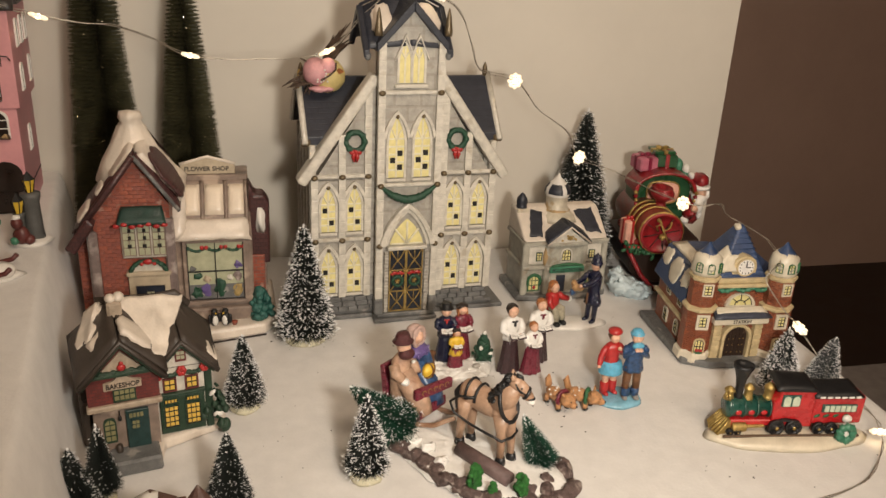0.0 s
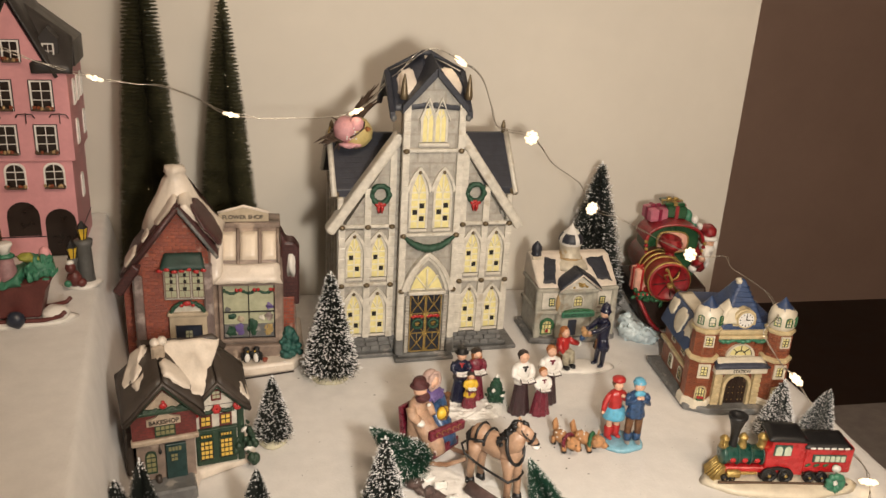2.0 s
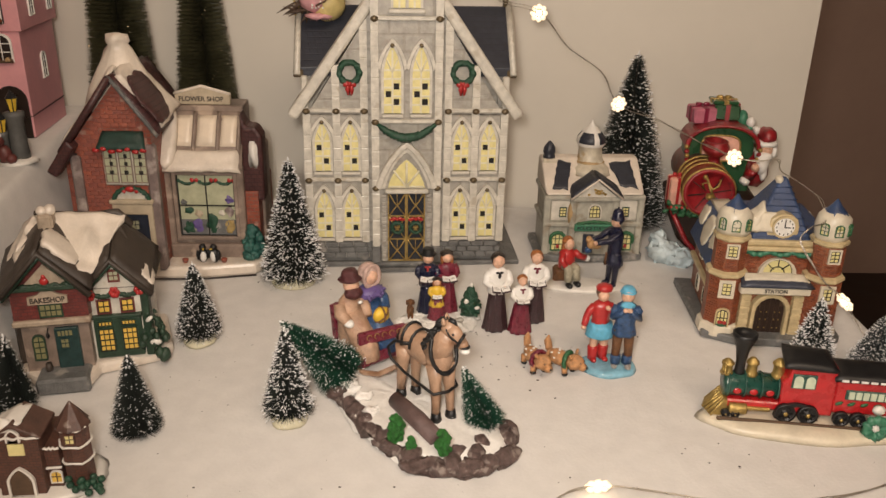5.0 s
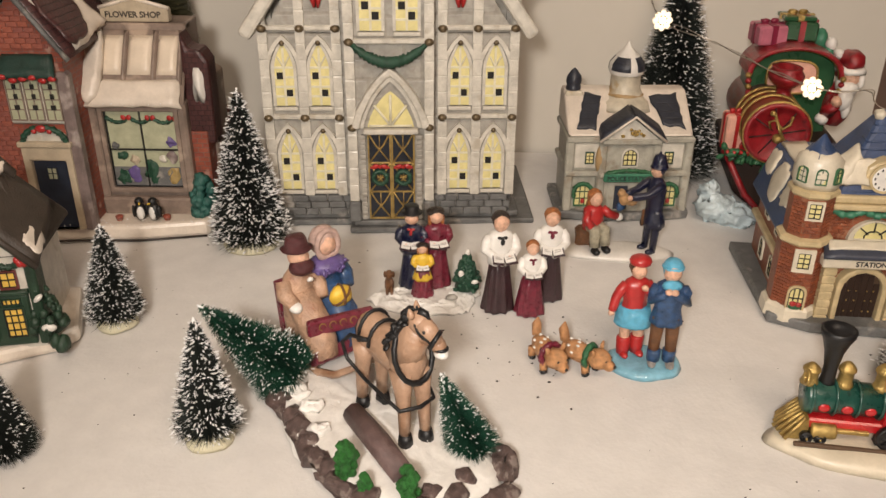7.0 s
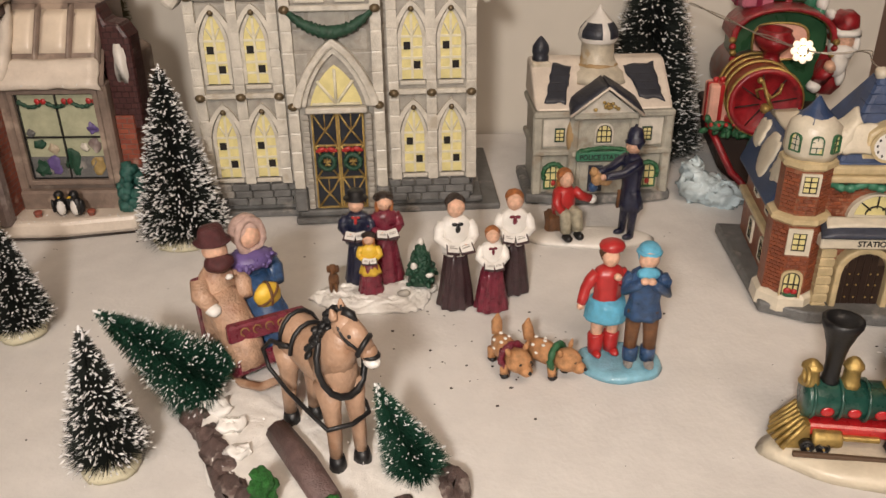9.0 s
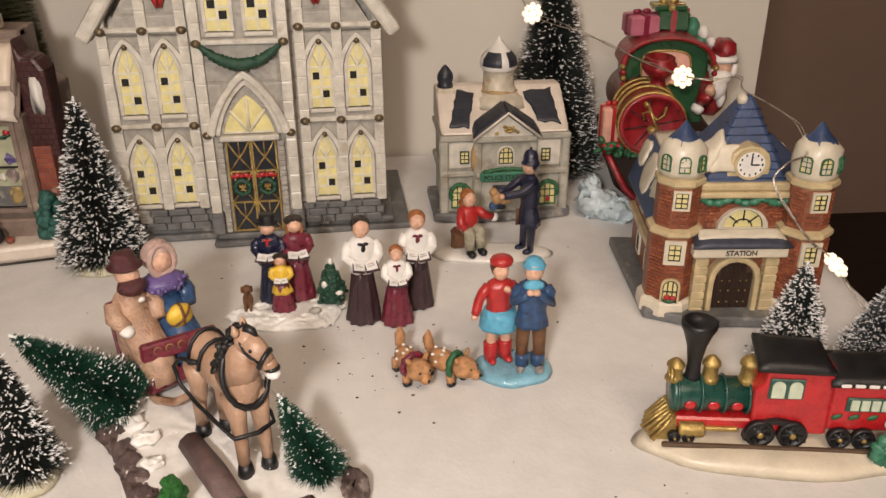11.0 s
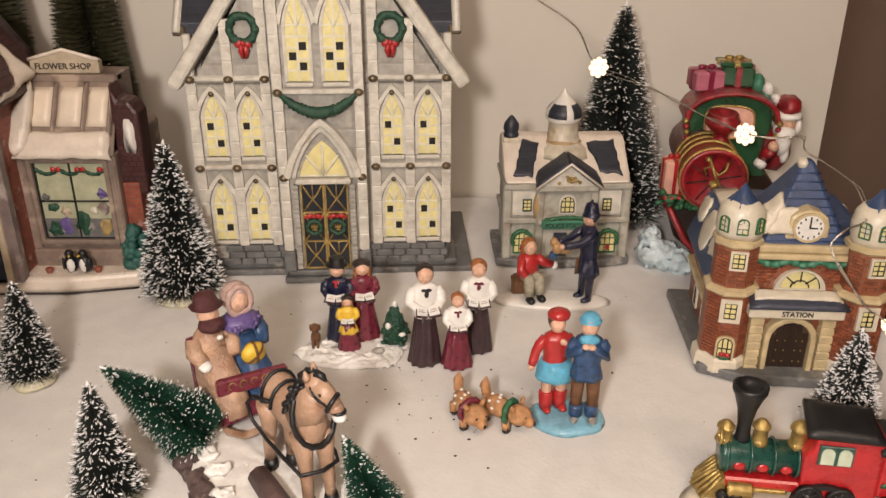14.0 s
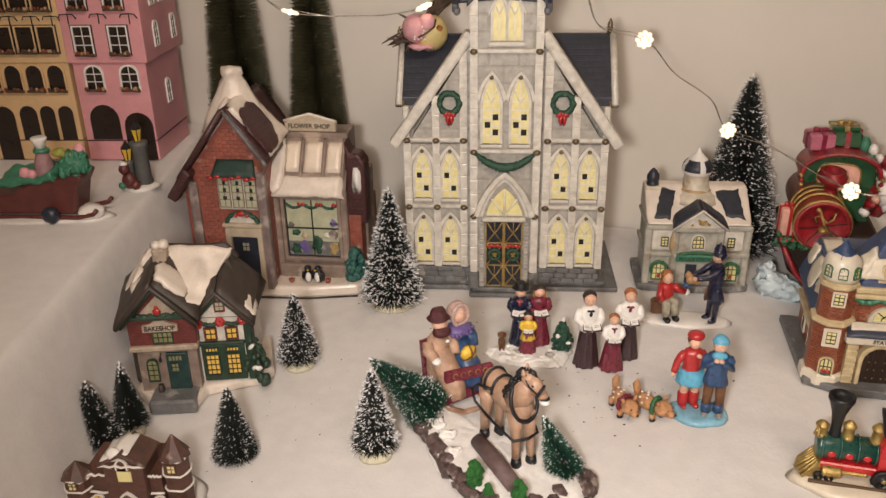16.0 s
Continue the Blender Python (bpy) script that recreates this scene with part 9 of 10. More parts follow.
# ---- horse-drawn sleigh on its rocky snow base ----
def build_horse_sleigh():
    hs = thing("horse_sleigh_figurine", "tan horse drawing a red sleigh with two riders on rocky snow", "figurine", pose(0.160, 0.535, 0))
    out = [(-0.062, 0.060), (-0.050, 0.082), (-0.020, 0.086), (0.010, 0.070), (0.035, 0.030), (0.058, -0.010), (0.070, -0.046), (0.060, -0.066), (0.030, -0.076), (0.000, -0.068), (-0.022, -0.046), (-0.040, -0.020), (-0.056, 0.020)]
    n = len(out)
    cx, cy = sum(p[0] for p in out) / n, sum(p[1] for p in out) / n
    v, f = [], []
    smooth_out = []
    for i in range(n):
        p0, p1, p2, p3 = (Vector(out[(i + k) % n]) for k in (-1, 0, 1, 2))
        for k in range(4):
            t = k / 4
            smooth_out.append(0.5 * ((2 * p1) + (p2 - p0) * t + (2 * p0 - 5 * p1 + 4 * p2 - p3) * t * t + (3 * p1 - p0 - 3 * p2 + p3) * t ** 3))
    m = len(smooth_out)
    rings = [(1.04, 0.0), (1.0, 0.005), (0.95, 0.0078), (0.86, 0.0084), (0.75, 0.0085), (0.62, 0.0085), (0.5, 0.0085), (0.37, 0.0085), (0.25, 0.0085), (0.1, 0.0085)]
    for r, z in rings:
        for i, p in enumerate(smooth_out):
            k = 1 + (0.06 * noise.noise(Vector((p.x * 90, p.y * 90, z * 300))) if r > 0.9 else 0)
            r_in = r * 0.93
            v.append((cx + (p.x - cx) * r_in * k, cy + (p.y - cy) * r_in * k, z + (0.0012 * noise.noise(Vector((p.x * 120 * r, p.y * 120 * r, 4.0))) if z > 0.004 else 0)))
    for j in range(len(rings) - 1):
        for i in range(m):
            f.append((j * m + i, j * m + (i + 1) % m, (j + 1) * m + (i + 1) % m, (j + 1) * m + i))
    f.append(tuple(range((len(rings) - 1) * m, len(rings) * m)))
    s = Shape().add(v, f, 0, True)
    part("snowy_base", s.rough(0.0016, 160).rough(0.0008, 420), SPARKLE_SNOW, hs, "sparkling white snow path")
    rnd = random.Random(12)
    for i, (x, y, a, l) in enumerate(((-0.055, 0.030, 75, 0.012), (-0.046, 0.006, 55, 0.014), (-0.034, -0.014, 58, 0.013), (-0.022, -0.034, 50, 0.014), (-0.006, -0.056, 40, 0.015), (0.016, -0.072, 8, 0.014), (0.042, -0.074, -8, 0.013), (0.064, -0.062, -50, 0.011), (0.068, -0.036, 85, 0.009))):
        r = Shape().ball((0, 0, 0), (l * 1.30, 0.0066, 0.0056), n=18).rough(0.0044, 140, i * 3.1).rough(0.0018, 380, i)
        part("rock", r, ROCK, hs, "brown rock edging", where=pose(x, y, 0.0042, 0, 0, -a))
    for i, (x, y, l) in enumerate(((-0.014, -0.044, 0.007), (0.004, -0.064, 0.008), (0.030, -0.072, 0.008), (0.054, -0.070, 0.007), (0.034, -0.060, 0.006), (0.046, -0.062, 0.007), (0.050, -0.050, 0.006), (-0.028, -0.024, 0.006), (-0.040, -0.004, 0.007))):
        r = Shape().ball((0, 0, 0), (l, l * 0.8, l * 0.75), n=12).rough(0.0020, 170, i * 2.3 + 40).rough(0.0008, 450, i)
        part("rock", r, ROCK, hs, "brown rock edging", where=pose(x, y, 0.0070, 0, 0, i * 50))
    for i, (x, y, sx) in enumerate(((-0.040, 0.014, 1.0), (-0.031, 0.000, 0.8), (-0.046, 0.034, 0.9), (-0.024, -0.018, 0.8))):
        c = Shape().ball((x, y, 0.0100), (0.0080 * sx, 0.0060 * sx, 0.0036), n=18).rough(0.0030, 200, i * 1.7).rough(0.0014, 600, i)
        part("snow_clump", c, SPARKLE_SNOW, hs, "lump of snow on the rocks")
    part("log", Shape().tube([(-0.008, -0.008, 0.0130), (0.006, -0.030, 0.0128), (0.020, -0.052, 0.0120)], [0.0058, 0.0062, 0.0060], 9).rough(0.0009, 140), LOG, hs, "fallen brown log")
    for x, y, sc in ((-0.006, -0.050, 1.0), (0.024, -0.066, 1.0), (0.004, -0.062, 0.6)):
        b = Shape()
        for i in range(46):
            a, z = rnd.random() * 6.283, rnd.random()
            r = 0.0058 * sc * (1 - z * 0.5) * rnd.random() ** 0.4
            b.ball((x + r * math.cos(a), y + r * math.sin(a), 0.0090 + z * 0.017 * sc), 0.0019 * sc + rnd.random() * 0.0008, n=6)
        part("bush", b.rough(0.0006, 400), LEAF_GREEN, hs, "bright green foam bush")
    # horse
    o = pose(0.0128, -0.0080, 0.008, 0, 0, -52) @ Matrix.Diagonal((1, 0.87, 1, 1))
    h = Shape()
    h.ball((0.0, 0, 0.0450), (0.0215, 0.0104, 0.0112), 0, n=18)
    h.ball((-0.0145, 0, 0.0460), (0.0112, 0.0106, 0.0122), 0, n=16)
    h.ball((0.0140, 0, 0.0455), (0.0108, 0.0102, 0.0135), 0, n=16)
    h.tube([(0.0120, 0, 0.0480), (0.0178, 0, 0.0580), (0.0232, 0, 0.0685)], [0.0112, 0.0088, 0.0066], 14, 0)
    face = Matrix.Translation((0.0240, 0, 0.0712)) @ Matrix.Rotation(radians(30), 4, "Z") @ Matrix.Diagonal((0.86, 0.86, 0.86, 1))
    h.at = face
    h.tube([(0, 0, 0), (0.0060, 0, -0.0050), (0.0115, 0, -0.0110)], [0.0068, 0.0062, 0.0046], 14, 0)
    h.ball((0, 0, 0), (0.0070, 0.0064, 0.0066), 0, n=14)
    h.ball((0.0020, 0, -0.0060), (0.0066, 0.0060, 0.0064), 0, n=12)
    h.ball((0.0120, 0, -0.0115), (0.0048, 0.0049, 0.0047), 0, n=12)
    h.ball((0.0138, 0, -0.0158), (0.0047, 0.0050, 0.0029), 2, n=10)
    h.ball((0.0132, 0, -0.0124), (0.0051, 0.0053, 0.0019), 1, n=10)
    for q in (-1, 1):
        h.lathe([(0.0022, 0), (0.0024, 0.0025), (0.0006, 0.0058)], (-0.0030, q * 0.0042, 0.0042), 8, 0, turn=Euler((-q * 0.25, -0.15, 0)).to_matrix())
        h.ball((0.0048, q * 0.0057, -0.0022), (0.0013, 0.0009, 0.0012), 1, n=6)
    h.ball((0.0058, 0, -0.0002), (0.0022, 0.0026, 0.0020), 2, n=8)
    h.at = Matrix()
    for x, y, lean in ((0.0165, -0.0062, 0.0020), (0.0165, 0.0062, 0.0045), (-0.0170, -0.0062, -0.0040), (-0.0170, 0.0062, -0.0010)):
        h.tube([(x, y, 0.0420), (x + lean * 0.4, y, 0.0290), (x + lean * 0.8, y, 0.0170), (x + lean, y, 0.0050)], [0.0068, 0.0047, 0.0037, 0.0032], 10, 0)
        h.lathe([(0.0046, 0.0), (0.0042, 0.0030), (0.0035, 0.0062)], (x + lean + 0.0006, y, 0.0), 10, 1)
    rnd2 = random.Random(3)
    for i in range(190):
        t = rnd2.random()
        side = rnd2.gauss(-0.0026, 0.0032)
        p = Vector((0.0200 - 0.0135 * t + rnd2.gauss(0, 0.0010), side, 0.0775 - 0.0215 * t - abs(side) * 0.5))
        h.ball(p, (0.0014 + 0.0010 * rnd2.random(), 0.0012, 0.0026), 1, turn=Euler((rnd2.random() * 3, rnd2.random() * 3, 0)).to_matrix(), n=7)
    h.at = face
    h.tube([(-0.0005, 0, 0.0070), (0.0040, 0.0008, 0.0055), (0.0065, 0.001, 0.0008)], [0.0028, 0.0025, 0.0008], 6, 1)
    h.at = Matrix()
    h.tube([(-0.0240, 0, 0.0500), (-0.0285, 0, 0.0420), (-0.0285, 0, 0.0260)], [0.0024, 0.0036, 0.0014], 8, 1)
    part("horse", h.rough(0.0004, 180), [HORSE_TAN, BLACK, WHITE], hs, "tan horse with a black mane", where=o)
    tack = Shape()
    tack.tube([(0.0190 - 0.0050 * math.sin(i * math.pi / 8), 0.0122 * math.cos(i * math.pi / 8), 0.0510 + 0.0136 * math.sin(i * math.pi / 8)) for i in range(16)], 0.0016, 6, shut=True)
    tack.tube([(-0.006, 0.0112 * math.cos(i * math.pi / 8), 0.0455 + 0.0120 * math.sin(i * math.pi / 8)) for i in range(9)], 0.0011, 6)
    tack.tube([(-0.0150, 0.0110 * math.cos(i * math.pi / 8), 0.0465 + 0.0126 * math.sin(i * math.pi / 8)) for i in range(9)], 0.0011, 6)
    for q in (-1, 1):
        tack.tube([(-0.0060, q * 0.0114, 0.0500), (-0.0150, q * 0.0112, 0.0455)], 0.0013, 5)
    tack.at = face
    tack.tube([(0.0098 + 0.0026 * math.sin(i * math.pi / 6), 0.0058 * math.cos(i * math.pi / 6), -0.0085 + 0.0048 * math.sin(i * math.pi / 6)) for i in range(12)], 0.0015, 6, shut=True)
    tack.tube([(0.0020 - 0.0050 * math.sin(i * math.pi / 6), 0.0070 * math.cos(i * math.pi / 6), -0.0025 + 0.0068 * math.sin(i * math.pi / 6)) for i in range(12)], 0.0009, 5, shut=True)
    for q in (-1, 1):
        tack.tube([(0.0020, q * 0.0070, -0.0025), (0.0098, q * 0.0060, -0.0085)], 0.0008, 5)
    tack.at = Matrix()
    part("harness", tack, BLACK, hs, "black harness", where=o)
    rein = Shape()
    rein.tube([(-0.0060, -0.0118, 0.0500), (-0.0190, -0.0135, 0.0470), (-0.0270, -0.0140, 0.0390), (-0.0230, -0.0140, 0.0310), (-0.0080, -0.0135, 0.0270), (0.0080, -0.0125, 0.0250), (0.0215, -0.0115, 0.0235), (0.0245, 0.0, 0.0235), (0.0225, 0.0110, 0.0240), (0.0180, 0.0125, 0.0260), (-0.0120, 0.0130, 0.0330), (-0.0300, 0.0110, 0.0360)], 0.0011, 6)
    part("trace", rein, BLACK, hs, "black looped trace", where=o)
    # sleigh and riders
    q = pose(-0.0335, 0.0560, 0.0085, 0, 0, -50)
    part("sleigh", Shape().prism([(-0.016, 0.004), (0.018, 0.004), (0.024, 0.009), (0.0235, 0.017), (0.0215, 0.017), (0.019, 0.011), (-0.010, 0.013), (-0.017, 0.044), (-0.021, 0.043)], -0.0170, 0.0170), WINE, hs, "wine red sleigh", where=q, soft=0.0015)
    dash = q @ pose(0.0215, 0.0015, 0.0245, 0, 0, -12)
    part("footboard", Shape().box(-0.0026, 0.0026, -0.0200, 0.0190, 0.0, 0.0095, b=0.0018).rough(0.0004, 200), WINE, hs, "wine red footboard with gold scrolls", where=dash)
    sc = Shape()
    for k in range(-2, 3):
        sc.tube([(0.0028, k * 0.0060 + 0.0020 * math.cos(i * 0.9), 0.0058 + 0.0022 * math.sin(i * 0.9)) for i in range(6)], 0.0004, 4)
    part("scroll", sc, GOLD, hs, where=dash)
    for y in (-0.0150, 0.0150):
        part("runner", Shape().tube([(-0.022, y, 0.003), (0.020, y, 0.002), (0.034, y * 0.8, 0.006), (0.052, y * 0.72, 0.0200)], [0.0020, 0.0022, 0.0022, 0.0018], 6), HORSE_TAN, hs, "tan wooden runner and shaft", where=q)

    def rider(coat, sides):
        """A seated figure in a long coat that flows from the shoulders over the lap to the footboard."""
        r = Shape()
        r.lathe([(0.0088, 0.010), (0.0092, 0.022), (0.0092, 0.036), (0.0084, 0.046), (0.0040, 0.052)], (-0.006, 0, 0), 16, coat, squash=(0.85, 0.95))
        r.tube([(-0.005, 0, 0.036), (0.001, 0, 0.0290), (0.0090, 0, 0.0210), (0.0150, 0, 0.0140), (0.0185, 0, 0.0070)], [0.0080, 0.0088, 0.0086, 0.0080, 0.0066], 16, coat)
        for fold in (-0.0055, 0.0005, 0.0060):
            r.tube([(0.002, fold * 0.7, 0.0375), (0.0085, fold, 0.0285), (0.0125, fold * 1.05, 0.0245), (0.0150, fold * 1.05, 0.0200)], [0.0008, 0.0012, 0.0010, 0.0004], 7, coat)
        for s_ in sides:
            r.tube([(-0.006, s_ * 0.0080, 0.0450), (-0.0025, s_ * 0.0098, 0.0385), (0.0040, s_ * 0.0078, 0.0345)], [0.0042, 0.0046, 0.0036], 10, coat)
        r.ball((-0.0040, 0, 0.0590), (0.0058, 0.0056, 0.0068), P_SKIN, n=14)
        return r
    a = rider(P_COAT, (-1, 1))
    a.ball((-0.0010, 0, 0.0535), (0.0058, 0.0066, 0.0046), P_HAT, n=14)
    a.lathe([(0.0078, 0.0625), (0.0082, 0.0632), (0.0060, 0.0645), (0.0057, 0.0680), (0.0048, 0.0698), (0.0020, 0.0704)], (-0.0050, 0, 0), 16, P_HAT)
    a.ball((0.0050, -0.0080, 0.0340), (0.0040, 0.0034, 0.0030), P_WHITE, n=10).ball((0.0050, 0.0010, 0.0480), (0.0016, 0.0018, 0.0016), P_WHITE, n=7)
    part("rider", a.rough(0.0007, 190).rough(0.0003, 520), PAINTS, hs, "bearded rider in a tan coat and maroon hat", where=q @ pose(0.002, -0.0095, 0.003) @ Matrix.Diagonal((1.05, 1.10, 1.04, 1)))
    b = rider(P_BLUE, (1,))
    b.ball((-0.0062, 0, 0.0600), (0.0072, 0.0074, 0.0086), P_BLUSH, n=16)
    b.tube([(-0.0015, 0.0062 * math.cos(i * math.pi / 8), 0.0592 + 0.0078 * math.sin(i * math.pi / 8)) for i in range(16)], 0.0017, 7, P_BLUSH, shut=True)
    fluff = random.Random(19)
    b.ball((-0.0035, 0, 0.0470), (0.0090, 0.0106, 0.0052), P_PURPLE, n=14)
    for i in range(130):
        t_ = fluff.random() * 6.283
        k = 0.55 + 0.45 * fluff.random()
        b.ball((-0.0035 + 0.0088 * k * math.cos(t_), 0.0105 * k * math.sin(t_), 0.0485 - 0.0050 * k * fluff.random() + 0.0020 * (1 - k)), (0.0020 * fluff.random() + 0.0006, 0.0012, 0.0010 + 0.0008 * fluff.random()), P_PURPLE, turn=Euler((t_, fluff.random() * 3, t_)).to_matrix(), n=6)
    part("rider", b.rough(0.0007, 190).rough(0.0003, 520), PAINTS, hs, "hooded rider in a blue dress and violet shawl", where=q @ pose(0.0, 0.0090, 0.003) @ Matrix.Diagonal((1.05, 1.10, 1.06, 1)))
    g = part("present", Shape().ball((0.0105, 0.0085, 0.0385), (0.0046, 0.0072, 0.0066), n=14).rough(0.0008, 260), YELLOW, hs, "yellow gift on the lap", where=q)
    for turned in (0.0, 0.9):
        part("ribbon", Shape().tube([(0.0105 + 0.0048 * math.cos(i * math.pi / 6), 0.0085 + 0.0068 * math.sin(turned) * math.sin(i * math.pi / 6), 0.0385 + 0.0068 * math.cos(turned) * math.sin(i * math.pi / 6)) for i in range(12)], 0.0008, 5, shut=True), BROWN, g)
    # firs fixed to the base
    brush_tree((-0.0450, 0.0280, 0.010), 0.068, 0.0235, "leaning green brush tree", 21, count=7500, snow=0.10, needle=NEEDLE_DEEP, snow_size=0.7, lean=(8, -42), cap=True, foot=False, parent=hs)
    brush_tree((0.0550, -0.0280, 0.004), 0.048, 0.0165, "small green brush tree", 22, count=5000, snow=0.07, needle=NEEDLE_DEEP, snow_size=0.6, lean=(-8, -22), cap=True, foot=False, parent=hs)
    part("stand", Shape().ball((-0.0400, 0.0430, 0.0090), (0.0055, 0.0050, 0.0060), n=9).rough(0.001, 200), TREE_FOOT, hs, "yellowish tree stand")
    return hs


build_horse_sleigh()


# ---- trees standing free ----
brush_tree((0.0505, 0.747, 0), 0.121, 0.0320, "snow-tipped dark green bottle-brush tree beside the church", 1, 0.0205, 17000, 0.105, snow_size=1.40)
brush_tree((-0.009, 0.630, 0), 0.070, 0.0205, "snow-dusted dark green bottle-brush tree on the blanket", 2, 0.0125, 9000, 0.11, snow_size=0.95)
brush_tree((-0.021, 0.507, 0), 0.060, 0.0190, "dark green bottle-brush tree with a thin dusting", 3, 0.006, 8000, 0.06, snow_size=0.75, foot=False)
brush_tree((0.079, 0.520, 0), 0.073, 0.0195, "snow-dusted dark green bottle-brush tree near the sleigh", 4, 0.0125, 9000, 0.11, snow_size=0.95)
brush_tree((0.395, 0.910, 0), 0.193, 0.0530, "large snow-dusted bottle-brush tree against the wall", 5, 0.026, 20000, 0.10, snow_size=1.35, thick=0.00036, needle=NEEDLE_GREY)
brush_tree((0.4660, 0.578, 0), 0.070, 0.0215, "white-flocked bottle-brush tree behind the red train", 6, 0.010, 9000, 0.19, snow_size=0.95, needle=NEEDLE_GREY)
brush_tree((0.5115, 0.580, 0), 0.056, 0.0180, "frosted grey-green bottle-brush tree behind the red train", 7, 0.010, 8500, 0.20, snow_size=0.70, needle=NEEDLE_FROST, lean=(0, 8))
brush_tree((-0.122, 0.502, 0), 0.062, 0.0200, "dusted dark bottle-brush tree at the foot of the step", 8, 0.010, 6500, 0.07, snow_size=0.75)
brush_tree((-0.108, 0.525, 0), 0.064, 0.0160, "dark bottle-brush tree with a snow tip", 9, 0.009, 5000, 0.03, snow_size=0.7)
brush_tree((-0.139, 0.905, 0), 0.49, 0.0470, "tall olive green bottle-brush tree with silver glints", 10, 0.03, 26000, 0.0, needle=NEEDLE_TALL, cap=False, glint=0.055, taper=0.75, droop=-0.03, thick=0.0008, group="tall bottle-brush trees", rings=122)
brush_tree((-0.056, 0.910, 0), 0.385, 0.0450, "tall slim olive green bottle-brush tree with silver glints", 11, 0.03, 21000, 0.0, needle=NEEDLE_TALL, cap=False, glint=0.055, taper=0.75, droop=-0.03, thick=0.0008, group="tall bottle-brush trees", rings=96)


# ---- string of flower-shaped lights ----
LED = glow("warm_led", (1.0, 0.80, 0.50), 6.0)
PETAL = glow("lit_clear_petal", (1.0, 0.82, 0.60), 0.85)
WIRE = mat("silver_wire", (0.55, 0.50, 0.43), 0.3, 0.2, 300, 0.1, metal=0.8)

lights = thing("string_lights", "lit string of small flower lights on thin silver wire", "string lights", Matrix())


def smooth_line(pts, per=10, wobble=0.0015, seed=0.0):
    pts = [Vector(p) for p in pts]
    out = []
    n = len(pts)
    for i in range(n - 1):
        p0, p1, p2, p3 = pts[max(i - 1, 0)], pts[i], pts[i + 1], pts[min(i + 2, n - 1)]
        for k in range(per):
            t = k / per
            q = 0.5 * ((2 * p1) + (p2 - p0) * t + (2 * p0 - 5 * p1 + 4 * p2 - p3) * t * t + (3 * p1 - p0 - 3 * p2 + p3) * t ** 3)
            out.append(q + noise.noise_vector(q * 40 + Vector((seed, 0, 0))) * wobble)
    out.append(pts[-1])
    return out


def bulb(x, y, z, turn, size=0.0085):
    """A small cluster: a bright seed and a ring of clear petals."""
    m = pose(x, y, z, *turn)
    b = part("bulb", Shape().ball((0, 0, 0), (size * 0.34, size * 0.30, size * 0.34), n=10), LED, lights, "glowing warm white seed", where=m)
    p = Shape()
    for i in range(8):
        a = 2 * math.pi * i / 8
        p.ball((size * 0.70 * math.cos(a), 0, size * 0.70 * math.sin(a)), (size * 0.30, size * 0.22, size * 0.30), n=7)
    part("petals", p, PETAL, b, "clear lit petals")


BULBS = [(-0.173, 0.824, 0.296, (75, 18, 0)), (-0.045, 0.806, 0.266, (75, 12, 0)), (0.079, 0.806, 0.271, (75, -25, 0)), (0.183, 0.800, 0.325, (75, 40, 0)), (0.278, 0.840, 0.237, (0, 0, 0)),
         (0.366, 0.856, 0.148, (0, 0, 10)), (0.466, 0.790, 0.113, (-20, 0, 0)), (0.4975, 0.604, 0.053, (75, 62, 0)), (0.510, 0.496, 0.010, (70, 0, 0)), (0.278, 0.441, 0.007, (70, 0, 30))]
for q in BULBS:
    bulb(q[0], q[1], q[2], q[3])
LINE = [(-0.40, 0.780, 0.420), (-0.300, 0.800, 0.350), (-0.230, 0.805, 0.318), BULBS[0][:3], (-0.110, 0.835, 0.287), (-0.075, 0.820, 0.276), BULBS[1][:3], (0.015, 0.812, 0.262), BULBS[2][:3], (0.112, 0.802, 0.305), (0.150, 0.796, 0.336), BULBS[3][:3],
        (0.215, 0.820, 0.300), (0.230, 0.828, 0.258), (0.250, 0.836, 0.245), BULBS[4][:3], (0.310, 0.846, 0.205), (0.345, 0.850, 0.180), BULBS[5][:3], (0.410, 0.862, 0.130), BULBS[6][:3], (0.499, 0.775, 0.116), (0.490, 0.735, 0.116), (0.500, 0.690, 0.112), (0.488, 0.640, 0.108), (0.466, 0.616, 0.109), (0.458, 0.613, 0.100), (0.467, 0.604, 0.084), (0.478, 0.598, 0.070), BULBS[7][:3], (0.522, 0.570, 0.012), (0.530, 0.530, 0.004), BULBS[8][:3], (0.490, 0.470, 0.003), (0.440, 0.440, 0.003), (0.360, 0.432, 0.003), BULBS[9][:3], (0.240, 0.420, 0.003), (0.22, 0.36, 0.002)]
part("wire", Shape().tube(smooth_line(LINE), 0.00048, 5), WIRE, lights, "thin silver wire")
part("wire", Shape().tube(smooth_line([(p[0], p[1] - 0.001, p[2] + 0.0010) for p in LINE], 10, 0.0026, 5.0), 0.00036, 5), WIRE, lights, "thin silver wire")

# ---- bird ornament on the church roof ----
FEATHER = mat("brown_feather", (0.075, 0.045, 0.028), 0.6, 0.4, 200, 0.4)
PALE_PINK = mat("pale_pink_fabric", (0.62, 0.32, 0.34), 0.6, 0.2, 160, 0.3)
CREAM_BODY = mat("cream_yellow_body", (0.60, 0.48, 0.20), 0.5, 0.2, 120, 0.3)


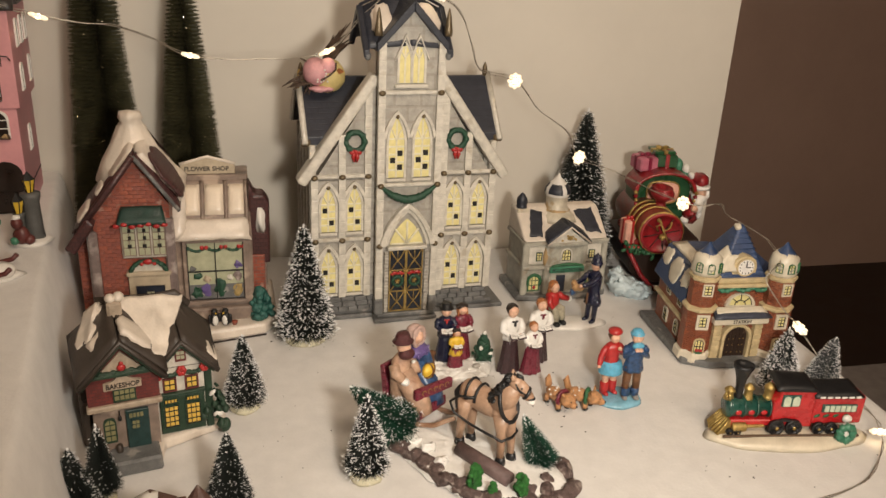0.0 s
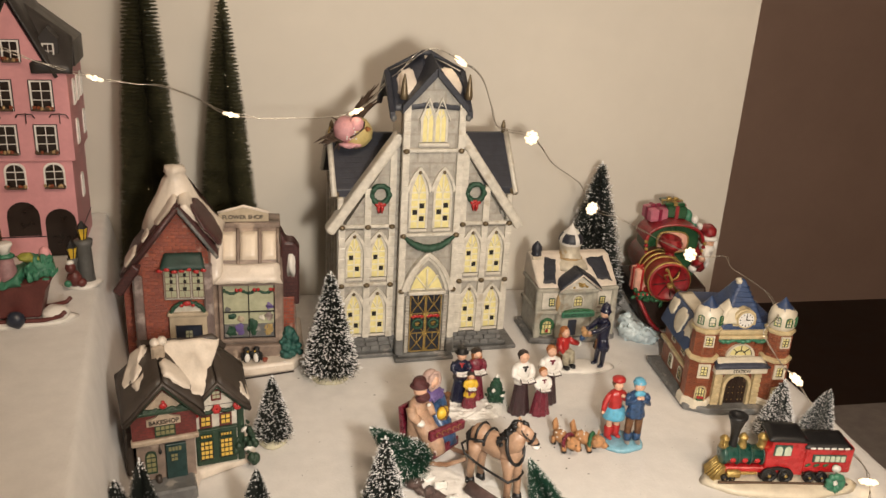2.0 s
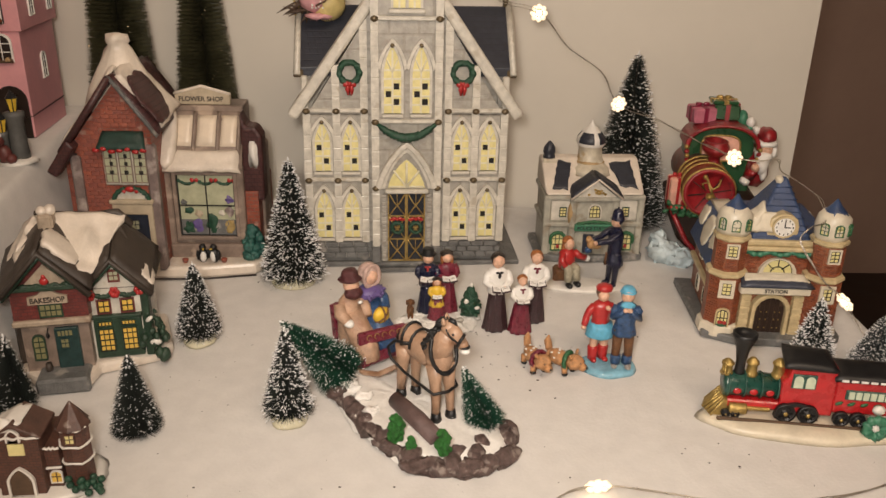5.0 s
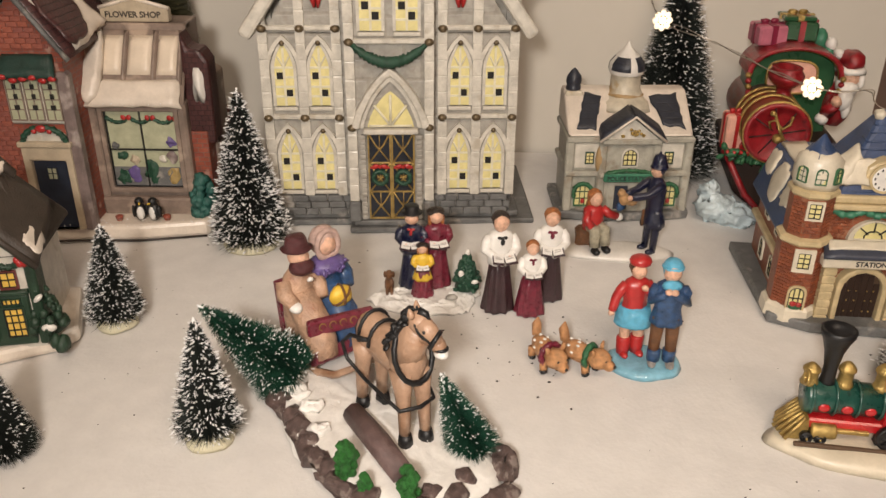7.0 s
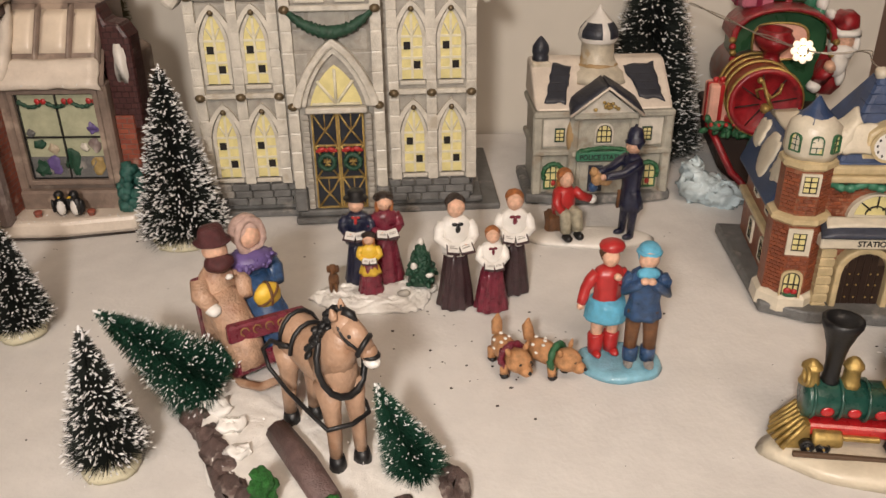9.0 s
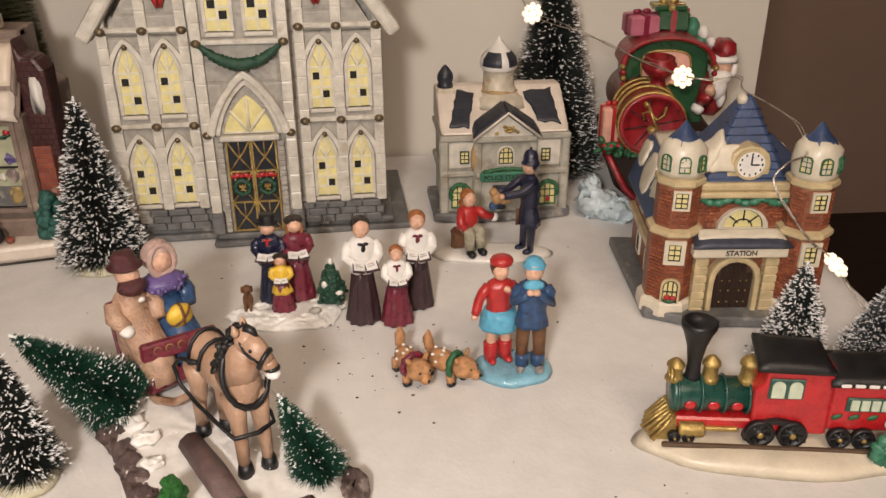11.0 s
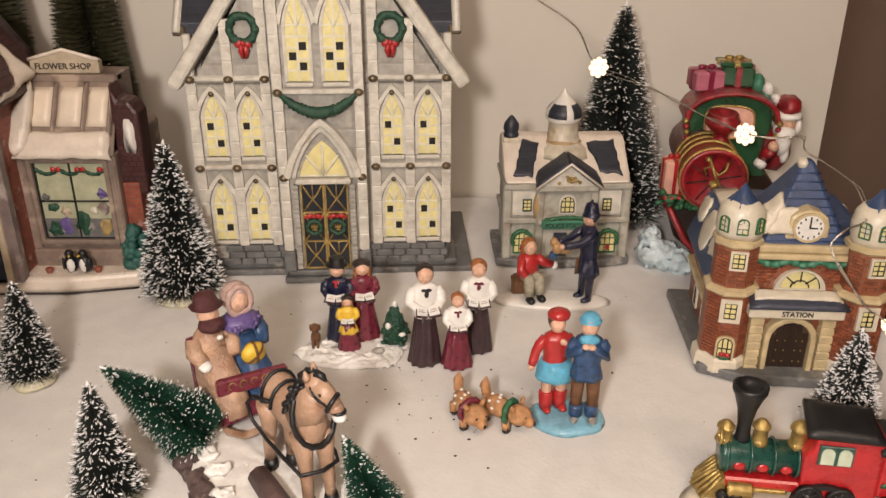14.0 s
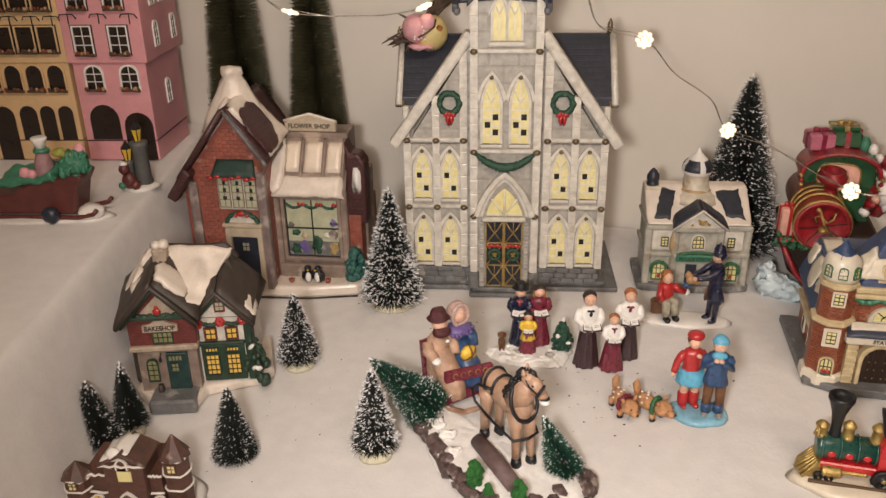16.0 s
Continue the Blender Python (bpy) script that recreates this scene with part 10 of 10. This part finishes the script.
def build_bird():
    bd = thing("bird_ornament", "pink and cream bird ornament with brown feathers on the church roof", "bird ornament", pose(0.076, 0.822, 0.247, 0, 0, 10))
    part("body", Shape().ball((0.006, 0, -0.002), (0.0165, 0.0140, 0.0165), n=18).rough(0.0008, 150), CREAM_BODY, bd, "cream yellow body")
    part("hood", Shape().ball((-0.007, -0.003, 0.003), (0.0130, 0.0135, 0.0130), n=16).rough(0.0018, 130), PALE_PINK, bd, "pink beaded hood")
    part("cap", Shape().ball((0.002, -0.009, 0.009), (0.0085, 0.0070, 0.0080), n=14).rough(0.0012, 160), PALE_PINK, bd, "pink cap")
    part("trim", Shape().tube([(0.0105, -0.0110, 0.0120), (0.0090, -0.0150, 0.0060), (0.0020, -0.0165, 0.0010), (-0.0060, -0.0170, -0.0030)], 0.0009, 6), FEATHER, bd, "dark line along the hood")
    part("frill", Shape().ball((-0.002, -0.006, -0.013), (0.0130, 0.0085, 0.0030), n=16).rough(0.0022, 260), PALE_PINK, bd, "pink frill")
    part("beak", Shape().lathe([(0.0030, 0), (0.0022, 0.003), (0.0004, 0.006)], (0.0135, -0.0105, 0.0040), 8, turn=Euler((1.5, 0, 0.5)).to_matrix()), GINGER, bd, "orange beak")
    beads = Shape()
    rnd = random.Random(1)
    for i in range(14):
        beads.ball((-0.012 + rnd.random() * 0.014, -0.0160 + rnd.random() * 0.002, -0.005 + rnd.random() * 0.012), 0.0010, n=6)
    part("bead", beads, WHITE, bd)
    fe = Shape()
    for i in range(22):
        a = Vector((-0.014 + rnd.gauss(0, 0.003), -0.002 + rnd.gauss(0, 0.004), -0.002 + rnd.gauss(0, 0.006)))
        d = Vector((-0.010 + rnd.gauss(0, 0.006), rnd.gauss(0, 0.003), -0.006 + rnd.gauss(0, 0.007)))
        fe.tube([a, a + d * 0.5, a + d], [0.0010, 0.0014, 0.0003], 4)
    for i in range(18):
        a = Vector((0.004 + rnd.gauss(0, 0.003), 0.004, 0.010))
        b = Vector((0.026 + rnd.gauss(0, 0.005), 0.014 + rnd.gauss(0, 0.003), 0.036 + rnd.gauss(0, 0.006)))
        fe.tube([a, (a + b) / 2 + Vector((-0.002, 0, 0.001)), b], [0.0014, 0.0020, 0.0004], 4)
    for i in range(14):
        a = Vector((rnd.uniform(-0.012, 0.010), -0.004, -0.012))
        fe.tube([a, a + Vector((rnd.gauss(0, 0.003), -0.004, -0.005))], [0.0012, 0.0003], 4)
    part("feathers", fe, FEATHER, bd, "brown feathers")
    part("clip", Shape().tube([(-0.020, 0, -0.006), (-0.024, 0.002, -0.001), (-0.022, 0.004, 0.004)], 0.0010, 5).ball((-0.0235, 0.002, -0.010), (0.0015, 0.0015, 0.0040), n=7), GOLD, bd, "gold clip")
    return bd


build_bird()


# ---- crumbs and dirt on the blanket ----
def specks():
    rnd = random.Random(77)
    s = Shape()
    for i in range(150):
        x, y = rnd.uniform(-0.05, 0.52), rnd.uniform(0.42, 0.75)
        r = 0.00025 + 0.00055 * rnd.random() ** 3
        s.ball((x, y, blanket_height(x, y) + r * 0.4), (r * (1 + rnd.random()), r, r * 0.7), n=5)
    for i in range(35):
        x, y = rnd.gauss(0.245, 0.045), rnd.gauss(0.600, 0.035)
        r = 0.00030 + 0.00050 * rnd.random() ** 2
        s.ball((x, y, blanket_height(x, y) + r * 0.4), (r * (1 + rnd.random()), r, r * 0.7), n=5)
    return single("dirt_specks", s, INK, "tiny dark crumbs scattered on the white blanket", "crumbs", Matrix(), kind="stuff")


specks()


def glitter():
    """Glitter grains on the snow of the flower shop and of the figurines, their sparkle painted matte white."""
    rnd = random.Random(31)
    s = Shape()
    spots = [(-0.120, 0.015, 0.745, 0.760, 0.0132, 90), (-0.066, 0.000, 0.768, 0.776, 0.1010, 40), (0.105, 0.200, 0.500, 0.600, 0.0110, 120)]
    for x0, x1, y0, y1, z, n in spots:
        for i in range(n):
            p = Vector((rnd.uniform(x0, x1), rnd.uniform(y0, y1), z + rnd.random() * 0.0010))
            q = [p + Vector((rnd.gauss(0, 1), rnd.gauss(0, 1), rnd.gauss(0, 1))).normalized() * 0.0008 for _ in range(3)]
            s.add(q, [(0, 1, 2)])
    return single("glitter", s, FLOCK, "fine glitter grains on the painted snow, their sparkle painted white", "glitter", Matrix(), kind="stuff")


glitter()

# ---- small sled at the near end of the raised step ----
sled = thing("small_sled", "small brown wooden sled on grey runners", "sled", pose(-0.2280, 0.520, STEP, 0, 0, 8))
part("seat", Shape().box(-0.020, 0.020, -0.010, 0.010, 0.010, 0.020, b=0.003).rough(0.0012, 120), MAROON, sled)
for y in (-0.009, 0.009):
    part("runner", Shape().tube([(-0.022, y, 0.002), (0.018, y, 0.002), (0.025, y, 0.006), (0.024, y, 0.012)], 0.0016, 6), LAMP_GREY, sled)
